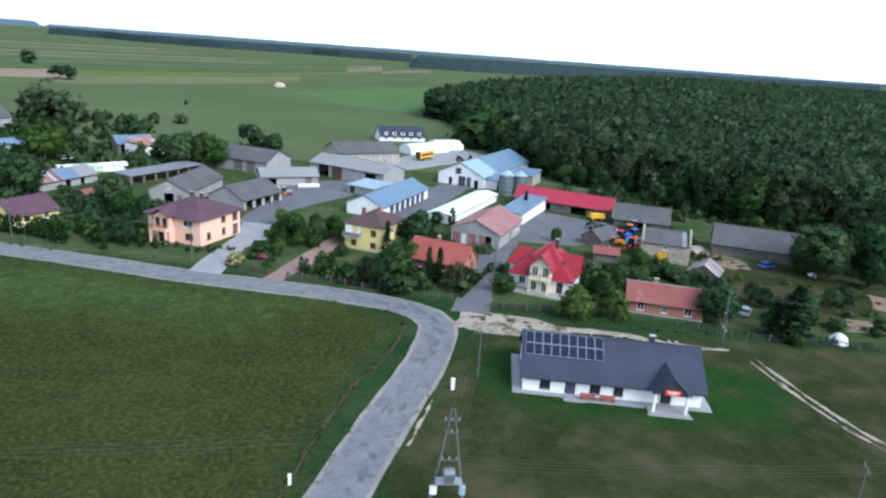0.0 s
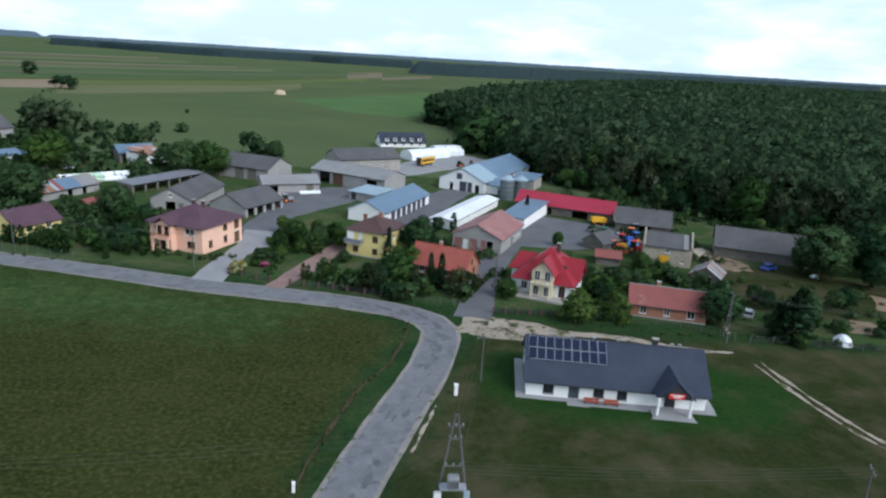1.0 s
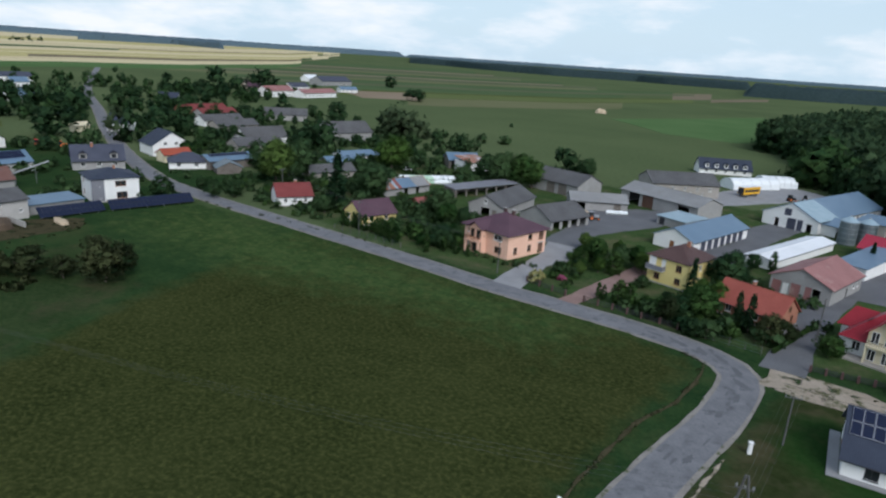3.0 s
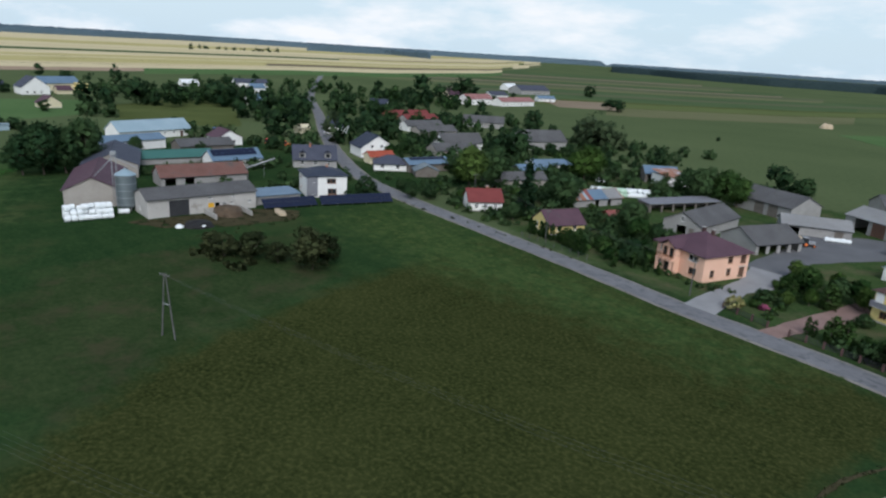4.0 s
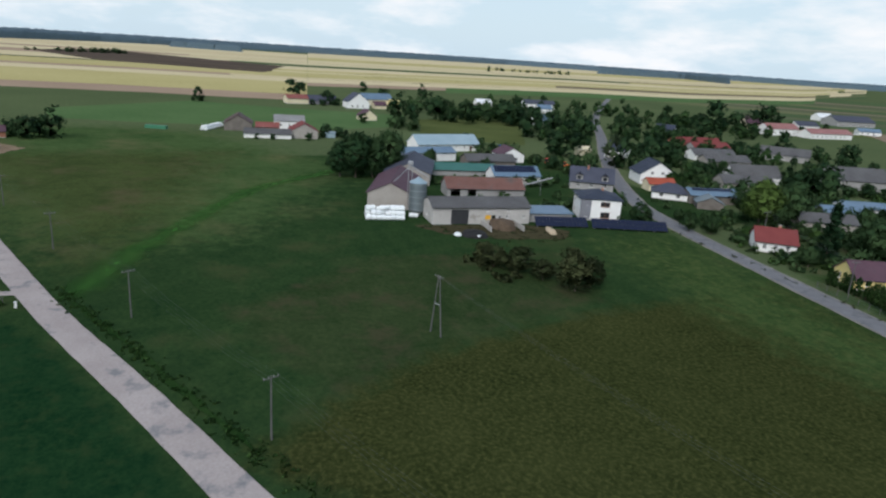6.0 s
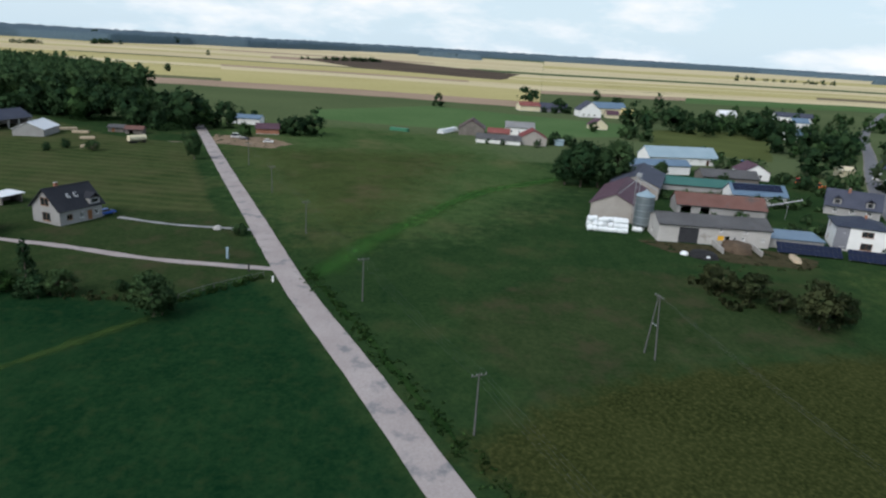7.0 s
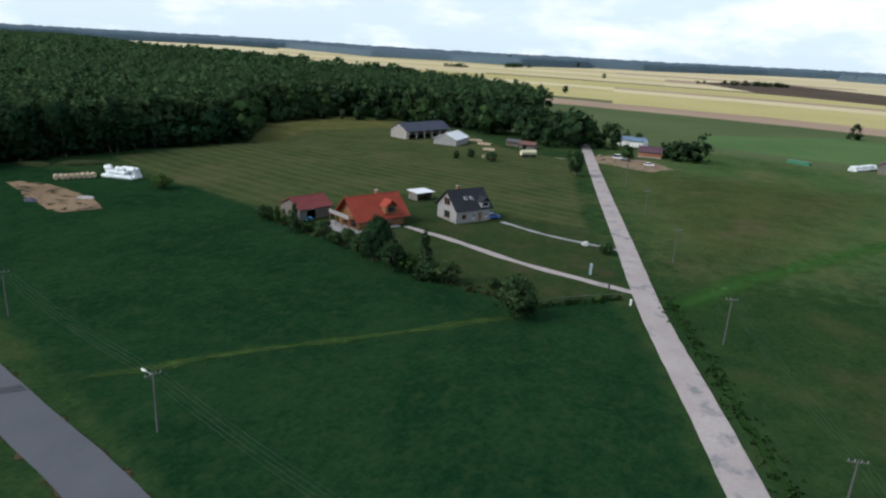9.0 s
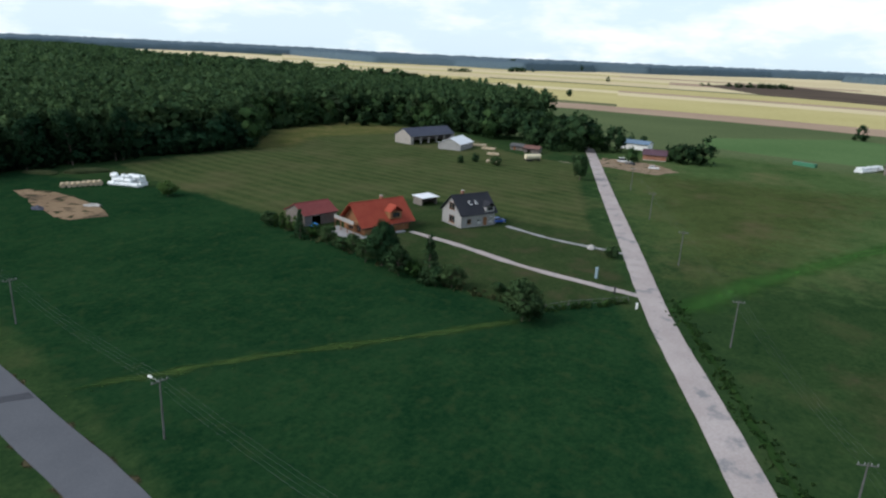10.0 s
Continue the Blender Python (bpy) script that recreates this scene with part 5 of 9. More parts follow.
def building(name, x, y, rz, L, D, e, r, along, wall, roof, label, category="barn", kind="gable", openings=None, over=0.5, end=0.35, chimneys=(), plinth="concrete", skip="", cap=None, gutters=True, chimney_mat="brick"):
    h = House(x, y, rz, L, D, e, r, along, label, category, name)
    h.kind = kind
    h.walls(wall, openings, plinth, skip=skip)
    h.roof(roof, kind, over, end, chimneys=chimneys, cap=cap, gutters=gutters, chimney_mat=chimney_mat)
    return h


def row(kind, n, first, step, sill, w, h):
    return [(kind, first + i * step, sill, w, h) for i in range(n)]



def belt(line, depth, height, seed, label, leaf="hazy_far_wood", step=6.0):
    """A distant wood: one closed, uneven canopy with a steep edge, standing on the rising ground."""
    rng = np.random.default_rng(seed)
    p = np.array(line, float)
    cum = np.concatenate([[0], np.cumsum(np.linalg.norm(np.diff(p, axis=0), axis=1))])
    n = max(6, int(cum[-1] / step))
    t = np.linspace(0, cum[-1], n)
    x, y = np.interp(t, cum, p[:, 0]), np.interp(t, cum, p[:, 1])
    d = np.hypot(x, y)
    m = 22
    back = depth * np.linspace(0, 1, m) ** 1.8
    rise = np.ones(m)
    rise[0], rise[1], rise[-1] = 0.0, 0.86, 0.0
    back[1] = min(2.5, back[2] * 0.5)
    k = 1 + back[None, :] / d[:, None]
    X, Y = x[:, None] * k + rng.normal(0, 0.8, (n, m)), y[:, None] * k + rng.normal(0, 0.8, (n, m))
    slow = np.interp(np.arange(n), np.arange(0, n + 14, 14), rng.uniform(0.90, 1.0, len(np.arange(0, n + 14, 14))))
    H = height * rise[None, :] * (slow[:, None] + rng.uniform(-0.15, 0.12, (n, m)))
    taper = np.clip(np.minimum(np.arange(n), np.arange(n)[::-1]) / 3.0, 0.05, 1)
    Z = ground_height(X, Y) + H * taper[:, None] - 0.3
    i = (np.arange(n - 1)[:, None] * m + np.arange(m - 1)[None, :]).ravel()
    f = np.concatenate([np.stack([i, i + 1, i + m + 1], 1), np.stack([i, i + m + 1, i + m], 1)])
    me = mesh_from("forest", np.stack([X.ravel(), Y.ravel(), Z.ravel()], 1), f, leaf)
    ob = part("forest", me, leaf)
    tagged(ob, label, "woods", kind="stuff")


def copse(line, n, height, seed, label):
    """A few far trees along a line."""
    rng = np.random.default_rng(seed)
    t = rng.uniform(0, 1, n)
    (ax, ay), (bx, by) = line
    x, y = ax + (bx - ax) * t + rng.normal(0, 7, n), ay + (by - ay) * t + rng.normal(0, 7, n)
    h = height * rng.uniform(0.6, 1.1, n)
    wood("thicket", np.stack([x, y, ground_height(x, y) - 0.3], 1), h, h * rng.uniform(0.35, 0.6, n), (14, 5, 0.2), "grove_dark", label, seed, base=0.02, tuft=0.5, thin=2)


# both northern belts get their haze from the leaf colour
belt([(-1475, 2600), (-1390, 2450), (-1200, 2420), (-1060, 2320), (-960, 2260), (-700, 2180), (-430, 2240), (-320, 2170), (-80, 2140)], 420, 21.5, 41, "dark haze-tinted pine forest on the northern horizon", "hazy_north_wood")
belt([(-72, 1530), (60, 1550), (200, 1620), (700, 1900), (1500, 2300)], 420, 25, 47, "dark haze-tinted pine forest beyond the northern fields", "hazy_north_wood")
# the default leaf colour carries the blue haze of these far woods
belt([(-2300, -900), (-2430, -560), (-3050, -210), (-3350, 150), (-3480, 700), (-3600, 1300), (-3800, 2000), (-3000, 3000), (-2200, 3800)], 1100, 27, 42, "haze-tinted woods on the western horizon", step=12)
belt([(-1000, -2300), (-1500, -2400), (-2150, -1950), (-1790, -1280), (-1930, -1060), (-1900, -800), (-2300, -700)], 1500, 25, 43, "haze-tinted woods beyond the forest", step=12)
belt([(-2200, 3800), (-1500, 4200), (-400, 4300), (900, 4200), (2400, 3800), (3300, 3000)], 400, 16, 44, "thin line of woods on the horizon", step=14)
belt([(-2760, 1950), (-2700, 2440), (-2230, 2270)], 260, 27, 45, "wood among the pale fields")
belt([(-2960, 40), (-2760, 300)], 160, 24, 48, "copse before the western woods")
for line, n, h, seed in (([(-1370, -775), (-1400, -725)], 12, 10, 49), ([(-1660, -740), (-1770, -740)], 20, 14, 50), ([(-1500, -170), (-1600, -60)], 34, 12, 46), ([(-2207, 1083), (-2137, 1389)], 20, 15, 47), ([(-1470, -230), (-1475, -215)], 3, 7, 51)):
    copse(line, n, h, seed, "small dark copse among the pale fields")



# ---- the hall by the junction ----
def hall():
    h = House(25.2, 81.6, -5.1, 23.0, 10.0, 2.75, 6.3, "L", "long white village hall with a dark slate-blue tiled gable roof", "hall", "village_hall")
    h.walls("white_plaster", {"F": [("windark", 2.9, 0.5, 1.4, 1.8), ("glassdoor", 6.2, 0.1, 1.4, 2.25), ("windark", 9.4, 0.5, 1.4, 1.8), ("windark", 12.4, 0.5, 1.3, 1.8), ("gate", 18.5, 0.1, 1.4, 2.3)],
                              "L": [("winbrown", 3.5, 0.95, 1.2, 1.3)], "R": [("winbrown", 5.0, 0.95, 1.2, 1.3)]}, plinth=None)
    roof = h.roof("navy_tile", over=0.75, end=0.45, chimneys=[(5.6, 0.8)], chimney_mat="dark_metal")
    # porch gable over the main door
    s = (6.3 - 2.75) / 5.0
    bm = bmesh.new()
    px, half, top, out = 7.0, 2.45, 4.75, -7.5
    yb = -(6.3 - top) / s
    ye = -5.75
    slab(bm, [(px - half, out, 2.55), (px - half, ye, 2.55), (px, yb, top), (px, out, top)], 0.14)
    slab(bm, [(px, out, top), (px, yb, top), (px + half, ye, 2.55), (px + half, out, 2.55)], 0.14)
    for v in bm.verts:
        v.co.z += 0.14
    part("porch_roof", bm, "navy_tile", h.ob)
    bm = bmesh.new()
    a = [bm.verts.new(p) for p in ((px - half + 0.3, -7.4, 2.6), (px + half - 0.3, -7.4, 2.6), (px, -7.4, top - 0.15))]
    b = [bm.verts.new(p) for p in ((px - half + 0.3, -7.2, 2.6), (px + half - 0.3, -7.2, 2.6), (px, -7.2, top - 0.15))]
    bm.faces.new(a), bm.faces.new(b[::-1])
    for i in range(3):
        bm.faces.new((a[i], b[i], b[(i + 1) % 3], a[(i + 1) % 3]))
    part("porch_gable", bm, "dark_metal", h.ob)
    for cx in (px - 2.0, px + 2.0):
        part("porch_column", tubes(((cx, -7.2, 0.15), (cx, -7.2, 2.62), 0.19), sides=12), "white_plaster", h.ob)
    part("porch_step", boxes((px - 2.6, px + 2.6, -7.9, -5.05, 0.0, 0.15), (px - 2.8, px + 2.8, -8.2, -7.9, 0.0, 0.08)), "paving", h.ob)
    sign = part("sign_board", boxes((px - 0.98, px + 0.98, -7.62, -7.55, 2.72, 3.42)), "red_paint", h.ob, "red sign board with pale lettering bars")
    part("sign_bar", boxes((px - 0.78, px + 0.78, -7.64, -7.622, 3.16, 3.30)), "white_paint", sign)
    part("sign_bar", boxes((px - 0.5, px + 0.5, -7.64, -7.622, 2.92, 3.04)), "white_paint", sign)
    # paved strip and terrace round the walls
    part("apron", boxes((-12.8, 12.8, -5.9, -5.02, 0.0, 0.12), (-12.8, -11.62, -5.02, 5.6, 0.0, 0.12), (11.62, 12.9, -5.02, 5.6, 0.0, 0.12)), "paving", h.ob)
    part("terrace", boxes((-6.2, 4.2, -6.5, -5.91, 0.0, 0.16), (-6.2, -3.4, -6.8, -6.51, 0.0, 0.08)), "paving", h.ob)
    # sixteen-odd solar panels in two rows on the front slope
    slope = math.atan(s)
    for j in range(2):
        for i in range(9):
            cx, run = -10.85 + i * 1.15, 1.12 + j * 1.78
            cy, cz = -run * math.cos(slope), 6.3 - run * math.sin(slope)
            fr = part("solar_panel", bevelled((1.1, 1.72, 0.05), width=0.012), "steel", h.ob, "dark blue solar panel in a pale frame")
            fr.matrix_basis = pose(cx, cy, cz + 0.26, math.degrees(slope), 0, 0)
            part("cell_sheet", boxes((-0.505, 0.505, -0.81, 0.81, 0.028, 0.034)), "solar", fr)
    for cx in (-8.2, -5.6, -2.6, 0.6, 7.8, 8.8):
        part("vent_cap", tubes(((cx, 0.55, 5.9), (cx, 0.55, 6.55), 0.12), ((cx, 0.55, 6.55), (cx, 0.55, 6.65), 0.24), sides=10), "steel", h.ob)
    for bx in (-3.2, -0.65):
        bench = thing("bench", *(pose(25.3, 81.6, 0, 0, 0, -5.1) @ Vector((bx, -6.1, 0)))[:2], -5.1, "reddish-brown wooden bench against the white wall", "bench", "benches by the hall", z=0.2)
        for k in range(3):
            part("seat_slat", boxes((-0.95, 0.95, -0.25 + k * 0.17, -0.11 + k * 0.17, 0.30, 0.34)), "orange_tile", bench)
        for k in range(3):
            part("back_slat", boxes((-0.95, 0.95, 0.26, 0.30, 0.37 + k * 0.11, 0.46 + k * 0.11)), "orange_tile", bench)
        for lx in (-0.8, 0.8):
            part("leg", boxes((lx - 0.04, lx + 0.04, -0.24, 0.25, 0.0, 0.30), (lx - 0.04, lx + 0.04, 0.302, 0.36, 0.0, 0.69)), "dark_metal", bench)


hall()

W, D_ = "win", "door"
# ---- houses along the village road ----
building("cottage", 2.5, 126.0, 65.7, 7.6, 12.0, 2.7, 5.7, "D", "brick", "salmon_tile", "small brick cottage with an orange-red tiled roof", "house",
         openings={"F": [("winbrown", 2.2, 0.9, 1.1, 1.3), ("winbrown", 5.2, 0.9, 1.1, 1.3), ("winbrown", 3.8, 3.0, 0.9, 1.1)], "L": [(W, 3, 0.9, 1.1, 1.3), (W, 8, 0.9, 1.1, 1.3)]}, chimneys=[(0.4, 1.0)])
building("garage_barn", 13.3, 151.9, -21.7, 11.6, 17.7, 3.5, 6.1, "D", "grey_plaster", "faded_red", "grey concrete-block barn with a faded red roof and red doors", "barn",
         openings={"F": [("redgate", 1.3, 0.0, 1.8, 2.6), ("whitedoor", 3.1, 0.0, 1.2, 2.4), ("redgate", 5.0, 0.0, 1.9, 2.7), ("redgate", 7.4, 0.0, 1.3, 2.7), ("hole", 8.9, 0.0, 1.5, 2.7)], "R": [("hole", 9.0, 0.0, 1.2, 2.2), (W, 13.0, 1.4, 1.2, 0.9), (W, 15.4, 1.4, 1.2, 0.9)]}, plinth=None)
building("machine_shed", 38.3, 187.2, -24.4, 28.0, 8.0, 3.0, 5.4, "L", "old_wood", "crimson_sheet", "long open timber machine shed with a crimson sheet-metal roof", "shed",
         openings={"F": [("hole", 4.0, 0.0, 4.2, 2.7), ("hole", 9.0, 0.0, 3.6, 2.7), ("woodgate", 13.4, 0.0, 3.4, 2.7), ("hole", 19.0, 0.0, 4.4, 2.7)]}, plinth=None, over=0.8)
building("old_barn", 56.6, 173.2, -15, 14.0, 8.0, 2.4, 5.7, "L", "old_wood", "asbestos", "weathered wooden barn with a grey corrugated roof", "barn", openings={"F": [("hole", 7.2, 0.0, 3.6, 2.1), ("woodgate", 2.5, 0.0, 2.4, 2.0)]}, plinth=None)
building("stone_barn", 53.4, 144.0, -16, 10.5, 7.6, 4.3, 6.6, "L", "stone", "asbestos", "old stone barn with raised gable ends and a yellow gate", "barn", end=-0.3, over=0.3,
         openings={"F": [("yellowgate", 4.7, 0.0, 2.2, 2.3), (W, 8.6, 0.9, 0.8, 0.8), (W, 5.2, 2.9, 1.0, 1.0), (W, 1.3, 0.9, 0.8, 0.8)]}, plinth=None)
building("long_barn", 78.3, 151.6, -19, 20.0, 9.0, 2.9, 6.5, "L", "old_wood", "asbestos", "long weathered plank barn with a grey corrugated roof", "barn", openings={"F": [("woodgate", 9.0, 0.0, 3.4, 2.5)]}, plinth=None, over=0.6)
building("brick_cottage", 42.5, 110.8, -13, 12.8, 7.6, 2.5, 4.7, "L", "brick", "brick_red_sheet", "low brick cottage with a dull red roof and white windows", "house",
         openings={"F": [(W, 2.3, 0.7, 1.2, 1.4), (W, 6.3, 0.7, 1.0, 1.3), (W, 10.3, 0.7, 1.3, 1.4)]}, chimneys=[(-1.6, 0.6)], cap="pale_asbestos")
building("yellow_house", -12.4, 139.0, -22, 8.8, 10.2, 5.8, 8.0, "D", "yellow_plaster", "brown_tile", "two-storey yellow cube house with a brown hipped roof", "house", kind="hip",
         openings={"F": [("winbrown", 2.2, 0.9, 1.3, 1.3), ("winbrown", 6.8, 0.9, 1.3, 1.3), ("winbrown", 6.8, 3.5, 1.3, 1.4), ("whitedoor", 3.4, 3.2, 1.0, 2.1)], "R": [(W, 5.0, 3.5, 1.2, 1.3), (W, 8.5, 3.5, 1.2, 1.3), (W, 5.0, 0.9, 1.2, 1.3)]}, chimneys=[(0.8, 0.5)])
building("pink_house", -51.0, 138.0, -20.1, 13.3, 13.0, 5.8, 8.6, "L", "pink_plaster", "plum_tile", "large two-storey salmon-pink house with a plum-coloured hipped roof", "house", kind="hip", over=0.8,
         openings={"F": [(W, 1.8, 3.7, 1.5, 1.3), (W, 1.8, 1.0, 1.5, 1.3), ("door", 4.5, 3.1, 1.1, 2.1), ("door", 5.2, 0.2, 1.2, 2.1), (W, 10.2, 3.7, 2.4, 1.3), ("winbrown", 10.4, 0.9, 2.0, 1.5)],
                   "R": [("winbrown", 2.6, 0.9, 1.2, 1.6), ("winbrown", 7.4, 0.9, 1.2, 1.6), ("winbrown", 7.4, 3.6, 1.4, 1.4), ("hole", 11.3, 3.1, 1.8, 2.2), ("hole", 11.3, 0.1, 1.8, 2.4)]}, chimneys=[(-1.0, 0.6), (1.4, 0.6)], chimney_mat="brown_tile")
# ---- the farmyards behind ----
building("grey_barn", -66.5, 175.5, -4, 10.5, 22.0, 3.3, 6.0, "D", "grey_plaster", "asbestos", "grey rendered barn with an asbestos-cement roof", "barn", openings={"F": [("hole", 5.2, 0.0, 2.6, 2.5), ("woodgate", 8.0, 0.0, 1.4, 2.2), (W, 5.3, 3.6, 0.9, 1.3)]}, plinth=None)
building("grey_barn", -49.5, 171.0, -25, 11.5, 15.0, 2.6, 5.5, "D", "grey_plaster", "asbestos", "pale gabled barn with open bays and a grey roof", "barn", openings={"R": row("hole", 4, 2.2, 3.5, 0.0, 2.5, 2.2)}, plinth=None)
building("cow_barn", -61.0, 219.0, -22, 21.0, 13.0, 4.0, 7.0, "L", "grey_plaster", "asbestos", "tall grey barn with dark double gates", "barn", openings={"F": [("woodgate", 9.6, 0.0, 3.6, 3.5), ("woodgate", 14.6, 0.0, 3.6, 3.5)]}, plinth=None)
building("feed_store", -45.0, 199.5, 24, 17.0, 9.0, 2.8, 4.6, "L", "grey_plaster", "pale_asbestos", "light grey store with patched roof sheets", "barn", openings={"F": [("hole", 3.2, 0.0, 2.4, 2.2), ("woodgate", 14.0, 0.0, 2.2, 2.3)]}, plinth=None)
building("hangar", -25.5, 214.0, -29.4, 29.0, 12.0, 4.2, 6.4, "L", "grey_plaster", "pale_asbestos", "long machinery hangar with open dark bays", "barn", openings={"F": [("hole", 5.4, 0.0, 4.2, 3.8), ("rustgate", 10.8, 0.0, 4.2, 3.8), ("hole", 24.0, 0.0, 4.0, 3.6)]}, plinth=None)
building("warehouse", -27.5, 246.0, 30, 24.0, 14.0, 4.6, 7.6, "L", "beige_plaster", "asbestos", "beige gabled warehouse with small windows", "barn", openings={"F": row(W, 5, 3.0, 4.4, 2.4, 0.9, 1.2) + row(W, 4, 5.0, 4.4, 0.8, 0.9, 1.0)}, plinth=None)
building("store_room", -19.0, 192.9, -30, 9.5, 9.0, 2.4, 2.9, "L", "grey_plaster", "pale_blue_sheet", "small store with a pale blue-white roof", "shed", kind="mono", openings={"F": [("gate", 1.6, 0.0, 1.8, 2.1)]}, plinth=None)
building("garage_row", -12.0, 178.5, -21.3, 10.5, 29.5, 3.0, 5.4, "D", "white_plaster", "blue_sheet", "long white garage building with a light blue metal roof", "garage", openings={"R": row("greygate", 7, 5.2, 3.4, 0.0, 2.6, 2.5), "F": [("door", 5.0, 0.0, 1.2, 2.1)]}, plinth=None)
building("white_shed", 9.0, 178.2, -24, 6.4, 34.0, 2.2, 2.9, "D", "white_plaster", "white_sheet", "long low shed with a bright white roof", "shed", plinth=None)
building("mill_store", 18.2, 233.0, -25.8, 16.0, 45.0, 3.8, 7.6, "D", "white_plaster", "blue_sheet", "large white mill store with a light blue metal roof", "barn", openings={"F": [("hole", 4.4, 0.0, 1.3, 2.4), ("greygate", 8.6, 0.0, 2.6, 3.2), ("greygate", 11.0, 0.0, 1.6, 3.2), ("hole", 13.6, 0.0, 1.5, 2.4), ("greygate", 7.2, 3.8, 2.0, 2.0)], "R": row(W, 9, 14, 3.2, 2.2, 1.4, 0.8)}, plinth=None)
building("lean_to", 25.2, 177.5, -25, 6.5, 22.0, 2.8, 3.6, "L", "white_plaster", "blue_sheet", "lean-to store with a blue-grey sheet roof", "shed", kind="mono", plinth=None, openings={"F": [(W, 3.0, 1.0, 1.4, 1.0)]})
building("silo_shed", 31.5, 226.0, -25, 8.0, 9.0, 3.4, 4.4, "L", "beige_plaster", "blue_sheet", "small shed with a blue metal roof beside the silos", "shed", kind="mono", plinth=None)
building("side_annex", 21.0, 213.5, -25.8, 8.0, 8.0, 3.0, 4.0, "L", "white_plaster", "blue_sheet", "white annex with a blue lean-to roof and dark bay", "shed", kind="mono", openings={"F": [("hole", 6.2, 0.0, 2.4, 2.5)]}, plinth=None)
building("small_shed", 40.6, 153.0, -45, 5.5, 7.0, 2.0, 3.9, "D", "old_wood", "asbestos", "small dark wooden shed with a grey roof", "shed", plinth=None)
building("small_shed", 39.2, 140.2, -12, 5.2, 4.6, 1.9, 2.8, "L", "old_wood", "brick_red_sheet", "low hut with a dull red roof", "shed", plinth=None)
building("lumber_shack", 58.0, 131.0, -32, 5.5, 6.0, 1.9, 3.6, "D", "old_wood", "rusty_sheet", "ramshackle shack roofed in rusty metal sheets", "shed", plinth=None, openings={"F": [("hole", 2.7, 0.0, 2.6, 1.7)]})
building("far_house", -17.5, 313.0, 20, 22.0, 9.0, 2.6, 6.4, "L", "white_plaster", "navy_tile", "white house with a dark roof and white dormers", "house", openings={"F": row(W, 5, 3.0, 4.0, 0.9, 1.2, 1.2)})

# ---- west of the village road ----
building("white_house", -154.6, 115.0, -24, 11.0, 11.5, 6.2, 8.0, "L", "white_plaster", "navy_tile", "modern white two-storey house with a dark pyramid roof", "house", kind="hip", over=0.5, chimneys=[(0.5, 1.0)],
         openings={"F": [("winbrown", 2.5, 4.2, 1.2, 1.3), ("winbrown", 2.5, 1.0, 1.2, 1.3)], "R": [(W, 2.0, 4.4, 0.7, 0.9), ("winbrown", 7.0, 4.0, 2.6, 1.4), (W, 2.0, 1.0, 0.9, 1.0), ("winbrown", 7.2, 0.8, 2.6, 1.7)]})
building("white_barn", -155.5, 76.8, 84, 27.0, 9.5, 4.6, 6.3, "L", "dirty_white", "asbestos", "long dirty-white livestock barn with a grey roof", "barn",
         openings={"F": [("gate", 7.4, 0.0, 4.8, 3.9), (W, 15.0, 3.4, 0.9, 0.7), ("yellowgate", 15.2, 0.0, 1.5, 2.4), ("hole", 16.8, 0.0, 1.2, 2.4), (W, 18.6, 1.2, 0.9, 1.2), (W, 21.0, 3.4, 0.9, 0.7), (W, 20.6, 1.6, 0.8, 0.8), (W, 25.4, 1.6, 0.8, 0.8)], "L": [(W, 4.0, 1.2, 1.0, 1.0)]}, plinth=None)
building("purple_hall", -184.0, 63.3, 66, 12.5, 30.0, 4.4, 7.4, "D", "beige_plaster", "plum_tile", "farm hall with cream gable and dark purple roof", "barn", plinth=None)
building("brick_barn", -185.6, 93.2, 80, 25.0, 9.0, 3.0, 5.6, "L", "grey_plaster", "dull_brown", "long barn with a brownish-red tiled roof", "barn", openings={"F": [("hole", 2.6, 0.0, 3.0, 2.6), ("hole", 8.0, 0.0, 2.6, 2.6)]}, plinth=None)
building("green_roof_barn", -222, 101.0, 80, 26.0, 9.0, 2.2, 4.0, "L", "grey_plaster", "teal_sheet", "low barn with a long teal-green metal roof", "barn", plinth=None)
building("solar_barn", -207.0, 115.8, 84, 17.5, 9.0, 2.8, 5.5, "L", "white_plaster", "blue_sheet", "barn whose blue roof carries solar panels", "barn", plinth=None)
building("plank_barn", -241.7, 122.8, 86, 21.0, 9.0, 2.3, 4.4, "L", "old_wood", "asbestos", "grey weathered barn in the farmyard", "barn", plinth=None)
building("dairy_barn", -282.0, 119.6, 97, 32.0, 11.0, 3.4, 7.0, "L", "white_plaster", "pale_blue_sheet", "white dairy barn with a pale blue metal roof", "barn", openings={"F": row(W, 7, 3.0, 4.2, 1.6, 0.8, 0.8) + [("rustgate", 27.6, 0.0, 1.4, 2.4)]}, plinth=None)
building("dairy_annex", -254.0, 99.0, 97, 26.0, 9.0, 3.6, 5.2, "L", "white_plaster", "blue_sheet", "white annex with a light blue roof", "barn", plinth=None)
building("mauve_house", -251.7, 137.4, 84, 10.5, 11.0, 3.3, 6.2, "D", "white_plaster", "plum_tile", "white house with a maroon gabled roof", "house", openings={"F": [(W, 3, 1.0, 1.2, 1.3), (W, 7, 1.0, 1.2, 1.3)]})
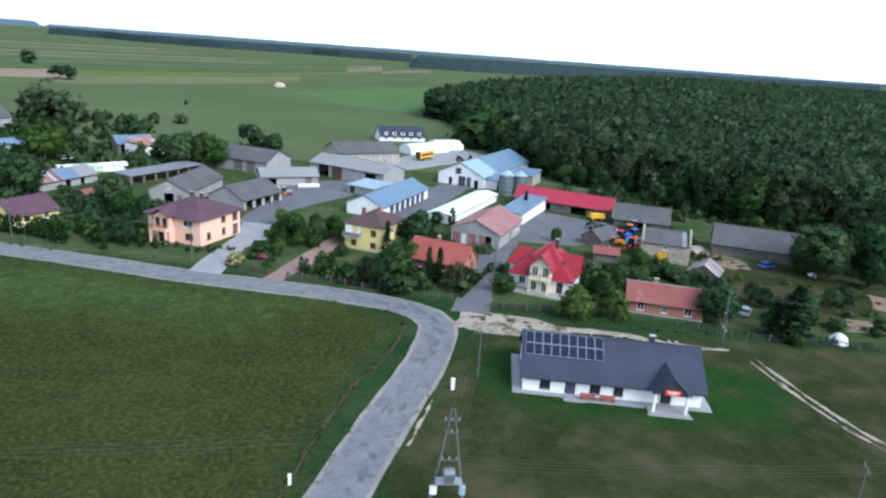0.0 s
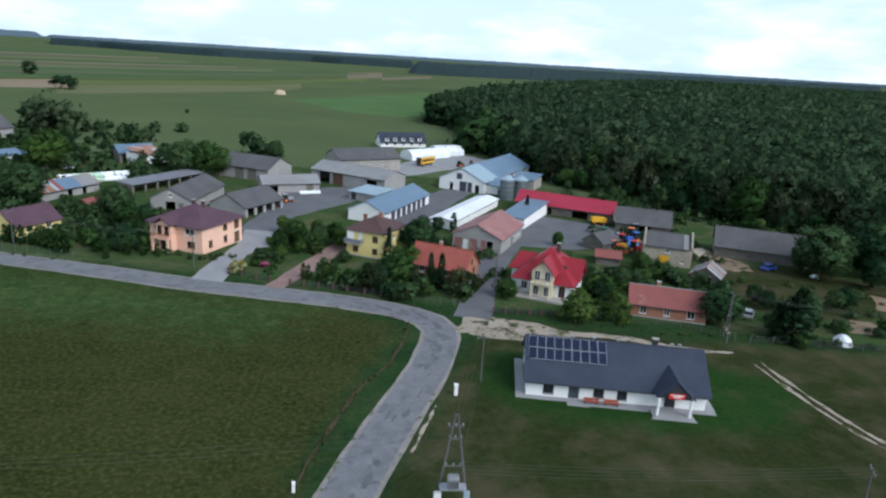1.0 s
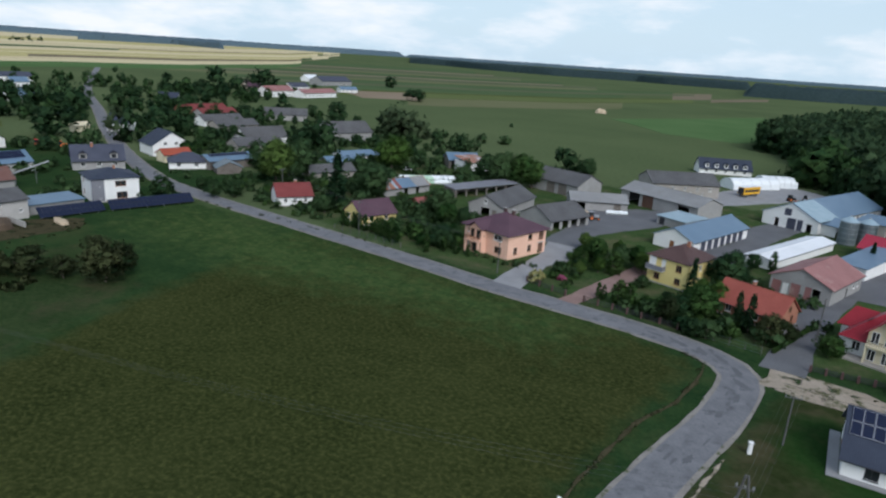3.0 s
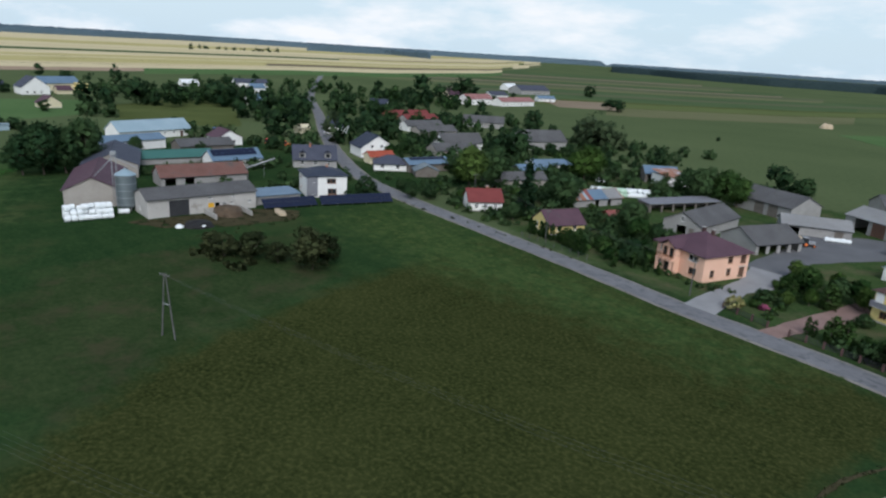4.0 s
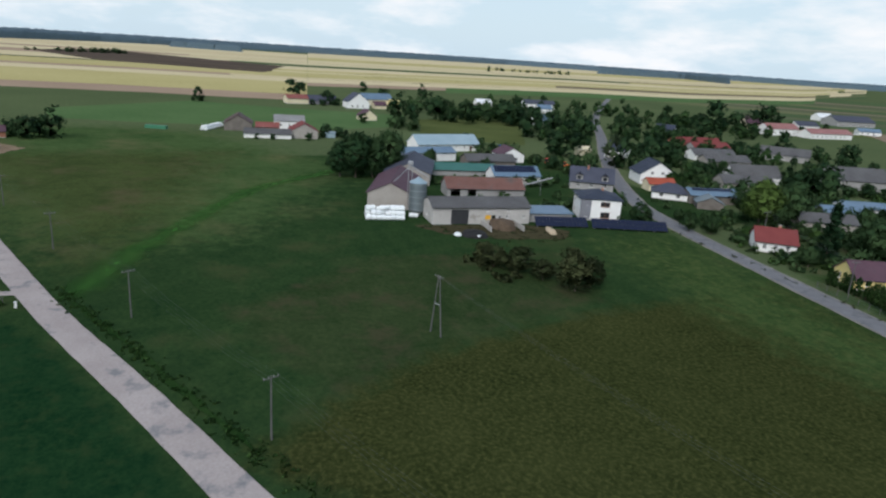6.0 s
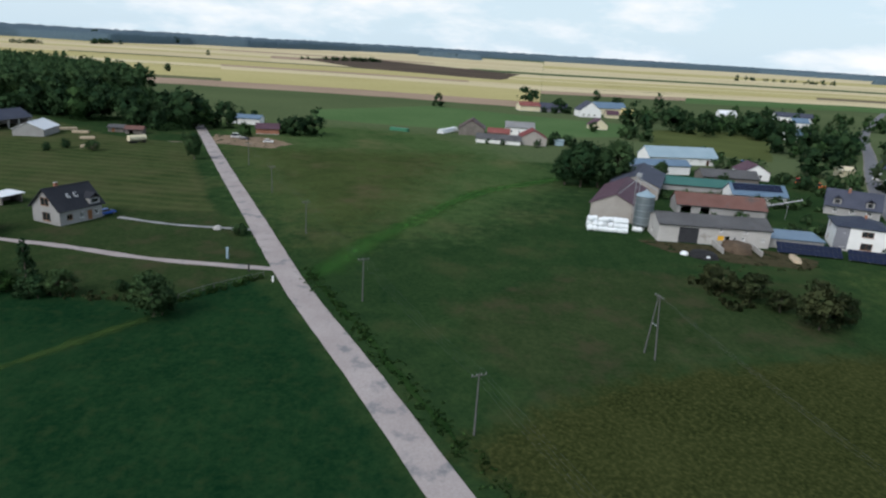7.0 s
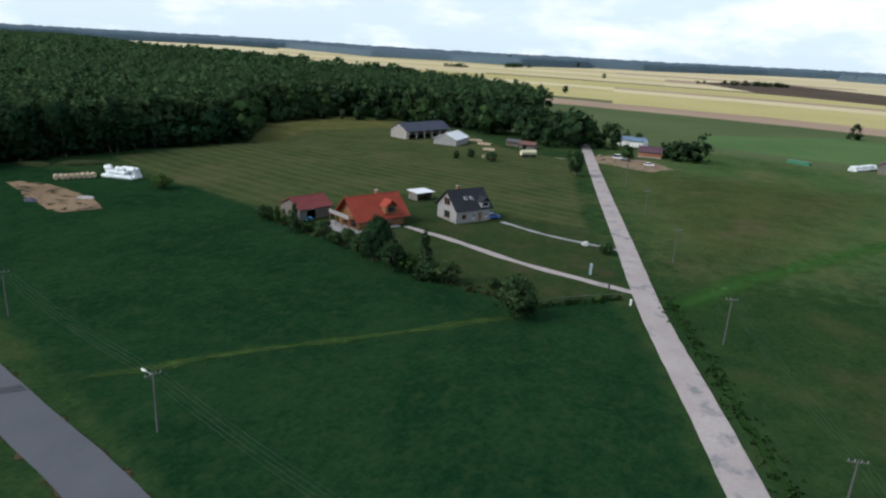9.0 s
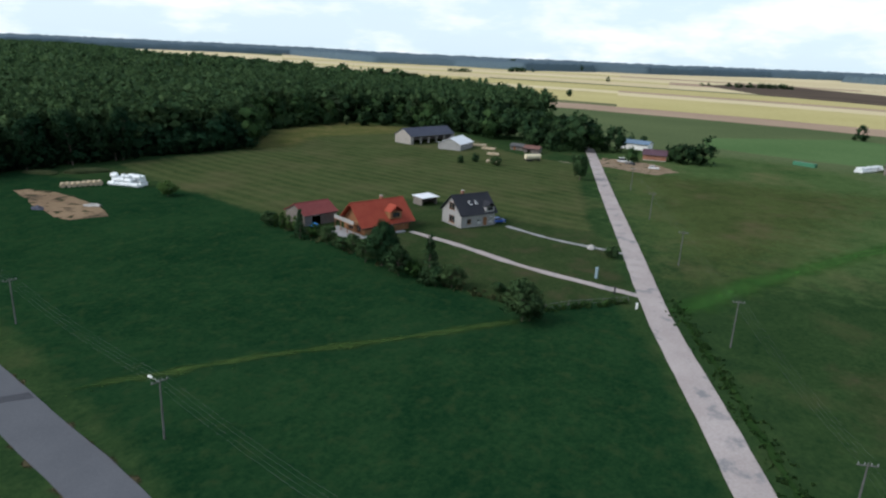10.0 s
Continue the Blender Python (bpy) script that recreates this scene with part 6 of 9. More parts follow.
building("dormer_house", -194.0, 140.5, 58, 15.0, 10.0, 3.0, 7.2, "L", "grey_plaster", "slate_tile", "grey house with a slate-blue roof and dormers", "house", chimneys=[(-1.5, -0.6)], openings={"F": [(W, 3, 1.0, 1.3, 1.3), (W, 7.5, 1.0, 1.3, 1.3), (W, 12, 1.0, 1.3, 1.3)]})
building("flat_annex", -154.0, 97.5, 80, 13.0, 8.0, 2.4, 2.7, "L", "grey_plaster", "blue_sheet", "low annex with a flat grey-blue metal roof", "shed", kind="mono", plinth=None)
building("gable_house", -202.6, 175.0, 70, 14.0, 13.0, 4.2, 8.6, "D", "white_plaster", "navy_tile", "white gabled house with a dark blue roof", "house", openings={"F": [(W, 4.5, 3.9, 1.2, 1.2), (W, 8.5, 3.9, 1.2, 1.2), (W, 3, 1.0, 1.3, 1.3), (W, 10, 1.0, 1.3, 1.3)]})
building("red_annex", -188.0, 166.0, 75, 10.0, 6.0, 2.8, 4.4, "L", "cream_plaster", "orange_tile", "low annex with an orange-red roof", "shed", plinth=None)
building("slate_bungalow", -175.5, 160.5, 50, 12.0, 9.0, 2.6, 5.0, "L", "white_plaster", "slate_tile", "white bungalow with a slate-grey hipped roof", "house", kind="hip", openings={"F": [(W, 3, 0.9, 1.3, 1.3), (W, 8.5, 0.9, 1.3, 1.3)]})
building("blue_barn", -168.0, 170.5, 75, 17.0, 8.0, 3.0, 4.6, "L", "old_wood", "blue_sheet", "barn with a pale blue roof bearing solar panels", "barn", plinth=None)
building("tin_shed", -160.0, 163.0, 55, 8.0, 7.0, 2.2, 4.0, "D", "old_wood", "zinc", "small shed with a shiny tin roof", "shed", plinth=None)
building("red_roof_cottage", -116.0, 142.0, 52, 9.6, 8.2, 2.9, 5.6, "L", "white_plaster", "dull_red", "white cottage with a brick-red roof and green shutters", "house", chimneys=[(1.0, 0.4)], openings={"F": [("win", 2.2, 0.9, 0.9, 1.3), ("win", 4.8, 0.9, 0.9, 1.3), ("win", 7.6, 0.9, 0.9, 1.3)], "L": [(W, 2.4, 0.9, 0.9, 1.3), (W, 5.4, 0.9, 0.9, 1.3)]})
building("yellow_cottage", -89.0, 140.0, 66, 10.5, 8.0, 2.6, 5.4, "L", "yellow_plaster", "plum_tile", "small yellow cottage with a dark purple roof", "house", openings={"F": [(W, 3, 0.9, 1.2, 1.3), (W, 7.6, 0.9, 1.2, 1.3)], "L": [(W, 2.4, 0.9, 1.1, 1.3), (W, 5.6, 0.9, 1.1, 1.3)]})
building("rust_barn", -101.5, 176.0, 70, 18.5, 7.5, 2.4, 4.4, "L", "grey_plaster", "rusty_sheet", "old block barn with a patchwork of rusty and blue roof sheets", "barn", openings={"F": [("hole", 9.0, 0.0, 1.6, 2.1), ("hole", 13.6, 0.0, 1.4, 2.1)]}, plinth=None)
building("garden_shed", -86.0, 163.0, 68, 6.0, 4.0, 1.9, 2.8, "L", "brown_wood", "brick_red_sheet", "small red-roofed garden shed", "shed", plinth=None)
building("stone_shed", -130.3, 178.1, 66, 17.0, 7.0, 3.0, 4.9, "L", "beige_plaster", "asbestos", "long shed of pale blocks with a grey roof", "barn", plinth=None)
building("blue_shed", -140.0, 198.0, 70, 13.0, 7.0, 2.6, 4.4, "L", "old_wood", "blue_sheet", "wooden shed with a blue-grey roof", "shed", plinth=None)
building("blue_shed", -145.0, 217.0, 66, 17.0, 8.0, 2.6, 4.0, "L", "white_plaster", "blue_sheet", "low building with a light blue roof", "shed", plinth=None)
building("grey_house", -198.0, 222.0, 72, 20.0, 9.0, 3.6, 7.4, "L", "white_plaster", "asbestos", "white house with a grey gabled roof", "house", plinth=None)
building("grey_shed", -184.0, 203.0, 72, 20.0, 9.0, 3.6, 6.0, "L", "beige_plaster", "asbestos", "beige shed with a grey ribbed roof", "barn", plinth=None)
building("big_grey_barn", -186.0, 266.0, 66, 24.0, 14.0, 4.0, 8.4, "L", "grey_plaster", "asbestos", "large barn with a broad grey roof", "barn", plinth=None)
building("tractor_shed", -108.5, 236.0, 40, 12.0, 9.0, 3.4, 5.6, "L", "old_wood", "blue_sheet", "open shed with a blue metal roof", "shed", openings={"F": row("hole", 2, 3.0, 5.5, 0.0, 4.2, 2.9)}, plinth=None)
building("white_store", -100.5, 229.0, 60, 9.5, 10.0, 4.2, 5.6, "L", "white_plaster", "rusty_sheet", "white-walled store with a rusty roof", "barn", kind="mono", plinth=None)
building("pole_shed", -81.5, 194.5, 66, 27.0, 5.5, 2.6, 3.0, "L", "old_wood", "slate_plaster", "long open pole shed with a thin grey metal roof", "shed", kind="mono", openings={"F": row("hole", 6, 2.6, 4.3, 0.0, 3.7, 2.3)}, plinth=None)

# ---- by the gravel road ----
building("orange_house", -128.5, -89.9, 160, 13.0, 8.8, 2.9, 7.0, "L", "brown_wood", "rust_tile", "timber house with a broad orange-red roof and balcony", "house", over=1.0, end=1.4, chimneys=[(2.0, 1.0)], openings={"F": [(W, 3, 0.6, 1.4, 1.8), (W, 7.5, 0.6, 1.4, 1.8), ("door", 11, 0.1, 1.2, 2.1)], "L": [("winbrown", 3, 0.3, 1.8, 2.1), ("winbrown", 6.4, 0.3, 1.8, 2.1)]})
building("grey_new_house", -148.0, -74.7, 153, 10.5, 8.6, 3.7, 7.6, "L", "grey_plaster", "black_tile", "unfinished grey house with a steep black roof", "house", over=0.6, end=0.6, chimneys=[(-1.6, 1.0)], openings={"F": [("winbrown", 2.4, 1.0, 1.4, 1.2), (W, 5.4, 1.0, 0.9, 1.2), ("door", 7.4, 0.1, 1.2, 2.2), (W, 9.2, 1.0, 0.9, 1.2)], "L": [("winbrown", 4.3, 0.6, 2.6, 1.9), ("winbrown", 4.3, 4.0, 2.6, 1.8)]})
building("red_roof_garage", -123.9, -106.5, 165, 9.5, 8.0, 2.9, 4.9, "L", "old_wood", "dull_red", "timber garage with a dark red roof", "garage", openings={"F": [("hole", 3.5, 0.0, 2.6, 2.3)]}, plinth=None)
building("carport", -159.5, -94.6, 160, 5.6, 4.2, 2.2, 2.4, "L", "old_wood", "white_sheet", "carport with a white sheet roof", "shed", kind="mono", skip="F", plinth=None)
building("open_barn", -276.6, -165.7, 165, 29.0, 11.0, 3.9, 7.0, "L", "beige_plaster", "slate_tile", "long open barn with a dark grey-blue roof", "barn", openings={"F": row("hole", 5, 4.0, 5.2, 0.0, 4.4, 3.4)}, plinth=None)
building("low_shed", -283.0, -112.0, 96, 7.0, 5.0, 2.0, 3.0, "L", "old_wood", "dull_brown", "low dark timber shed by the farmyard", "shed", openings={"F": [("hole", 2.4, 0.0, 1.6, 1.8)]}, plinth=None)
building("low_shed", -286.0, -120.5, 96, 6.0, 5.0, 2.0, 2.8, "L", "old_wood", "asbestos", "low dark timber shed with a grey roof", "shed", openings={"F": [("door", 2.0, 0.0, 1.2, 1.8)]}, plinth=None)
building("white_roof_barn", -268.0, -144.0, 96, 11.0, 15.0, 2.8, 5.2, "D", "grey_plaster", "white_sheet", "white block barn with a bright white roof", "barn", plinth=None)
building("purple_roof_house", -305.0, -62.0, 100, 10.0, 8.0, 2.6, 4.4, "L", "brick", "plum_tile", "small brick house with a purple roof", "house")
building("blue_roof_shed", -336.8, -79.1, 85, 16.0, 8.0, 3.0, 4.3, "L", "white_plaster", "blue_sheet", "shed with a pale blue roof among trees", "shed", plinth=None)
# ---- far farms ----
building("far_barn", -315.5, 45.0, 80, 21.0, 8.0, 2.2, 4.0, "L", "white_plaster", "asbestos", "low white barn with a grey roof on a far farm", "barn", plinth=None)
building("far_barn", -319.0, 62.0, 84, 12.5, 14.0, 3.6, 7.0, "D", "beige_plaster", "dull_red", "beige barn with a dull red gabled roof", "barn", plinth=None)
building("far_barn", -346.0, 35.0, 82, 13.0, 16.0, 3.6, 7.6, "D", "old_wood", "brown_tile", "dark timber barn with a brown roof", "barn", plinth=None)
building("far_barn", -338.0, 48.0, 82, 11.0, 8.0, 2.6, 4.4, "L", "brick", "brick_red_sheet", "low brick shed with a dull red roof", "barn", plinth=None)
building("far_barn", -352.0, 61.0, 84, 15.0, 10.0, 4.4, 6.8, "L", "white_plaster", "pale_asbestos", "pale barn with a light grey roof", "barn", openings={"F": row(W, 3, 3.0, 4.2, 1.6, 1.0, 1.2)}, plinth=None)
building("far_shed", -318.5, 75.0, 84, 4.5, 3.0, 2.4, 2.6, "L", "pale_blue_sheet", "pale_blue_sheet", "small pale metal shed beside the bushes", "shed", kind="mono", plinth=None)
building("far_barn", -512.0, 113.0, 92, 22.0, 10.0, 3.0, 6.4, "L", "slate_plaster", "slate_tile", "low dark barn behind the hamlet's hedge", "barn", plinth=None)
building("far_shed", -488.0, 152.0, 92, 9.0, 7.0, 2.8, 5.2, "L", "cream_plaster", "plum_tile", "small house with a plum roof in the hamlet", "house", plinth=None)
building("far_shed", -512.0, 171.5, 100, 6.0, 8.0, 4.6, 5.4, "L", "yellow_plaster", "yellow_plaster", "bright yellow annex at the end of the long building", "shed", kind="mono", plinth=None)
building("far_house", -487.8, 133.9, 92, 16.0, 15.0, 5.0, 11.0, "D", "white_plaster", "slate_tile", "large white house with a steep gabled roof", "house", openings={"F": row(W, 3, 3, 4, 1.0, 1.2, 1.4)})
building("far_house", -520.0, 158.0, 100, 26.0, 14.0, 5.0, 9.0, "L", "cream_plaster", "blue_sheet", "long cream building with a blue roof", "house", openings={"F": row(W, 5, 3, 5, 1.2, 1.4, 1.6)})
building("far_house", -510.8, 93.6, 95, 16.0, 12.0, 4.0, 6.5, "L", "cream_plaster", "brick_red_sheet", "far cream house with a red roof", "house")



# ---- the red-roofed villa ----
def villa():
    h = House(23.0, 121.0, -22, 10.4, 11.0, 3.7, 8.3, "D", "white villa with a bright red many-gabled tiled roof", "house", "villa")
    h.kind = "hip"
    h.walls("white_plaster", {"F": [("win", 1.7, 0.9, 1.2, 1.6), ("winbrown", 8.9, 0.3, 1.2, 2.2)], "R": [("win", 3, 0.9, 1.3, 1.5), ("win", 8, 0.9, 1.3, 1.5)], "L": [("win", 3, 0.9, 1.3, 1.5)]})
    h.roof("red_tile", "hip", over=0.9, chimneys=[(1.2, 0.4)], chimney_mat="brown_tile")

    def wing(x0, x1, y0, y1, eave, ridge, deep, name, wall):
        """A gabled bay standing proud of the front, with its own roof running back into the main one."""
        bm = boxes((x0, x1, y0, y1, 0.0, eave))
        m = (x0 + x1) / 2
        a = [bm.verts.new(p) for p in ((x0, y0, eave + 0.002), (x1, y0, eave + 0.002), (m, y0, ridge))]
        b = [bm.verts.new(p) for p in ((x0, y1, eave + 0.002), (x1, y1, eave + 0.002), (m, y1, ridge))]
        bm.faces.new(a), bm.faces.new(b[::-1])
        for i in range(3):
            bm.faces.new((a[i], b[i], b[(i + 1) % 3], a[(i + 1) % 3]))
        part(name, bm, wall, h.ob)
        s = (ridge - eave) / ((x1 - x0) / 2)
        o = 0.6
        bm = bmesh.new()
        slab(bm, [(x0 - o, y0 - 0.7, eave - s * o), (m, y0 - 0.7, ridge), (m, deep, ridge), (x0 - o, deep, eave - s * o)], 0.14)
        slab(bm, [(m, y0 - 0.7, ridge), (x1 + o, y0 - 0.7, eave - s * o), (x1 + o, deep, eave - s * o), (m, deep, ridge)], 0.14)
        for v in bm.verts:
            v.co.z += 0.16
        part("bay_roof", bm, "red_tile", h.ob)

    wing(-1.9, 2.1, -6.7, -5.52, 5.2, 7.4, -1.2, "front_bay", "cream_plaster")
    for u, z in ((-0.85, 3.4), (1.05, 3.4), (-0.9, 0.5), (1.1, 0.5)):
        win = part("window", boxes((u - 0.55, u - 0.46, -6.80, -6.71, z, z + 1.9), (u + 0.46, u + 0.55, -6.80, -6.71, z, z + 1.9), (u - 0.46, u + 0.46, -6.80, -6.71, z, z + 0.09), (u - 0.46, u + 0.46, -6.80, -6.71, z + 1.81, z + 1.9), (u - 0.04, u + 0.04, -6.80, -6.71, z + 0.09, z + 1.81)), "white_paint", h.ob)
        part("pane", boxes((u - 0.46, u - 0.04, -6.76, -6.73, z + 0.09, z + 1.81), (u + 0.04, u + 0.46, -6.76, -6.73, z + 0.09, z + 1.81)), "shade_glass", win)
    balcony = part("balcony", boxes((-1.8, 2.0, -8.0, -6.72, 2.95, 3.15)), "cream_plaster", h.ob)
    for i in range(13):
        x = -1.75 + i * 0.308
        part("baluster", boxes((x - 0.025, x + 0.025, -7.97, -7.92, 3.15, 4.05)), "dark_metal", balcony)
    part("rail", boxes((-1.8, 2.0, -8.0, -7.9, 4.05, 4.12)), "dark_metal", balcony)
    for x in (-1.6, 1.8):
        part("pillar", tubes(((x, -7.85, 0.3), (x, -7.85, 2.95), 0.14), sides=10), "cream_plaster", balcony)
    part("terrace", boxes((-4.2, 4.6, -8.4, -5.52, 0.0, 0.3)), "beige_plaster", h.ob, "low beige terrace wall")
    # side gable
    bm = bmesh.new()
    s = 3.2 / 2.6
    slab(bm, [(6.6, -3.1, 3.1), (6.6, 0.0, 6.6), (0.5, 0.0, 6.6), (0.5, -3.1, 3.1)], 0.14)
    slab(bm, [(6.6, 0.0, 6.6), (6.6, 3.1, 3.1), (0.5, 3.1, 3.1), (0.5, 0.0, 6.6)], 0.14)
    for v in bm.verts:
        v.co.z += 0.12
    part("bay_roof", bm, "red_tile", h.ob)
    bm = bmesh.new()
    a = [bm.verts.new(p) for p in ((5.9, -2.5, 3.7), (5.9, 2.5, 3.7), (5.9, 0, 6.4))]
    b = [bm.verts.new(p) for p in ((5.22, -2.5, 3.7), (5.22, 2.5, 3.7), (5.22, 0, 6.4))]
    bm.faces.new(a), bm.faces.new(b[::-1])
    for i in range(3):
        bm.faces.new((a[i], b[i], b[(i + 1) % 3], a[(i + 1) % 3]))
    box(bm, 5.22, 5.9, -2.5, 2.5, 0.0, 3.69)
    part("side_bay", bm, "white_plaster", h.ob)
    # rear-left wing
    part("rear_wing", boxes((-7.6, -5.22, 0.2, 5.3, 0.0, 3.0)), "white_plaster", h.ob)
    bm = bmesh.new()
    slab(bm, [(-8.2, -0.5, 2.8), (-4.6, -0.5, 2.8), (-3.2, 2.8, 5.6), (-6.8, 2.8, 5.6)], 0.14)
    slab(bm, [(-4.6, 6.0, 2.8), (-8.2, 6.0, 2.8), (-6.8, 2.8, 5.6), (-3.2, 2.8, 5.6)], 0.14)
    slab(bm, [(-8.2, 6.0, 2.8), (-8.2, -0.5, 2.8), (-6.8, 2.8, 5.6)], 0.14)
    for v in bm.verts:
        v.co.z += 0.2
    part("bay_roof", bm, "red_tile", h.ob)
    for x, y in ((-2.9, -3.2), (3.4, -2.6)):
        z = 8.3 - abs(x) * (8.3 - 3.7) / 5.2
        w = part("skylight", bevelled((0.9, 1.1, 0.1), width=0.02), "dark_metal", h.ob)
        w.matrix_basis = pose(x, y, z + 0.22, 0, math.copysign(41.5, x), 0)


villa()


# ---- extra parts of houses ----
def pink_balcony():
    ho = bpy.data.objects["pink_house"]
    bay = part("entrance_bay", boxes((-3.6, 0.2, -8.1, -6.52, 0.0, 5.6)), "pink_plaster", ho)
    bm = bmesh.new()
    slab(bm, [(-4.2, -8.9, 5.5), (-1.7, -8.9, 7.0), (-1.7, -3.0, 7.0), (-4.2, -5.4, 5.5)], 0.14)
    slab(bm, [(-1.7, -8.9, 7.0), (0.8, -8.9, 5.5), (0.8, -5.4, 5.5), (-1.7, -3.0, 7.0)], 0.14)
    for v in bm.verts:
        v.co.z += 0.25
    part("bay_roof", bm, "plum_tile", ho)
    bm = bmesh.new()
    v = [bm.verts.new(p) for p in ((-3.6, -8.1, 5.6), (0.2, -8.1, 5.6), (-1.7, -8.1, 6.9), (-3.6, -7.8, 5.6), (0.2, -7.8, 5.6), (-1.7, -7.8, 6.9))]
    for f in ((0, 1, 2), (5, 4, 3), (0, 3, 4, 1), (1, 4, 5, 2), (2, 5, 3, 0)):
        bm.faces.new([v[i] for i in f])
    part("bay_gable", bm, "pink_plaster", ho)
    deck = part("balcony", boxes((-3.8, 0.6, -9.6, -8.12, 2.85, 3.05)), "pink_plaster", ho)
    for i in range(16):
        x = -3.7 + i * 0.28
        part("baluster", boxes((x - 0.03, x + 0.03, -9.55, -9.48, 3.05, 3.95)), "brown_wood", deck)
    part("rail", boxes((-3.8, 0.6, -9.6, -9.44, 3.95, 4.05)), "brown_wood", deck)
    for x in (-3.5, 0.3):
        part("pillar", boxes((x - 0.18, x + 0.18, -9.5, -9.14, 0.0, 2.85)), "pink_plaster", deck)
    for x, z, w, hh in ((-2.6, 3.3, 1.1, 2.1), (-0.8, 3.3, 1.1, 2.1), (-1.7, 0.2, 1.5, 2.3)):
        win = part("window", boxes((x - w / 2, x - w / 2 + 0.09, -8.19, -8.11, z, z + hh), (x + w / 2 - 0.09, x + w / 2, -8.19, -8.11, z, z + hh), (x - w / 2 + 0.09, x + w / 2 - 0.09, -8.19, -8.11, z + hh - 0.09, z + hh), (x - w / 2 + 0.09, x + w / 2 - 0.09, -8.19, -8.11, z, z + 0.09)), "brown_wood", ho)
        part("pane", boxes((x - w / 2 + 0.09, x + w / 2 - 0.09, -8.16, -8.13, z + 0.09, z + hh - 0.09)), "shade_glass", win)


pink_balcony()


def yellow_balcony():
    ho = bpy.data.objects["yellow_house"]
    deck = part("balcony", boxes((-4.2, -0.4, -6.5, -5.12, 2.9, 3.08)), "concrete", ho)
    part("balcony_front", boxes((-4.2, -0.4, -6.5, -6.42, 3.09, 4.0), (-4.2, -4.12, -6.41, -5.13, 3.09, 4.0), (-0.48, -0.4, -6.41, -5.13, 3.09, 4.0)), "slate_plaster", deck)
    part("balcony_screen", boxes((-4.1, -2.6, -5.3, -5.2, 3.09, 5.4)), "white_paint", deck)


yellow_balcony()


def stone_gables():
    ho = bpy.data.objects["stone_barn"]
    for x in (-5.25, 4.85):
        bm = bmesh.new()
        v = [bm.verts.new((x + dx, y, z)) for dx in (0, 0.4) for y, z in ((-3.9, 4.25), (3.9, 4.25), (3.9, 4.6), (0.35, 7.4), (-0.35, 7.4), (-3.9, 4.6))]
        bm.faces.new(v[:6]), bm.faces.new(v[6:][::-1])
        for i in range(6):
            j = (i + 1) % 6
            bm.faces.new((v[i], v[i + 6], v[j + 6], v[j]))
        part("raised_gable", bm, "stone", ho)


stone_gables()


def dormers(name, xs, front, z, w, hh, wall, roof):
    """Small gabled dormers on a front slope."""
    ho = bpy.data.objects[name]
    for x in xs:
        d = part("dormer", boxes((x - w / 2, x + w / 2, front, front + 2.2, z, z + hh)), wall, ho)
        bm = bmesh.new()
        slab(bm, [(x - w / 2 - 0.25, front - 0.3, z + hh - 0.1), (x, front - 0.3, z + hh + w * 0.42), (x, front + 2.8, z + hh + w * 0.42), (x - w / 2 - 0.25, front + 2.4, z + hh - 0.1)], 0.1)
        slab(bm, [(x, front - 0.3, z + hh + w * 0.42), (x + w / 2 + 0.25, front - 0.3, z + hh - 0.1), (x + w / 2 + 0.25, front + 2.4, z + hh - 0.1), (x, front + 2.8, z + hh + w * 0.42)], 0.1)
        for v in bm.verts:
            v.co.z += 0.12
        part("dormer_roof", bm, roof, d)
        part("pane", boxes((x - w * 0.3, x + w * 0.3, front - 0.04, front - 0.01, z + 0.4, z + hh - 0.15)), "shade_glass", d)


dormers("dormer_house", (-4.4, 4.4), -4.6, 3.2, 2.2, 1.7, "grey_plaster", "slate_tile")
dormers("far_house", (-8, -4, 0, 4, 8), -4.3, 2.8, 1.6, 1.6, "white_plaster", "navy_tile")
dormers("orange_house", (2.2,), -5.0, 3.2, 3.4, 1.7, "brown_wood", "rust_tile")
dormers("grey_new_house", (3.4,), -4.6, 3.6, 2.6, 1.3, "grey_plaster", "black_tile")


def roof_windows(name, rows, pitch):
    ho = bpy.data.objects[name]
    for x, y, z in rows:
        w = part("skylight", bevelled((0.8, 1.2, 0.1), width=0.02), "white_paint", ho)
        w.matrix_basis = pose(x, y, z, pitch, 0, 0)
        part("pane", boxes((-0.32, 0.32, -0.52, 0.52, 0.052, 0.058)), "glass", w)


def roof_sheets(name, L, D, e, r, over, slope, rows):
    """Metal sheets of several colours nailed over one slope of a gabled roof: -1 the front, 1 the back; rows of x0, x1 and a material."""
    roof = next(o for o in bpy.data.objects[name].children if o.name.startswith("roof"))
    a = math.atan((r - e) / (D / 2))
    run = (D / 2 + over) / math.cos(a)
    for x0, x1, mat in rows:
        sheet = part("roof_sheet", boxes((x0, x1 - 0.04, -run / 2 + 0.02, run / 2 - 0.05, 0.0, 0.03)), mat, roof)
        sheet.matrix_basis = pose(0, slope * run / 2 * math.cos(a), r - run / 2 * math.sin(a) + 0.11, -slope * math.degrees(a), 0, 0)


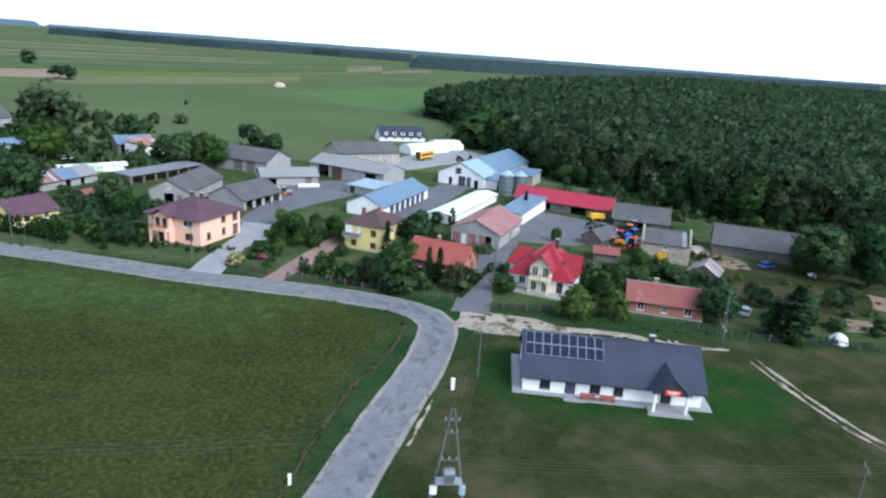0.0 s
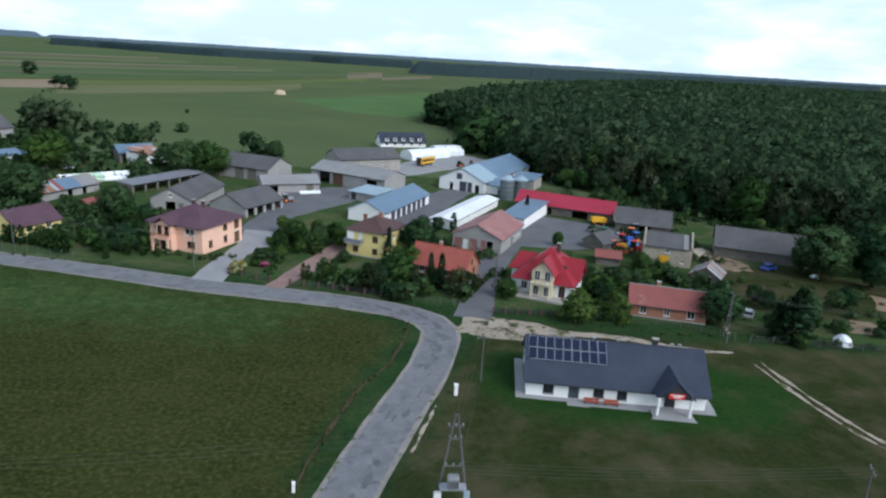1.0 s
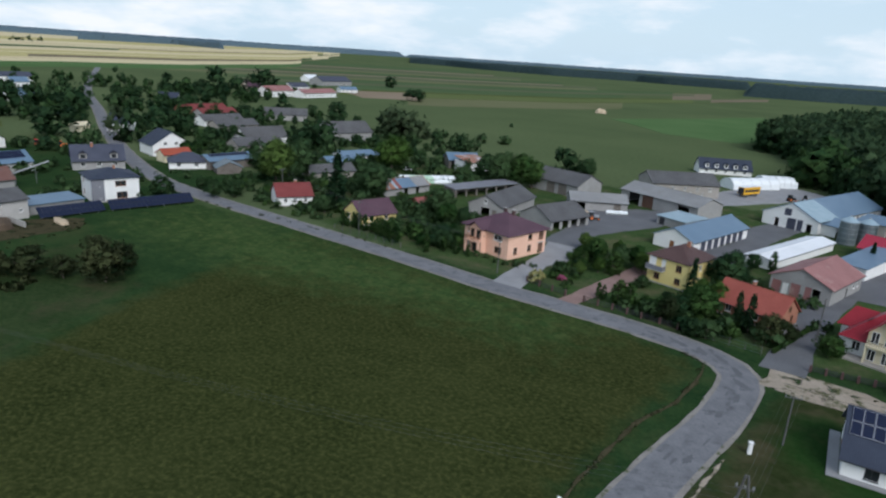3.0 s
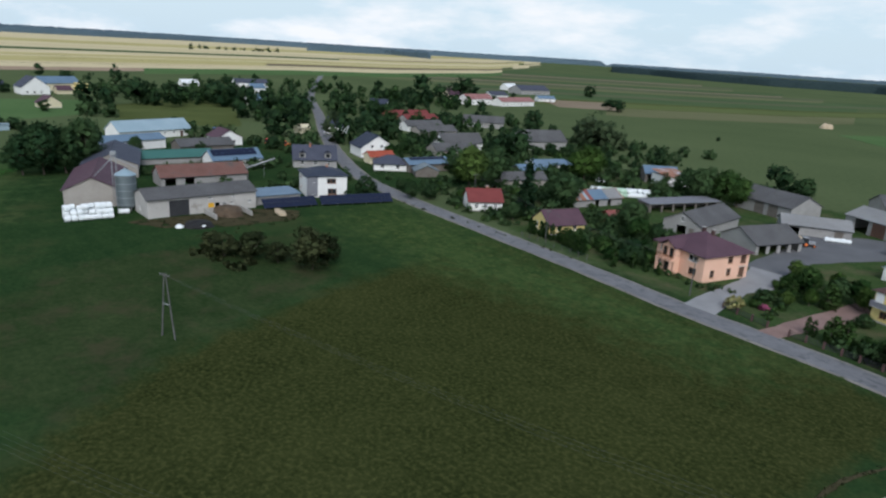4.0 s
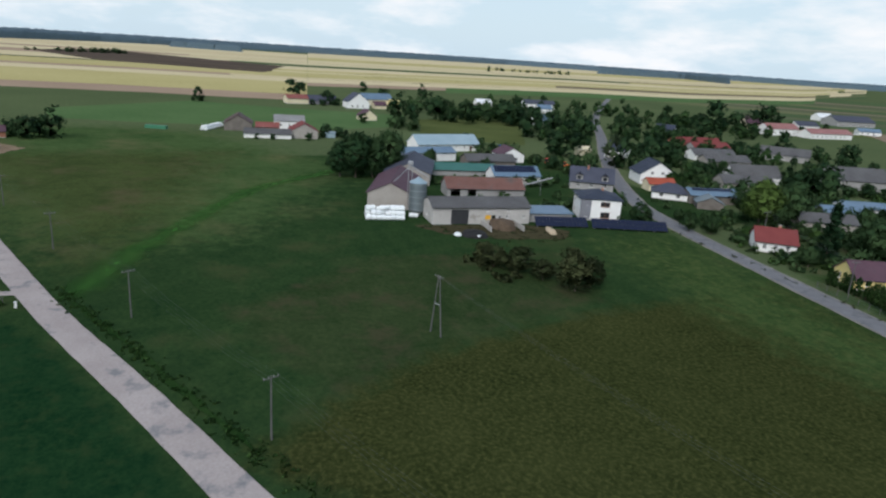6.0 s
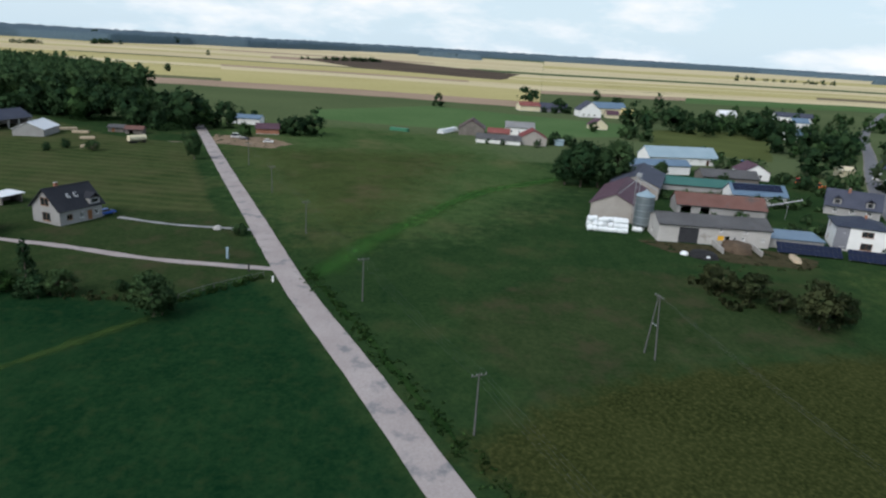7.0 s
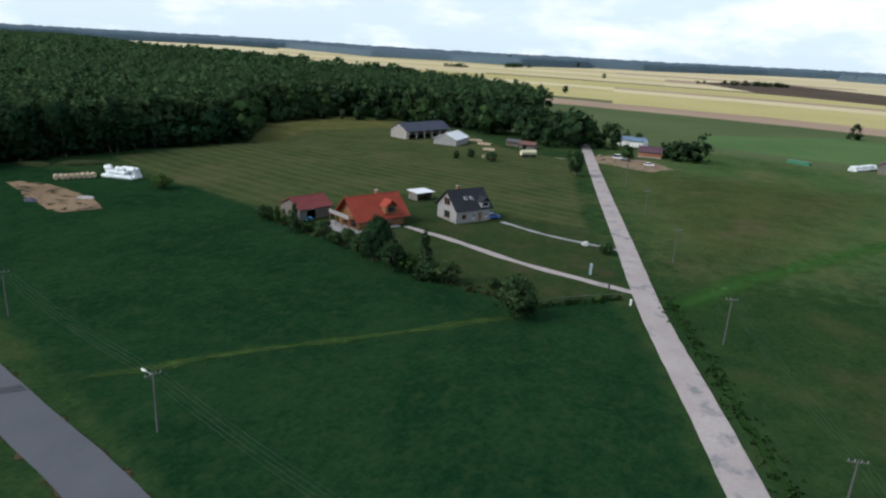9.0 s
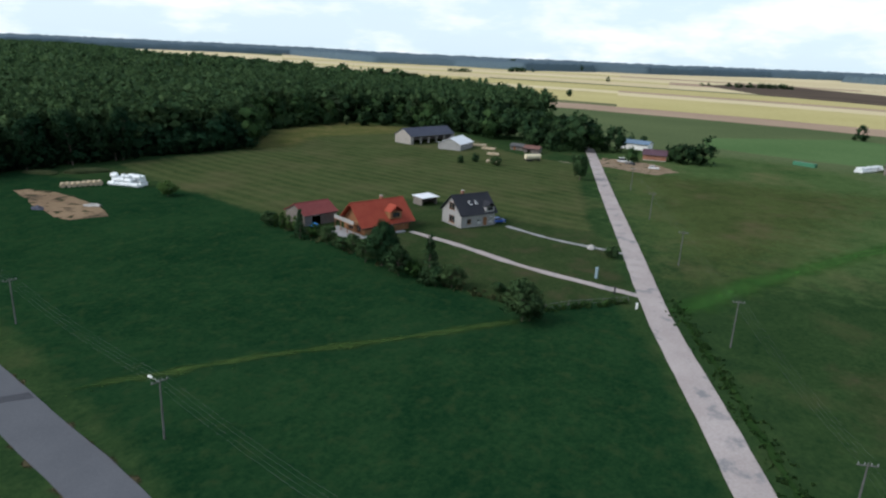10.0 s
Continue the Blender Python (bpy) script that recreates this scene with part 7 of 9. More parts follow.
roof_sheets("rust_barn", 18.5, 7.5, 2.4, 4.4, 0.5, -1, ((-9.0, -7.4, "rusty_sheet"), (-7.4, -6.4, "pale_asbestos"), (-6.4, -4.6, "rusty_sheet"), (-4.6, -3.6, "pale_blue_sheet"), (-3.6, -2.2, "brick_red_sheet"), (-2.2, 3.6, "blue_sheet"), (3.6, 9.1, "pale_asbestos")))
for slope in (-1, 1):
    roof_sheets("mill_store", 45.0, 16.0, 3.8, 7.6, 0.5, slope, tuple((-22.7 + i * 1.6, -21.1 + i * 1.6, "pale_blue_sheet") for i in range(8)))
for slope in (-1, 1):
    roof_sheets("lumber_shack", 6.0, 5.5, 1.9, 3.6, 0.5, slope, ((-3.2, -2.2, "pale_blue_sheet"), (-2.2, -1.6, "rusty_sheet"), (-1.6, 0.2, "pale_asbestos"), (0.2, 1.0, "brick_red_sheet"), (1.0, 3.2, "pale_asbestos")))
roof_sheets("stone_barn", 10.5, 7.6, 4.3, 6.6, 0.3, -1, ((3.3, 4.3, "pale_asbestos"),))
roof_windows("grey_new_house", ((-1.2, -2.2, 5.8), (0.6, -2.2, 5.8)), 42)


def roof_panels(name, nx, ny, x0, run0, r, s, along=1.05):
    """Solar panels on the front slope of a gabled roof."""
    ho = bpy.data.objects[name]
    a = math.atan(s)
    for j in range(ny):
        for i in range(nx):
            run = run0 + j * 1.72
            p = part("solar_panel", boxes((-0.5, 0.5, -0.82, 0.82, 0.0, 0.04)), "solar", ho, "dark blue solar panel")
            p.matrix_basis = pose(x0 + i * along, -run * math.cos(a), r - run * math.sin(a) + 0.2, math.degrees(a), 0, 0)


roof_panels("solar_barn", 15, 2, -7.6, 1.0, 5.5, 2.7 / 4.5)
roof_panels("blue_barn", 14, 1, -6.5, 1.0, 4.6, 1.6 / 4.0)


def orange_house_parts():
    ho = bpy.data.objects["orange_house"]
    deck = part("balcony", boxes((-9.4, -7.27, -4.2, 4.2, 2.7, 2.85)), "brown_wood", ho)
    part("balcony_front", boxes((-9.4, -9.3, -4.2, 4.2, 2.86, 3.75)), "grey_plaster", deck)
    for y in (-4.0, -1.4, 1.4, 4.0):
        part("post", boxes((-9.35, -9.2, y - 0.08, y + 0.08, 0.3, 2.7)), "brown_wood", deck)
    part("terrace", boxes((-11.6, -7.3, -5.4, 5.6, 0.0, 0.3), (-8.6, 4.0, -6.6, -5.41, 0.0, 0.25)), "paving", ho, "pale concrete terrace")


orange_house_parts()


ob = bpy.data.objects["white_house"]
part("corner_panel", boxes((5.503, 5.6, -5.75, -2.7, 0.35, 6.1)), "slate_plaster", ob, "dark grey rendered corner panel")



# ---- trees and bushes ----
def grove(key, where, rows):
    for r in rows:
        plant(key, *r, group=key.replace("_", " ") + "s in the " + where)


grove("light", "village gardens", [(-33, 146, 4.6), (-28, 134, 3.4, 1.1), (-20, 140, 4.8), (-27, 148, 4.4), (-7, 128, 4.8), (-123, 207, 13.3, 1.3), (-35, 150, 4.4), (-31, 130, 2.9, 1.3), (-4, 126, 5.4), (30, 152, 3.6), (60, 174, 3.9), (17, 301, 23.6, 1.2), (12, 325, 15.0)])
grove("dark", "village gardens", [(-103, 163, 10.4, 1.3), (-127, 274, 8.3), (-76, 154, 8.8, 1.2), (-92, 204, 6.7, 1.2), (-68, 152, 4.8), (-81, 209, 12.9, 1.1), (-88, 214, 10.5, 1.1), (-74, 260, 11.5, 1.1), (-68, 254, 9.3), (-62, 251, 8.4), (-65, 133, 4.9, 1.2), (-79, 149, 4.7), (-62, 131, 3.6), (-25, 141, 5.2), (-9, 116, 5.3), (-3, 139, 8.9, 1.1), (-1, 144, 4.6), (1, 158, 4.3), (38, 124, 4.4), (41, 125, 3.7), (50, 106, 7.5, 1.2), (49, 109, 4.7), (85, 137, 12.6, 1.2), (84, 141, 7.6)])
grove("dark", "village gardens", [(98, 139, 11.0, 1.1), (106, 131, 10.0, 1.1), (112, 124, 9.0), (101, 146, 12.5), (66, 108, 5.5, 1.3), (70, 113, 4.6, 1.2), (80, 119, 4.4, 1.2), (93, 131, 7.0), (89, 140, 9.5), (-6, 433, 17.0), (3, 432, 17.8)])
grove("birch", "village gardens", [(-180, 298, 15.8, 1.3), (-178, 305, 16.8, 1.3), (-173, 308, 14.0, 1.3), (-166, 285, 17.0, 1.2), (-172, 288, 18.5, 1.2), (-163, 293, 16.0, 1.2), (-160, 300, 12.0, 1.2)])
grove("spruce", "village gardens", [(-142, 277, 8.8), (-136, 245, 8.7), (-9, 132, 7.3), (-0, 120, 6.1), (2, 117, 6.9), (51, 120, 3.7, 1.5), (61, 101, 8.9, 2.2), (59, 103, 5.9, 2.0), (26, 181, 6.0)])
grove("broadleaf", "village gardens", [(-71, 148, 6.7), (-74, 211, 12.7, 1.1), (-71, 214, 10.7), (-30, 141, 6.2), (-22, 143, 5.6), (-6, 118, 7.2, 1.2), (33, 117, 4.7), (45, 135, 4.4), (28, 299, 18.3)])
grove("bush", "village gardens", [(-72, 133, 3.7), (-107, 247, 4.6, 1.6), (-130, 244, 3.5, 1.6), (-15, 117, 3.0), (-13, 116, 3.0), (14, 114, 3.7), (31, 118, 2.8), (62, 118, 4.4), (63, 115, 4.6), (77, 117, 4.6)])
grove("thuja", "village gardens", [(-29, 138, 4.2, 1.4), (-32, 137, 3.4, 1.5), (-58, 127, 3.2), (-55, 127, 2.8), (-61, 127, 3.4), (-91, 131, 3.9), (-90, 131, 3.6), (-86, 130.5, 4.0), (-80, 129, 4.2), (-64, 124, 4.2), (-88, 131, 3.8), (-87, 131, 3.8), (-84, 130, 4.2), (-82, 130, 4.0), (-78, 128, 4.6), (-76, 127, 4.4), (-74, 126, 5.3), (-73, 126, 4.6), (-25, 135, 4.9, 1.8), (-24, 118, 3.2), (-23, 118, 2.9), (-20, 117, 4.8, 1.6), (-18, 117, 4.7, 1.4), (5, 159, 4.9)])
grove("dark_bush", "village gardens", [(-35, 129, 2.7), (-18, 130, 2.7), (-4, 110, 3.6), (-6, 110, 3.2), (-8, 112, 2.6)])
grove("cream_bush", "village gardens", [(-37, 120, 2.5)])
grove("pink_bush", "village gardens", [(-33, 124, 1.3)])
grove("olive_bush", "village gardens", [(-11, 113, 5.5), (5, 114, 5.7), (7, 116, 4.2)])
grove("willow", "village gardens", [(25, 104, 6.8), (32, 106, 6.3)])
grove("bare", "village gardens", [(60, 258, 24.5), (63, 259, 23.3), (90, 190, 15.5), (96, 187, 14.5), (74, 207, 13.0), (103, 170, 15.0), (86, 194, 12.5)])
grove("olive_bush", "western village", [(-100, 72, 9.2, 1.2), (-101, 76, 7.1)])
grove("olive_bush", "western village", [(-112, 66, 6.5, 1.5), (-117, 63, 4.8, 1.7), (-122, 63, 4.4, 1.5), (-107, 69, 4.6, 1.4)])
grove("dark_bush", "western village", [(-146, 124, 6.8, 1.3), (-135, 132, 6.2), (-131, 136, 5.8), (-243, 146, 4.5, 1.6), (-236, 118, 3.8), (-497, 122, 6.8, 2.0), (-497, 111, 6.0, 2.0)])
grove("dark", "western village", [(-295, 532, 13.0, 2.1), (-422, 701, 17.0, 1.2), (-153, 407, 3.5), (-308, 39, 3.4), (-308, 46, 3.8), (-306, 62, 5.0), (-318, 72, 6.4), (-317, 81, 6.6, 1.2), (-500, 104, 5.0, 1.3), (-499, 112, 5.6, 1.3), (-498, 120, 5.2, 1.3), (-535, 170, 15.0), (-486, 162, 9.0), (-480, 190, 14.0), (-262, 88, 12.1), (-242, 97, 6.8), (-134, 167, 13.9), (-133, 161, 10.3), (-102, 138, 5.2), (-108, 173, 9.1, 1.3), (-234, 202, 16.2, 1.2), (-236, 214, 13.3, 1.2), (-264, 174, 16.5, 1.5), (-357, 224, 15.5), (-331, 194, 20.3), (-391, 214, 20.4, 1.2), (-409, 215, 16.6), (-319, 220, 18.5), (-657, 187, 12.7), (-598, 228, 14.8), (-411, 168, 19.2), (-393, 181, 16.2), (-404, 176, 11.2), (-419, 144, 17.1)])
grove("dark", "western village", [(-412, 151, 13.6), (-224, 314, 15.4), (-170, 228, 16.3, 1.2), (-175, 222, 12.9, 1.2), (-389, 438, 23.5, 1.4), (-392, 390, 24.1, 1.3), (-399, 421, 18.7), (-450, 394, 15.6), (-344, 332, 15.6), (-279, 333, 14.0), (-201, 198, 9.0), (-208, 216, 6.3), (-242, 267, 11.9), (-232, 148, 6.5, 1.6), (-166, 249, 6.8, 1.3), (-161, 255, 7.3, 1.3), (-169, 241, 5.3), (-322, 74, 7.0), (-321, 79, 5.8), (-324, 64, 3.9), (-672, 517, 8.1)])
grove("dark", "western village", [(-506, 399, 7.8), (-2044, 1013, 19.2), (-510, 117, 11.5, 1.4)])
grove("light", "western village", [(-135, 158, 14.2, 1.1), (-126, 216, 11.2, 1.2)])
grove("spruce", "western village", [(-103, 145, 15.1, 1.2), (-232, 183, 15.4), (-597, 106, 15.4, 1.6), (-586, 111, 14.4, 1.6)])
grove("bush", "western village", [(-146, 138, 4.4)])
grove("birch", "western village", [(-239, 183, 15.9)])
grove("broadleaf", "western village", [(-492, 354, 13.7), (-381, 349, 15.5), (-201, 191, 9.4), (-384, 110, 6.7, 1.4), (-340, 39, 2.9)])
grove("dark_bush", "gravel road", [(-95, -37, 8.2, 1.1), (-96, -36, 6.0), (-105, -46, 2.2), (-109, -82, 4.8), (-109, -85, 3.1), (-114, -111, 3.6), (-270, -88, 4.3), (-232, -122, 4.0), (-239, -119, 4.6), (-237, -109, 3.8), (-2207, -728, 25.7), (-141, -35, 2.6)])
grove("mass", "gravel road", [(-105, -72, 10.6, 0.9)])
grove("dark_bush", "gravel road", [(-105, -76, 6.0), (-102, -66, 6.7), (-102, -54, 5.5, 1.2), (-103.5, -69, 5.0)])
grove("broadleaf", "gravel road", [(-289, -68, 7.7), (-320, -124, 14.2)])
grove("dark", "gravel road", [(-101, -57, 4.2), (-304, -96, 19.3, 1.2), (-309, -108, 12.1), (-314, -83, 14.8), (-313, -88, 9.1), (-324, -95, 11.0), (-301, -49, 11.1, 1.2), (-305, -41, 12.5, 1.2), (-308, -46, 8.9), (-307, -55, 8.7), (-230, -72, 10.1, 0.7), (-498, 24, 11.2), (-319, -132, 16.8, 1.2), (-316, -140, 15.7), (-325, -175, 16.8), (-327, -165, 19.0), (-325, -120, 14.3), (-2274, -1006, 33.8), (-736, -253, 9.5), (-1358, -388, 11.0), (-359, -80, 5.3), (-358, -86, 5.9)])
grove("dark", "gravel road", [(-300, -118, 14.0), (-312, -126, 16.0), (-296, -107, 12.0), (-320, -113, 17.0), (-332, -131, 18.0), (-336, -111, 16.0), (-322, -150, 17.0), (-318, -158, 15.0), (-328, -142, 18.0)])
grove("dark", "forest gap", [(-330, -226, 18, 1.3), (-337, -236, 19, 1.3), (-344, -246, 20, 1.3), (-352, -252, 19, 1.3), (-332, -244, 17, 1.2), (-324, -238, 17, 1.2), (-341, -228, 18, 1.2), (-318, -246, 18, 1.2), (-350, -238, 20, 1.3)])
grove("broadleaf", "forest gap", [(-327, -232, 16, 1.2), (-335, -250, 19, 1.3), (-346, -232, 18, 1.2), (-326, -250, 19, 1.3)])
grove("spruce", "gravel road", [(-102, -59, 9.2, 1.2), (-110, -98, 6.6, 1.3)])
grove("bush", "gravel road", [(-103, -63, 3.4), (-110, -90, 5.2), (-113, -96, 3.3), (-120, -155, 4.1)])
grove("thuja", "gravel road", [(-114, -109, 3.3), (-114, -107, 3.9), (-114, -105, 3.6), (-114, -103, 3.6)])
grove("light", "gravel road", [(-308, -102, 14.1), (-308, -92, 15.0, 1.1), (-312, -148, 16.6)])
grove("birch", "gravel road", [(-334, -209, 16.9), (-341, -199, 14.9)])
# the front rows of the woods, tree by tree
edge = random.Random(17)
for line, key, h in (([(-8, 434), (12, 412), (20, 335), (31, 268)], "dark", 15), ([(44, 246), (68, 226), (82, 204), (96, 188), (106, 168)], "pine_tall", 16), ([(40, 236), (62, 219), (76, 198), (90, 184), (101, 165)], "dark", 8),
                     ([(107, 150), (118, 139), (150, 121), (185, 105)], "pine_tall", 15), ([(104, 146), (114, 136), (140, 120)], "dark", 8), ([(-66, -219), (-112, -221), (-160, -216), (-196, -206)], "shaded_pine", 19), ([(-66, -216), (-112, -218), (-160, -213), (-196, -203)], "shaded_pine", 19), ([(-192, -203), (-202, -210), (-214, -221)], "shaded_pine", 18),
                     ([(38, 240), (64, 221), (78, 200), (92, 184), (103, 164), (105, 146)], "birch", 14), ([(46, 250), (70, 230), (84, 208), (98, 192), (108, 170)], "birch", 18), ([(44, 238), (74, 206), (94, 182)], "bare", 15),
                     ([(-200, -208), (-214, -219), (-240, -243), (-254, -255), (-314, -246)], "broadleaf", 17), ([(-330, -218), (-328, -180), (-344, -158), (-400, -147)], "broadleaf", 15), ([(-300, -236), (-326, -205), (-322, -165), (-350, -150)], "dark", 9)):
    for (ax, ay), (bx, by) in zip(line, line[1:]):
        n = max(1, int(math.hypot(bx - ax, by - ay) / 6.5))
        for i in range(n):
            t = (i + edge.uniform(0.1, 0.9)) / n
            k = key if edge.random() < 0.7 or key == "shaded_pine" else edge.choice(["dark", "broadleaf", "pine_tall", "birch"])
            plant(k, ax + (bx - ax) * t + edge.uniform(-2, 2), ay + (by - ay) * t + edge.uniform(-2, 2), h * edge.uniform(0.75, 1.15), group="trees at the edge of the wood")
OPEN_FIELD = [(-560, 784), (-345, 500), (-241, 400), (-190, 330), (-150, 312), (-88, 280), (-40, 285), (-10, 330), (0, 800), (-300, 1500)]
# scrub in the gardens
for x0, x1, y0, y1, n, keys, h in ((-78, -62, 128, 150, 14, ("bush", "dark_bush", "dark"), 2.6), (-36, -31, 122, 150, 10, ("bush", "dark_bush", "broadleaf"), 2.4), (-14, 4, 112, 124, 10, ("bush", "dark_bush"), 2.4), (26, 52, 112, 136, 16, ("bush", "dark_bush", "light"), 2.6),
                                (-150, -120, 140, 158, 9, ("bush", "dark_bush"), 2.4), (-130, -96, 150, 172, 9, ("bush", "dark_bush"), 2.4), (-250, -190, 150, 260, 40, ("dark", "broadleaf", "bush"), 6.0), (-340, -260, 190, 330, 44, ("dark", "broadleaf"), 8.0), (-180, -120, 180, 280, 24, ("dark", "bush"), 4.5),
                                (60, 100, 98, 108, 10, ("bush", "dark_bush"), 2.2), (-520, -400, 165, 260, 36, ("dark", "broadleaf"), 8.0), (-470, -380, 380, 520, 50, ("dark", "broadleaf"), 9.0), (-340, -260, 190, 330, 60, ("dark", "broadleaf"), 6.0), (-420, -330, 200, 420, 60, ("dark", "broadleaf"), 9.0), (-260, -190, 270, 330, 24, ("dark", "broadleaf"), 7.0), (-600, -460, 260, 420, 40, ("dark", "broadleaf"), 9.0), (40, 80, 205, 225, 10, ("bush", "dark"), 4.0), (85, 104, 150, 182, 14, ("bush", "light"), 4.0)):
    for i in range(n):
        x, y = edge.uniform(x0, x1), edge.uniform(y0, y1)
        if clear(x, y, 2.0) and not inside_poly(x, y, OPEN_FIELD):
            plant(edge.choice(keys), x, y, h * edge.uniform(0.6, 1.3), group="garden scrub")


# ---- trees farther off, joined into thickets ----
def thickets():
    kinds = (("grove_dark", ("dark", "dark_bush", "tall_bush", "spruce", "pine_tall"), "dark green trees round the far farms"),
             ("grove_green", ("broadleaf", "bush", "light", "thuja", "willow"), "green broadleaf trees among the far houses"),
             ("leaf_grey", ("birch", "olive_bush", "bare"), "olive-green birches by the far fields"))
    for seed, (leaf, keys, label) in enumerate(kinds):
        rows = [r for r in FAR_PLANTS if r[0] in keys]
        spots = [(x, y, float(ground_height(x, y)) - 0.3) for _, x, y, _, _ in rows]
        heights = [r[3] for r in rows]
        widths = [r[3] * min(r[4], 1.25 if r[3] < 10 else 2.2) * {"spruce": 0.24, "birch": 0.25, "pine_tall": 0.22}.get(r[0], 0.34) for r in rows]
        if rows:
            wood("thicket", spots, heights, widths, (36, 10, 0.13), leaf, label, 70 + seed, base=0.02, tuft=0.46, thin=2)


thickets()


# ---- garden shrubbery ----
def shrubbery(rows, label, leaf, seed):
    """Low dense garden growth that nobody could count, over rectangles of x0, x1, y0, y1, number and height."""
    rnd = random.Random(seed)
    spots, heights, widths = [], [], []
    for x0, x1, y0, y1, n, h in rows:
        for _ in range(n):
            x, y = rnd.uniform(x0, x1), rnd.uniform(y0, y1)
            if clear(x, y, 0.8):
                k = h * rnd.uniform(0.5, 1.2)
                spots.append((x, y, -0.15)), heights.append(k), widths.append(k * rnd.uniform(0.45, 0.8))
    wood("shrubbery", spots, heights, widths, (12, 11, 0.17), leaf, label, seed, base=0.04, tuft=0.46, thin=2)


shrubbery([(-96, -60, 136, 170, 22, 2.6), (-16, 6, 112, 126, 36, 2.8), (0, 14, 124, 150, 20, 2.4), (-128, -100, 150, 178, 30, 3.4), (-150, -122, 176, 236, 40, 4.2), (-120, -60, 222, 262, 50, 3.4), (-240, -160, 190, 260, 60, 4.8), (-190, -120, 240, 320, 60, 4.6), (48, 60, 112, 132, 24, 2.6), (100, 125, 98, 130, 40, 3.0), (40, 104, 186, 214, 70, 3.4), (104, 112, 120, 160, 30, 4.0), (-128, -96, 131, 150, 40, 2.6), (-84, -60, 132, 160, 46, 2.6), (-100, -80, 150, 168, 26, 3.0), (-150, -122, 134, 170, 40, 3.0), (-210, -150, 176, 215, 50, 3.4), (-172, -160, 130, 150, 16, 3.0), (-250, -205, 145, 190, 40, 3.6), (-240, -180, 88, 110, 26, 2.2),
           (26, 52, 114, 140, 40, 2.4), (40, 66, 138, 168, 40, 2.2), (60, 100, 98, 126, 36, 2.0), (-175, -150, 150, 200, 14, 6.0), (-150, -125, 160, 200, 16, 6.0), (-128, -105, 160, 185, 10, 5.5), (-230, -200, 150, 200, 16, 7.0), (-120, -85, 196, 225, 14, 5.0), (-60, -40, 126, 131, 16, 1.5), (-36, -30.5, 120, 150, 16, 1.6), (-20, -8, 112, 118, 14, 2.0), (-466, -440, 160, 262, 26, 8.0), (-405, -335, 226, 262, 14, 10.0), (-372, -352, 122, 134, 8, 7.0), (-300, -262, 132, 150, 12, 5.0), (-178, -162, 64, 126, 26, 2.8), (-207, -194, 84, 132, 26, 3.2), (-150, -136, 118, 142, 18, 2.6), (-236, -226, 70, 120, 16, 3.4), (-182, -160, 118, 150, 26, 2.8)], "dark green garden shrubs among the houses", "leaf_dark", 91)
shrubbery([(-120, -98, 129, 146, 20, 1.8), (-82, -60, 130, 150, 22, 2.0), (-36, -30.5, 119, 150, 14, 1.4), (-14, 2, 111, 124, 18, 2.0), (28, 50, 106, 136, 30, 1.6), (-200, -140, 160, 260, 40, 3.0), (54, 104, 99, 135, 40, 1.3), (90, 106, 150, 185, 26, 2.6), (50, 90, 178, 215, 40, 2.2)], "lighter green garden shrubs and weeds", "leaf", 92)

def weeds(lines, label, leaf, seed, detail=(3, 8, 0.30), slim=1.0):
    """Low uncounted weeds scattered along lines; rows of points, tufts a metre, spread and height."""
    rnd = random.Random(seed)
    spots, heights, widths = [], [], []
    for pts, per, wide, h in lines:
        for (ax, ay), (bx, by) in zip(pts, pts[1:]):
            for _ in range(int(math.dist((ax, ay), (bx, by)) * per)):
                t, k = rnd.random(), h * rnd.uniform(0.4, 1.2)
                spots.append((ax + (bx - ax) * t + rnd.gauss(0, wide), ay + (by - ay) * t + rnd.gauss(0, wide), -0.05)), heights.append(k), widths.append(k * slim * rnd.uniform(0.6, 1.3))
    wood("weeds", spots, heights, widths, detail, leaf, label, seed, base=0.05, tuft=0.5, thin=3 if slim == 1.0 else 2)


weeds([([(-121, -18), (-95, -6.4), (-71, 4.2), (-58, 10), (-44, 16)], 5.0, 0.9, 0.38), ([(-101, -35.5), (-107, -31.5), (-116, -23)], 1.6, 0.5, 0.7), ([(-40, -74), (-60, -61), (-80, -48)], 0.5, 0.5, 0.25)], "green weeds filling the roadside ditch", "leaf", 95)
weeds([([(-7.6, 102.4), (-3.1, 99.2), (-5.1, 84.6), (-8.8, 75.7), (-12.2, 57.7), (-14.6, 39.7)], 1.8, 0.22, 0.32), ([(-100, -37), (-103, -62), (-110, -86), (-114, -108)], 0.8, 0.9, 1.0), ([(-106, 62), (-122, 60)], 2.0, 1.6, 1.2), ([(-132, 66), (-134, 92)], 1.0, 1.2, 0.6), ([(8, 97), (30, 103), (48, 100)], 0.7, 0.8, 0.4), ([(-70, 121.8), (-100, 124.4), (-140, 128)], 0.5, 0.5, 0.5)], "brownish dry weeds and tall grass", "leaf_olive", 96)

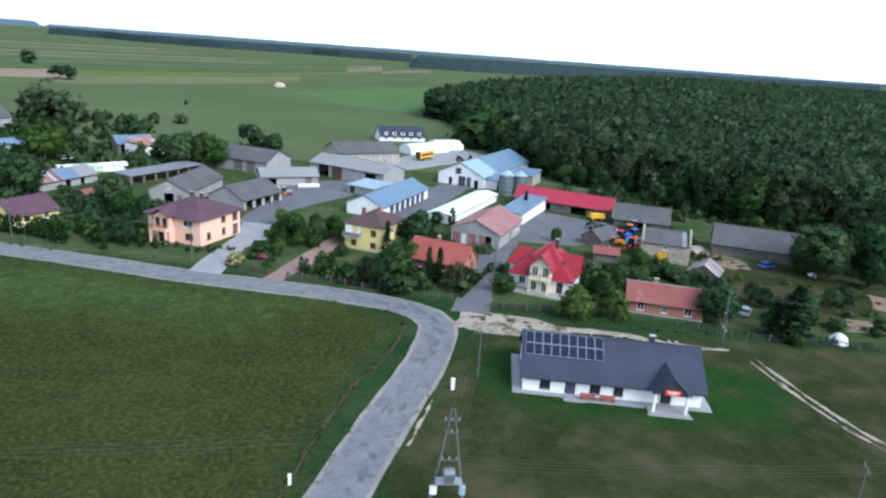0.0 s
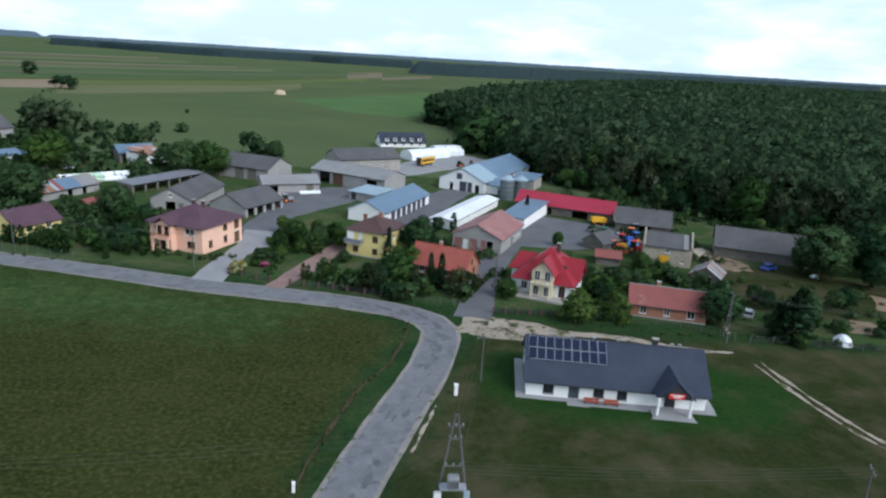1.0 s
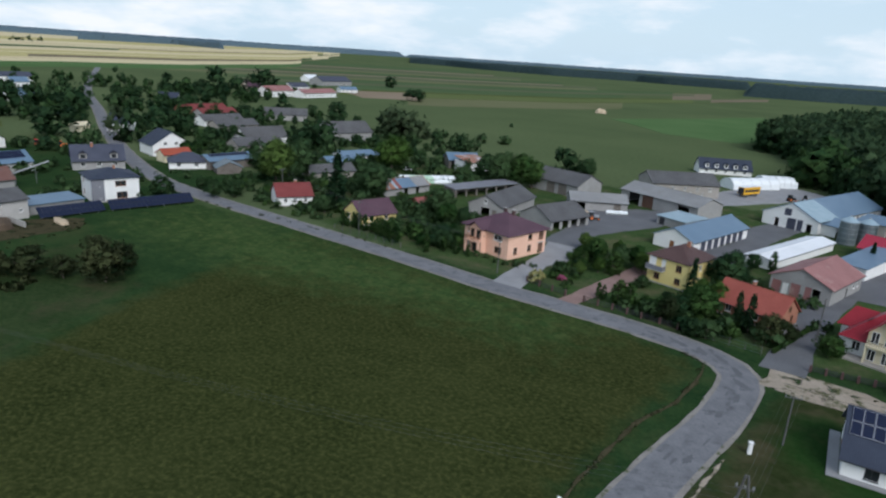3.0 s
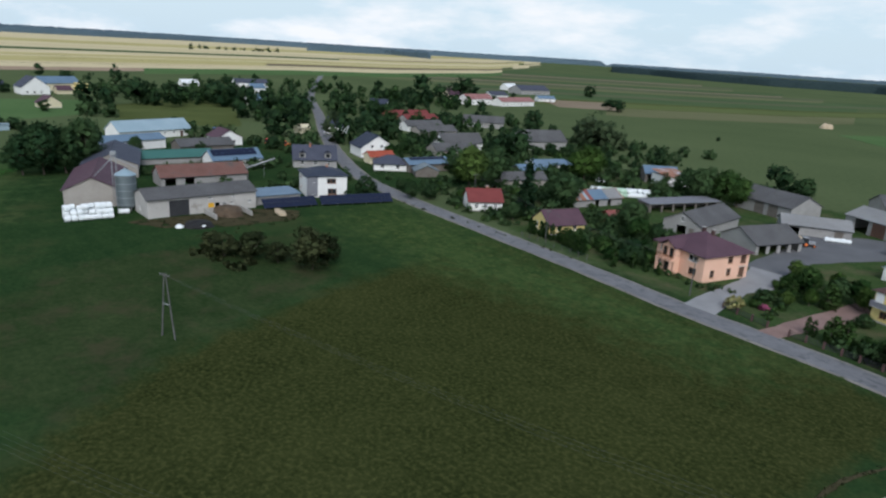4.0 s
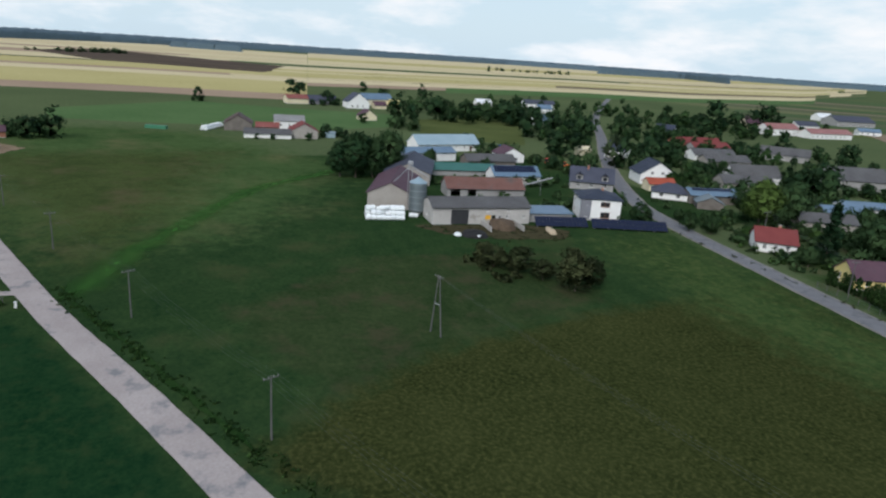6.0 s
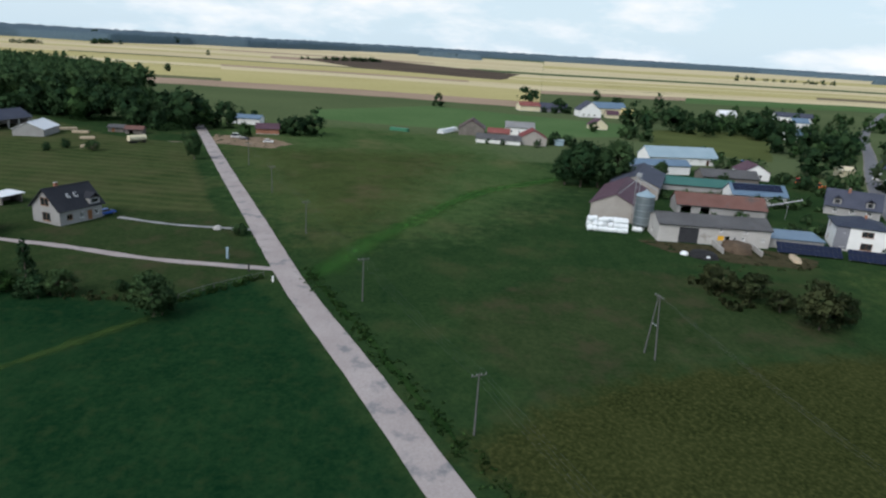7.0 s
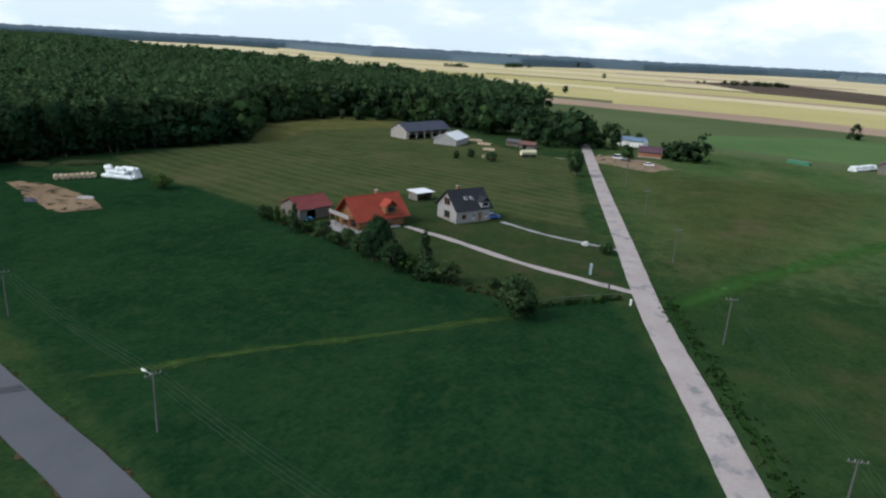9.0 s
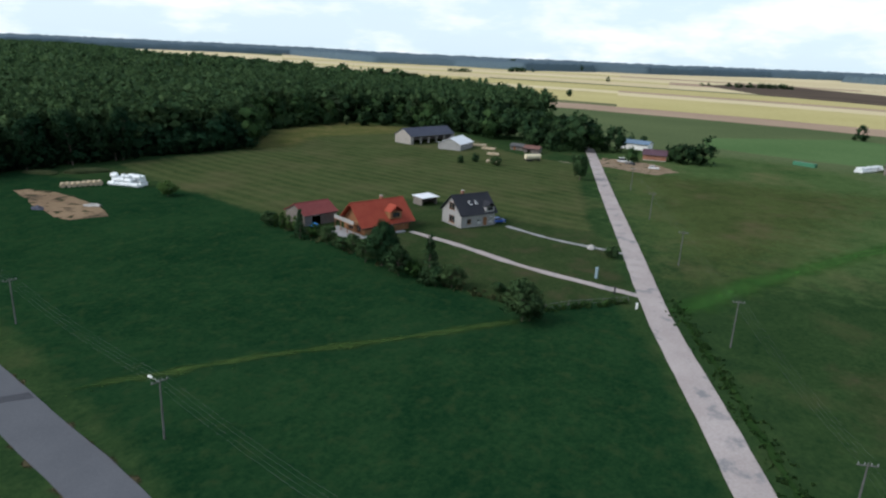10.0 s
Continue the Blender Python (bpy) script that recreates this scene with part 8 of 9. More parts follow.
# the darker needle colour imitates shade along this stretch of the edge
weeds([([(-60, -217), (-112, -219), (-160, -214), (-198, -204)], 0.8, 1.6, 8.0), ([(-60, -222), (-112, -224), (-160, -219), (-198, -209)], 0.6, 2.0, 13.0)], "undergrowth before the tall pines, deep green to stand for shade", "needle", 98, (26, 10, 0.16), 0.36)
weeds([([(-214, -219), (-246, -244), (-314, -246)], 0.5, 2.0, 7.0), ([(-330, -218), (-328, -180), (-346, -158)], 0.4, 2.0, 6.0),
       ([(42, 238), (64, 220), (78, 199), (92, 184), (103, 164), (106, 146), (118, 136), (150, 118)], 0.7, 2.2, 5.5), ([(20, 335), (32, 266), (42, 240)], 0.5, 2.0, 6.0), ([(-6, 432), (14, 410), (21, 335)], 0.4, 2.0, 8.0)], "dark undergrowth along the edge of the wood", "undergrowth", 97, (26, 10, 0.16), 0.36)
grove("mass", "western village", [(-216, 60, 17.6, 1.0), (-216, 66, 15.7, 0.95), (-219, 72, 18.3, 1.0), (-218, 55, 13.8, 1.0)])



# ---- poles and cables ----
def pole(x, y, h, arm_deg, kind="single", label="tall grey concrete power pole"):
    ob = thing("power_pole", x, y, arm_deg, label, "power pole", "power poles")
    if kind == "single":
        part("mast", tubes(((0, 0, -0.3), (0, 0, h), 0.125, 0.075), sides=10), "pole_concrete", ob)
    else:
        part("mast", tubes(((-1.3, 0, -0.3), (-0.12, 0, h), 0.125, 0.075), sides=10), "pole_concrete", ob)
        part("mast", tubes(((1.3, 0, -0.3), (0.12, 0, h), 0.125, 0.075), sides=10), "pole_concrete", ob)
        part("brace", boxes((-0.62, 0.62, -0.05, 0.05, h * 0.52, h * 0.52 + 0.1)), "steel", ob)
    part("crossarm", boxes((-0.95, 0.95, -0.05, 0.05, h - 0.35, h - 0.25)), "pole_concrete", ob)
    for k in (-0.85, -0.3, 0.3, 0.85):
        part("insulator", tubes(((k, 0, h - 0.25), (k, 0, h - 0.08), 0.05, 0.06), ((k, 0, h - 0.08), (k, 0, h), 0.035), sides=8), "porcelain", ob)
    return ob


def cables(a, b, arm_a, arm_b, sag=0.9, offsets=(-0.85, -0.3, 0.3, 0.85)):
    """Sagging cables from crossarm to crossarm."""
    ob = thing("power_cable", *a[:2], 0, "thin grey overhead cables strung between poles", "cable", "overhead cables")
    for k in offsets:
        pa = Vector(a) + Vector((math.cos(radians(arm_a)) * k, math.sin(radians(arm_a)) * k, 0))
        pb = Vector(b) + Vector((math.cos(radians(arm_b)) * k, math.sin(radians(arm_b)) * k, 0))
        bm = bmesh.new()
        rings = []
        for i in range(15):
            t = i / 14
            p = pa.lerp(pb, t) - Vector((a[0], a[1], 0)) - Vector((0, 0, 4 * sag * t * (1 - t)))
            rings.append([bm.verts.new(p + Vector(o)) for o in ((0, 0, 0.007), (0.006, 0.006, -0.004), (-0.006, -0.006, -0.004))])
        for r, q in zip(rings, rings[1:]):
            for i in range(3):
                bm.faces.new((r[i], r[(i + 1) % 3], q[(i + 1) % 3], q[i]))
        part("wire", bm, "wire", ob)


GR = 21.2 + 90
LINE_GRAVEL = [(-25.5, 24.7, 8.0), (-65.2, 9.4, 7.9), (-104.7, -5.9, 7.8), (-144.3, -21.2, 7.6), (-184, -36.5, 7.6), (-224, -52, 7.6)]
for x, y, h in LINE_GRAVEL:
    pole(x, y, h, GR)
for p, q in zip(LINE_GRAVEL, LINE_GRAVEL[1:]):
    cables(p, q, GR, GR)
LINE_SOUTH = [(-32.8, -13, 7.3), (-40.7, -56.2, 7.3), (-48.6, -99.4, 7.2), (-57, -142, 7.2)]
for x, y, h in LINE_SOUTH:
    pole(x, y, h, -10)
for p, q in zip(LINE_SOUTH, LINE_SOUTH[1:]):
    cables(p, q, -10, -10)
ob = bpy.data.objects["power_pole.007"]
part("lamp_arm", tubes(((0, 0, 7.0), (0.25, -1.2, 7.15), 0.03), sides=6), "steel", ob)
part("lamp_head", bevelled((0.3, 0.7, 0.14), (0.28, -1.45, 7.15), 0.04), "white_paint", ob)
pole(-87.3, 37.8, 9.8, 18, "double", "two-legged grey concrete power pole in the meadow")
pole(7.6, 80.9, 6.6, 10)
pole(48.8, 99.5, 8.2, 80, "double", "two-legged concrete power pole by the garden fence")
pole(41.2, 51.8, 8.3, 70)
pole(-45.4, 120.3, 7.2, 75)
pole(-85.5, 129.6, 7.2, 75)
pole(-119.9, 142.7, 9.0, 75)
pole(12.6, 121.0, 7.4, 75)
cables((-45.4, 120.3, 7.1), (-85.5, 129.6, 7.1), 75, 75)
cables((-85.5, 129.6, 7.1), (-119.9, 142.7, 8.8), 75, 75)
cables((7.6, 80.9, 6.5), (12.6, 121.0, 7.3), 10, 10)
cables((48.8, 99.5, 8.1), (85, 93, 8.0), 80, 80)


def transformer():
    ob = thing("transformer_pole", 3.1, 53.2, 4, "two-legged steel and concrete transformer pole beside the road", "power pole")
    part("mast", tubes(((-1.75, 0, -0.3), (-0.1, 0, 10.9), 0.17, 0.10), sides=10), "pole_concrete", ob)
    part("mast", tubes(((1.75, 0, -0.3), (0.1, 0, 10.9), 0.17, 0.10), sides=10), "pole_concrete", ob)
    for z, w in ((9.6, 0.75), (8.3, 0.6), (5.4, 0.8)):
        arm = part("crossarm", boxes((-w, w, -0.06, 0.06, z, z + 0.1)), "pole_concrete", ob)
        for k in (-0.85, 0.0, 0.85):
            part("insulator", tubes(((k * w, 0, z + 0.14), (k * w, 0, z + 0.42), 0.07, 0.05), ((k * w, 0, z + 0.26), (k * w, 0, z + 0.30), 0.12), sides=8), "porcelain", arm)
    tank = part("transformer_tank", bevelled((1.05, 0.8, 1.15), (0.0, -0.75, 4.3), 0.06), "steel", ob)
    for i in range(6):
        part("cooling_fin", boxes((-0.5 + i * 0.19, -0.45 + i * 0.19, -1.34, -1.16, 3.85, 4.7)), "steel", tank)
    for k in (-0.3, 0.0, 0.3):
        part("bushing", tubes(((k, -0.75, 4.87), (k, -0.75, 5.25), 0.08, 0.05), sides=8), "porcelain", tank)
    part("bracket", boxes((-1.25, 1.25, -1.2, -0.1, 3.6, 3.71)), "steel", ob)
    part("switch_box", bevelled((0.7, 0.35, 0.9), (-1.35, -0.3, 2.4), 0.04), "white_paint", ob)
    part("switch_box", bevelled((0.6, 0.35, 1.0), (1.4, -0.3, 2.4), 0.04), "pale_blue_sheet", ob)


transformer()
cables((3.1, 53.2, 9.0), (-87.3, 37.8, 9.6), 90, 18, 1.4, (-1.0, 0.0, 1.0))
cables((3.1, 53.2, 5.4), (41.2, 51.8, 8.0), 90, 70, 0.6)
cables((3.1, 53.2, 7.2), (7.6, 80.9, 6.5), 10, 10, 0.5)
cables((3.1, 53.2, 8.0), (-25.5, 24.7, 7.9), 120, GR, 0.9, (-0.8, 0.0, 0.8))
cables((41.2, 51.8, 8.2), (85, 60, 8.2), 70, 70)


def post(name, x, y, h, mat, label, category, w=0.12):
    ob = thing(name, x, y, 8, label, category)
    part("shaft", bevelled((w, w, h), (0, 0, h / 2), w * 0.12), mat, ob)
    part("cap", boxes((-w * 0.6, w * 0.6, -w * 0.6, w * 0.6, h, h + 0.05)), mat, ob)


post("cable_cabinet", 4.1, 76.6, 1.5, "white_paint", "small white cable cabinet beside the road", "cabinet", 0.45)
post("marker_post", -12.3, 55.5, 1.1, "white_paint", "short white marker post in the grass", "post", 0.3)
post("marker_post", -112.5, -22.4, 1.0, "white_paint", "short white marker post by the drive", "post", 0.35)
post("info_board", -124.6, -33.5, 2.2, "pale_blue_sheet", "pale upright notice board by the drive", "sign", 0.5)
post("gate_post", -117.6, -27.8, 1.4, "dark_metal", "dark gate post beside the gravel drive", "post", 0.3)


# ---- fences ----
def fence(pts, h, step, post_mat, panel_mat, label, slats=3, post_w=0.10):
    ob = thing("fence", *pts[0], 0, label, "fence")
    ox, oy = pts[0]
    line = smooth_line(pts, step) if len(pts) > 2 else [np.array(pts[0], float) + (np.array(pts[1], float) - np.array(pts[0], float)) * i / max(1, int(math.dist(*pts) / step)) for i in range(max(1, int(math.dist(*pts) / step)) + 1)]
    for i, p in enumerate(line):
        part("post", boxes((p[0] - ox - post_w / 2, p[0] - ox + post_w / 2, p[1] - oy - post_w / 2, p[1] - oy + post_w / 2, 0, h + 0.1)), post_mat, ob)
        if i:
            a, b = Vector((*(line[i - 1] - (ox, oy)), 0)), Vector((*(p - (ox, oy)), 0))
            bars = 6 if panel_mat == "dark_metal" else slats
            for k in range(bars):
                z = 0.2 + (h - 0.25) * k / max(1, bars - 1)
                bm = bmesh.new()
                tube(bm, a + Vector((0, 0, z)), b + Vector((0, 0, z)), 0.03, sides=4)
                part("rail", bm, panel_mat, ob)


fence([(-38.4, 118.8), (-29.6, 115.6)], 1.15, 2.6, "brown_tile", "dark_metal", "dark metal garden fence with brown brick posts", post_w=0.32)
fence([(-25.8, 114.6), (-15, 112.6), (-5.6, 110.4)], 1.15, 2.6, "brown_tile", "dark_metal", "dark metal garden fence with brown brick posts", post_w=0.32)
fence([(-5.2, 110.2), (4.4, 108.4)], 1.3, 2.4, "pole_concrete", "fence_green", "green mesh garden fence")
fence([(11.2, 106.0), (21.6, 106.0)], 1.0, 2.0, "brown_tile", "dark_metal", "villa fence with reddish-brown brick posts", post_w=0.36)
fence([(22.4, 105.6), (35.0, 105.4), (46.0, 102.4), (50.4, 99.4)], 1.3, 3.0, "pole_concrete", "fence_green", "green wire garden fence")
fence([(52.8, 99.0), (64, 98.4), (78, 97.6), (92, 97.0)], 1.3, 3.0, "pole_concrete", "dark_metal", "dark wire fence along the orchard")
fence([(-90.5, 126.6), (-80, 125.0), (-70, 123.2)], 1.3, 2.5, "pole_concrete", "fence_green", "teal-green fence beside the road")
fence([(-100.6, -36.8), (-106.7, -33.0), (-115.2, -24.6)], 0.9, 2.0, "pole_concrete", "dark_paving", "low grey concrete fence along the drive", 2)
for i in range(8):
    plant("thuja", -104 - i * 1.4, -33.0 + i * 1.15, 1.1, 1.2, "small thujas along the fence")
for i in range(20):
    plant("bush", 6.2 + i * 0.32, 110.0 + i * 0.85, 1.2, 0.55, "clipped hedge along the farm drive")


# ---- vehicles ----
def car(x, y, rz, paint, label, size=(4.2, 1.75, 1.45)):
    L, W, H = size
    ob = thing("car", x, y, rz, label, "car")
    bm = bmesh.new()
    prof = [(-L / 2, 0.35), (-L / 2 + 0.05, 0.78), (-L / 2 + 0.25, 0.9), (L / 2 - 1.15, 0.92), (L / 2 - 0.15, 0.76), (L / 2, 0.6), (L / 2, 0.35)]
    a = [bm.verts.new((px, -W / 2, pz)) for px, pz in prof]
    b = [bm.verts.new((px, W / 2, pz)) for px, pz in prof]
    bm.faces.new(a[::-1]), bm.faces.new(b)
    for i in range(len(prof)):
        j = (i + 1) % len(prof)
        bm.faces.new((a[i], a[j], b[j], b[i]))
    bmesh.ops.bevel(bm, geom=bm.edges[:], offset=0.06, segments=2, affect="EDGES")
    part("body", bm, paint, ob)
    bm = bmesh.new()
    low = [(-L / 2 + 0.3, 0.93), (L / 2 - 1.1, 0.93)]
    v = [bm.verts.new(p) for p in ((low[0][0], -W / 2 + 0.08, 0.93), (low[1][0], -W / 2 + 0.08, 0.93), (low[1][0], W / 2 - 0.08, 0.93), (low[0][0], W / 2 - 0.08, 0.93), (low[0][0] + 0.45, -W / 2 + 0.25, H - 0.05), (low[1][0] - 0.75, -W / 2 + 0.25, H - 0.05), (low[1][0] - 0.75, W / 2 - 0.25, H - 0.05), (low[0][0] + 0.45, W / 2 - 0.25, H - 0.05))]
    for f in ((0, 1, 5, 4), (1, 2, 6, 5), (2, 3, 7, 6), (3, 0, 4, 7), (4, 5, 6, 7), (3, 2, 1, 0)):
        bm.faces.new([v[i] for i in f])
    part("glasshouse", bm, "shade_glass", ob)
    part("roof_panel", bevelled((low[1][0] - low[0][0] - 1.1, W - 0.46, 0.07), ((low[0][0] + low[1][0]) / 2 - 0.15, 0, H - 0.01), 0.02), paint, ob)
    for wx in (-L / 2 + 0.75, L / 2 - 0.8):
        for wy in (-W / 2 + 0.1, W / 2 - 0.1):
            w = part("wheel", tubes(((wx, wy - 0.1, 0.31), (wx, wy + 0.1, 0.31), 0.31), sides=14), "rubber", ob)
            part("rim", tubes(((wx, wy - 0.115, 0.31), (wx, wy + 0.115, 0.31), 0.18), sides=10), "steel", w)
    for wy in (-W / 2 + 0.28, W / 2 - 0.28):
        part("headlight", boxes((L / 2 - 0.03, L / 2 + 0.015, wy - 0.17, wy + 0.17, 0.56, 0.68)), "glass", ob)
        part("tail_light", boxes((-L / 2 - 0.015, -L / 2 + 0.03, wy - 0.12, wy + 0.12, 0.6, 0.78)), "red_paint", ob)


car(76.2, 141.4, 30, "blue_paint", "bright blue car parked on the grass by the barn")
car(57.8, 111.0, 60, "steel", "silver car parked in the garden")
car(-153.0, -68.6, 150, "blue_paint", "dark blue car beside the grey house")
car(-285.5, -71.0, 110, "white_paint", "white van parked by the far farm", (5.0, 1.9, 2.0))
car(-281.5, -67.0, 80, "dark_metal", "dark car by the far farm")
car(-276.5, -56.0, 100, "white_paint", "white car on the far farmyard")
car(-134.5, 221.0, 20, "steel", "silver car by the sheds")
car(-118.6, 212.0, 60, "white_paint", "white car among the sheds")
car(-388.0, 545.0, 60, "white_paint", "white car on a far yard")
car(-378.0, 556.0, 20, "white_paint", "white car on a far yard")
car(-220.0, 168.0, 125, "dark_metal", "dark car on the village road")


def trailer(x, y, rz):
    ob = thing("truck_trailer", x, y, rz, "yellow box trailer with a dark stripe in the storage yard", "trailer")
    part("box_body", bevelled((9.5, 2.5, 2.6), (0, 0, 2.3), 0.05), "yellow_paint", ob)
    part("roof_sheet", boxes((-4.75, 4.75, -1.25, 1.25, 3.605, 3.65)), "white_sheet", ob)
    part("stripe", boxes((-4.2, 4.2, -1.275, -1.255, 1.9, 2.7)), "dark_metal", ob)
    part("rear_door", boxes((-4.79, -4.755, -1.1, 1.1, 1.1, 3.4)), "dark_metal", ob)
    for wx in (-3.2, -2.0, 3.0):
        for wy in (-1.0, 1.0):
            w = part("wheel", tubes(((wx, wy - 0.14, 0.5), (wx, wy + 0.14, 0.5), 0.5), sides=14), "rubber", ob)
            part("rim", tubes(((wx, wy - 0.15, 0.5), (wx, wy + 0.15, 0.5), 0.26), sides=10), "steel", w)
    part("chassis", boxes((-4.6, 4.6, -0.5, 0.5, 0.7, 1.0)), "dark_metal", ob)


trailer(-4.5, 260.5, 58)


def tipper(x, y, rz):
    ob = thing("farm_trailer", x, y, rz, "bright yellow tipping farm trailer in the yard", "trailer")
    bm = boxes((-2.0, 2.0, -1.1, 1.1, 1.0, 1.1), (-2.0, 2.0, -1.1, -1.04, 1.1, 2.1), (-2.0, 2.0, 1.04, 1.1, 1.1, 2.1), (-2.0, -1.94, -1.04, 1.04, 1.1, 2.1), (1.94, 2.0, -1.04, 1.04, 1.1, 2.1))
    part("tub", bm, "yellow_paint", ob)
    part("load", bevelled((3.7, 2.0, 0.7), (0, 0, 1.75), 0.15), "yellow_paint", ob)
    part("drawbar", tubes(((2.0, 0, 0.8), (3.6, 0, 0.6), 0.07), sides=6), "dark_metal", ob)
    for wx in (-1.2, 1.2):
        for wy in (-0.95, 0.95):
            w = part("wheel", tubes(((wx, wy - 0.15, 0.5), (wx, wy + 0.15, 0.5), 0.5), sides=14), "rubber", ob)
            part("rim", tubes(((wx, wy - 0.16, 0.5), (wx, wy + 0.16, 0.5), 0.25), sides=10), "orange_paint", w)


tipper(45.2, 175.8, 5)


def machine(x, y, rz, paint, label, s=1.0):
    """A small tractor-like farm machine."""
    ob = thing("farm_machine", x, y, rz, label, "farm machine")
    part("bonnet", bevelled((1.9 * s, 0.9 * s, 0.75 * s), (0.9 * s, 0, 1.1 * s), 0.08 * s), paint, ob)
    part("cab", bevelled((1.2 * s, 1.3 * s, 1.3 * s), (-0.7 * s, 0, 1.75 * s), 0.1 * s), "shade_glass", ob)
    part("cab_roof", bevelled((1.35 * s, 1.45 * s, 0.14 * s), (-0.7 * s, 0, 2.46 * s), 0.05 * s), paint, ob)
    part("exhaust", tubes(((1.0 * s, 0.3 * s, 1.4 * s), (1.0 * s, 0.3 * s, 2.3 * s), 0.05 * s), sides=6), "dark_metal", ob)
    for wx, r in ((1.4, 0.42), (-0.75, 0.75)):
        for wy in (-0.75, 0.75):
            w = part("wheel", tubes(((wx * s, (wy - 0.18) * s, r * s), (wx * s, (wy + 0.18) * s, r * s), r * s), sides=14), "rubber", ob)
            part("rim", tubes(((wx * s, (wy - 0.2) * s, r * s), (wx * s, (wy + 0.2) * s, r * s), r * 0.55 * s), sides=10), "orange_paint", w)


for x, y, rz, paint, label in ((43.9, 152.0, 20, "orange_paint", "orange farm machine among the scrap"), (51.0, 164.0, 70, "orange_paint", "small orange tractor by the barn"), (46.5, 158.5, 140, "red_paint", "red farm machine in the yard"), (44.5, 162.8, 10, "green_paint", "green farm machine in the yard"),
                             (50.0, 158.5, 200, "blue_paint", "old blue tractor among the scrap"), (53.6, 169.6, 80, "steel", "grey seed drill by the barn"), (48.4, 150.0, -30, "red_paint", "red mower in the scrap yard"), (9.5, 262.0, 40, "dark_metal", "dark tractor in the storage yard"),
                             (14.0, 268.0, 90, "dark_metal", "dark loader in the storage yard"), (-41.5, 182.0, 40, "steel", "grey machine on the farmyard"), (-242.0, 152.0, 30, "red_paint", "red tractor behind the hedge"), (-236.0, 157.0, 60, "orange_paint", "orange machine behind the hedge"), (-283, 150, 10, "blue_paint", "blue machine by the dairy barn")):
    machine(x, y, rz, paint, label, 0.8 + 0.35 * plant_rng.random())


def heap(name, x, y, size, mat, label, category, seed=1, rough=0.22):
    """A lumpy pile resting on the ground."""
    bm = bmesh.new()
    bmesh.ops.create_icosphere(bm, subdivisions=3, radius=1.0)
    for v in bm.verts:
        k = 1 + rough * noise.noise(v.co * 2.3 + Vector((seed * 7.1, 0, 0)))
        v.co = Vector((v.co.x * size[0] * k, v.co.y * size[1] * k, max(v.co.z, -0.05) * size[2] * k))
    ob = part(name, bm, mat)
    ob.matrix_basis = pose(x, y, 0, 0, 0, seed * 37)
    return tagged(ob, label, category)


heap("tarpaulin_heap", 48.8, 154.6, (1.9, 1.5, 1.7), "sky_blue_tarp", "heap covered by a bright blue tarpaulin", "tarpaulin", 2, 0.15)
heap("dung_mound", -146.5, 80.2, (3.4, 4.0, 2.4), "dung", "brown manure heap behind the barn", "heap", 3)
heap("silage_mound", -140.4, 69.4, (2.8, 3.4, 1.4), "rubber", "heap under black plastic sheeting", "heap", 4)
heap("silage_bag", -138.6, 69.6, (1.0, 1.3, 0.8), "film_wrap", "white plastic bag on the heap", "bag", 5, 0.12)
heap("silage_bag", -141.5, 65.4, (1.0, 0.9, 0.8), "film_wrap", "white plastic bag beside the heap", "bag", 6, 0.12)
heap("soil_mound", -116.0, -209.0, (6.0, 2.4, 0.9), "leaf_olive", "overgrown soil heap at the forest edge", "heap", 8)
heap("soil_mound", -126.0, -201.0, (7.0, 3.0, 1.4), "leaf_olive", "weedy mound by the wood", "heap", 9)
heap("stone_heap", -145.2, -41.0, (1.3, 1.0, 0.8), "concrete", "pale heap of stones beside the path", "stones", 10)
heap("tarpaulin_heap", -119.4, -101.6, (1.6, 1.0, 1.2), "sky_blue_tarp", "stack under a blue tarpaulin by the garage", "tarpaulin", 11, 0.15)
heap("covered_mound", 69.0, 100.6, (1.6, 1.5, 1.5), "film_wrap", "white sacks piled by the orchard", "sacks", 12, 0.3)
heap("covered_mound", 84.8, 137.6, (1.2, 0.9, 0.6), "film_wrap", "white sheeting on the grass", "sacks", 13, 0.3)
heap("covered_mound", -43.5, 184.5, (1.4, 1.2, 1.2), "film_wrap", "white sacks on the farmyard", "sacks", 14, 0.3)
heap("sand_heap", -45.6, 187.5, (1.8, 1.6, 1.3), "pale_wood", "tan grain heap by the store", "heap", 15)
heap("rubble_heap", 64.0, 152.0, (3.6, 2.2, 0.9), "stone", "heap of rubble beside the barn", "heap", 16, 0.45)
heap("rubble_mound", -89.8, -165.6, (1.8, 1.2, 0.7), "slate_tile", "pile of dark blue barrels in the meadow", "heap", 17, 0.5)
heap("rubble_mound", -99.8, -158.6, (2.4, 0.9, 0.6), "concrete", "pile of pale blocks at the sand hollow", "heap", 18, 0.5)
heap("straw_stack", -146.0, 616.0, (5.0, 3.0, 4.4), "pale_wood", "pale stack of straw standing in the field", "straw stack", 20, 0.2)
heap("log_heap", -141.0, 91.6, (3.8, 1.2, 0.7), "pale_wood", "pale heap of split logs", "logs", 19, 0.4)


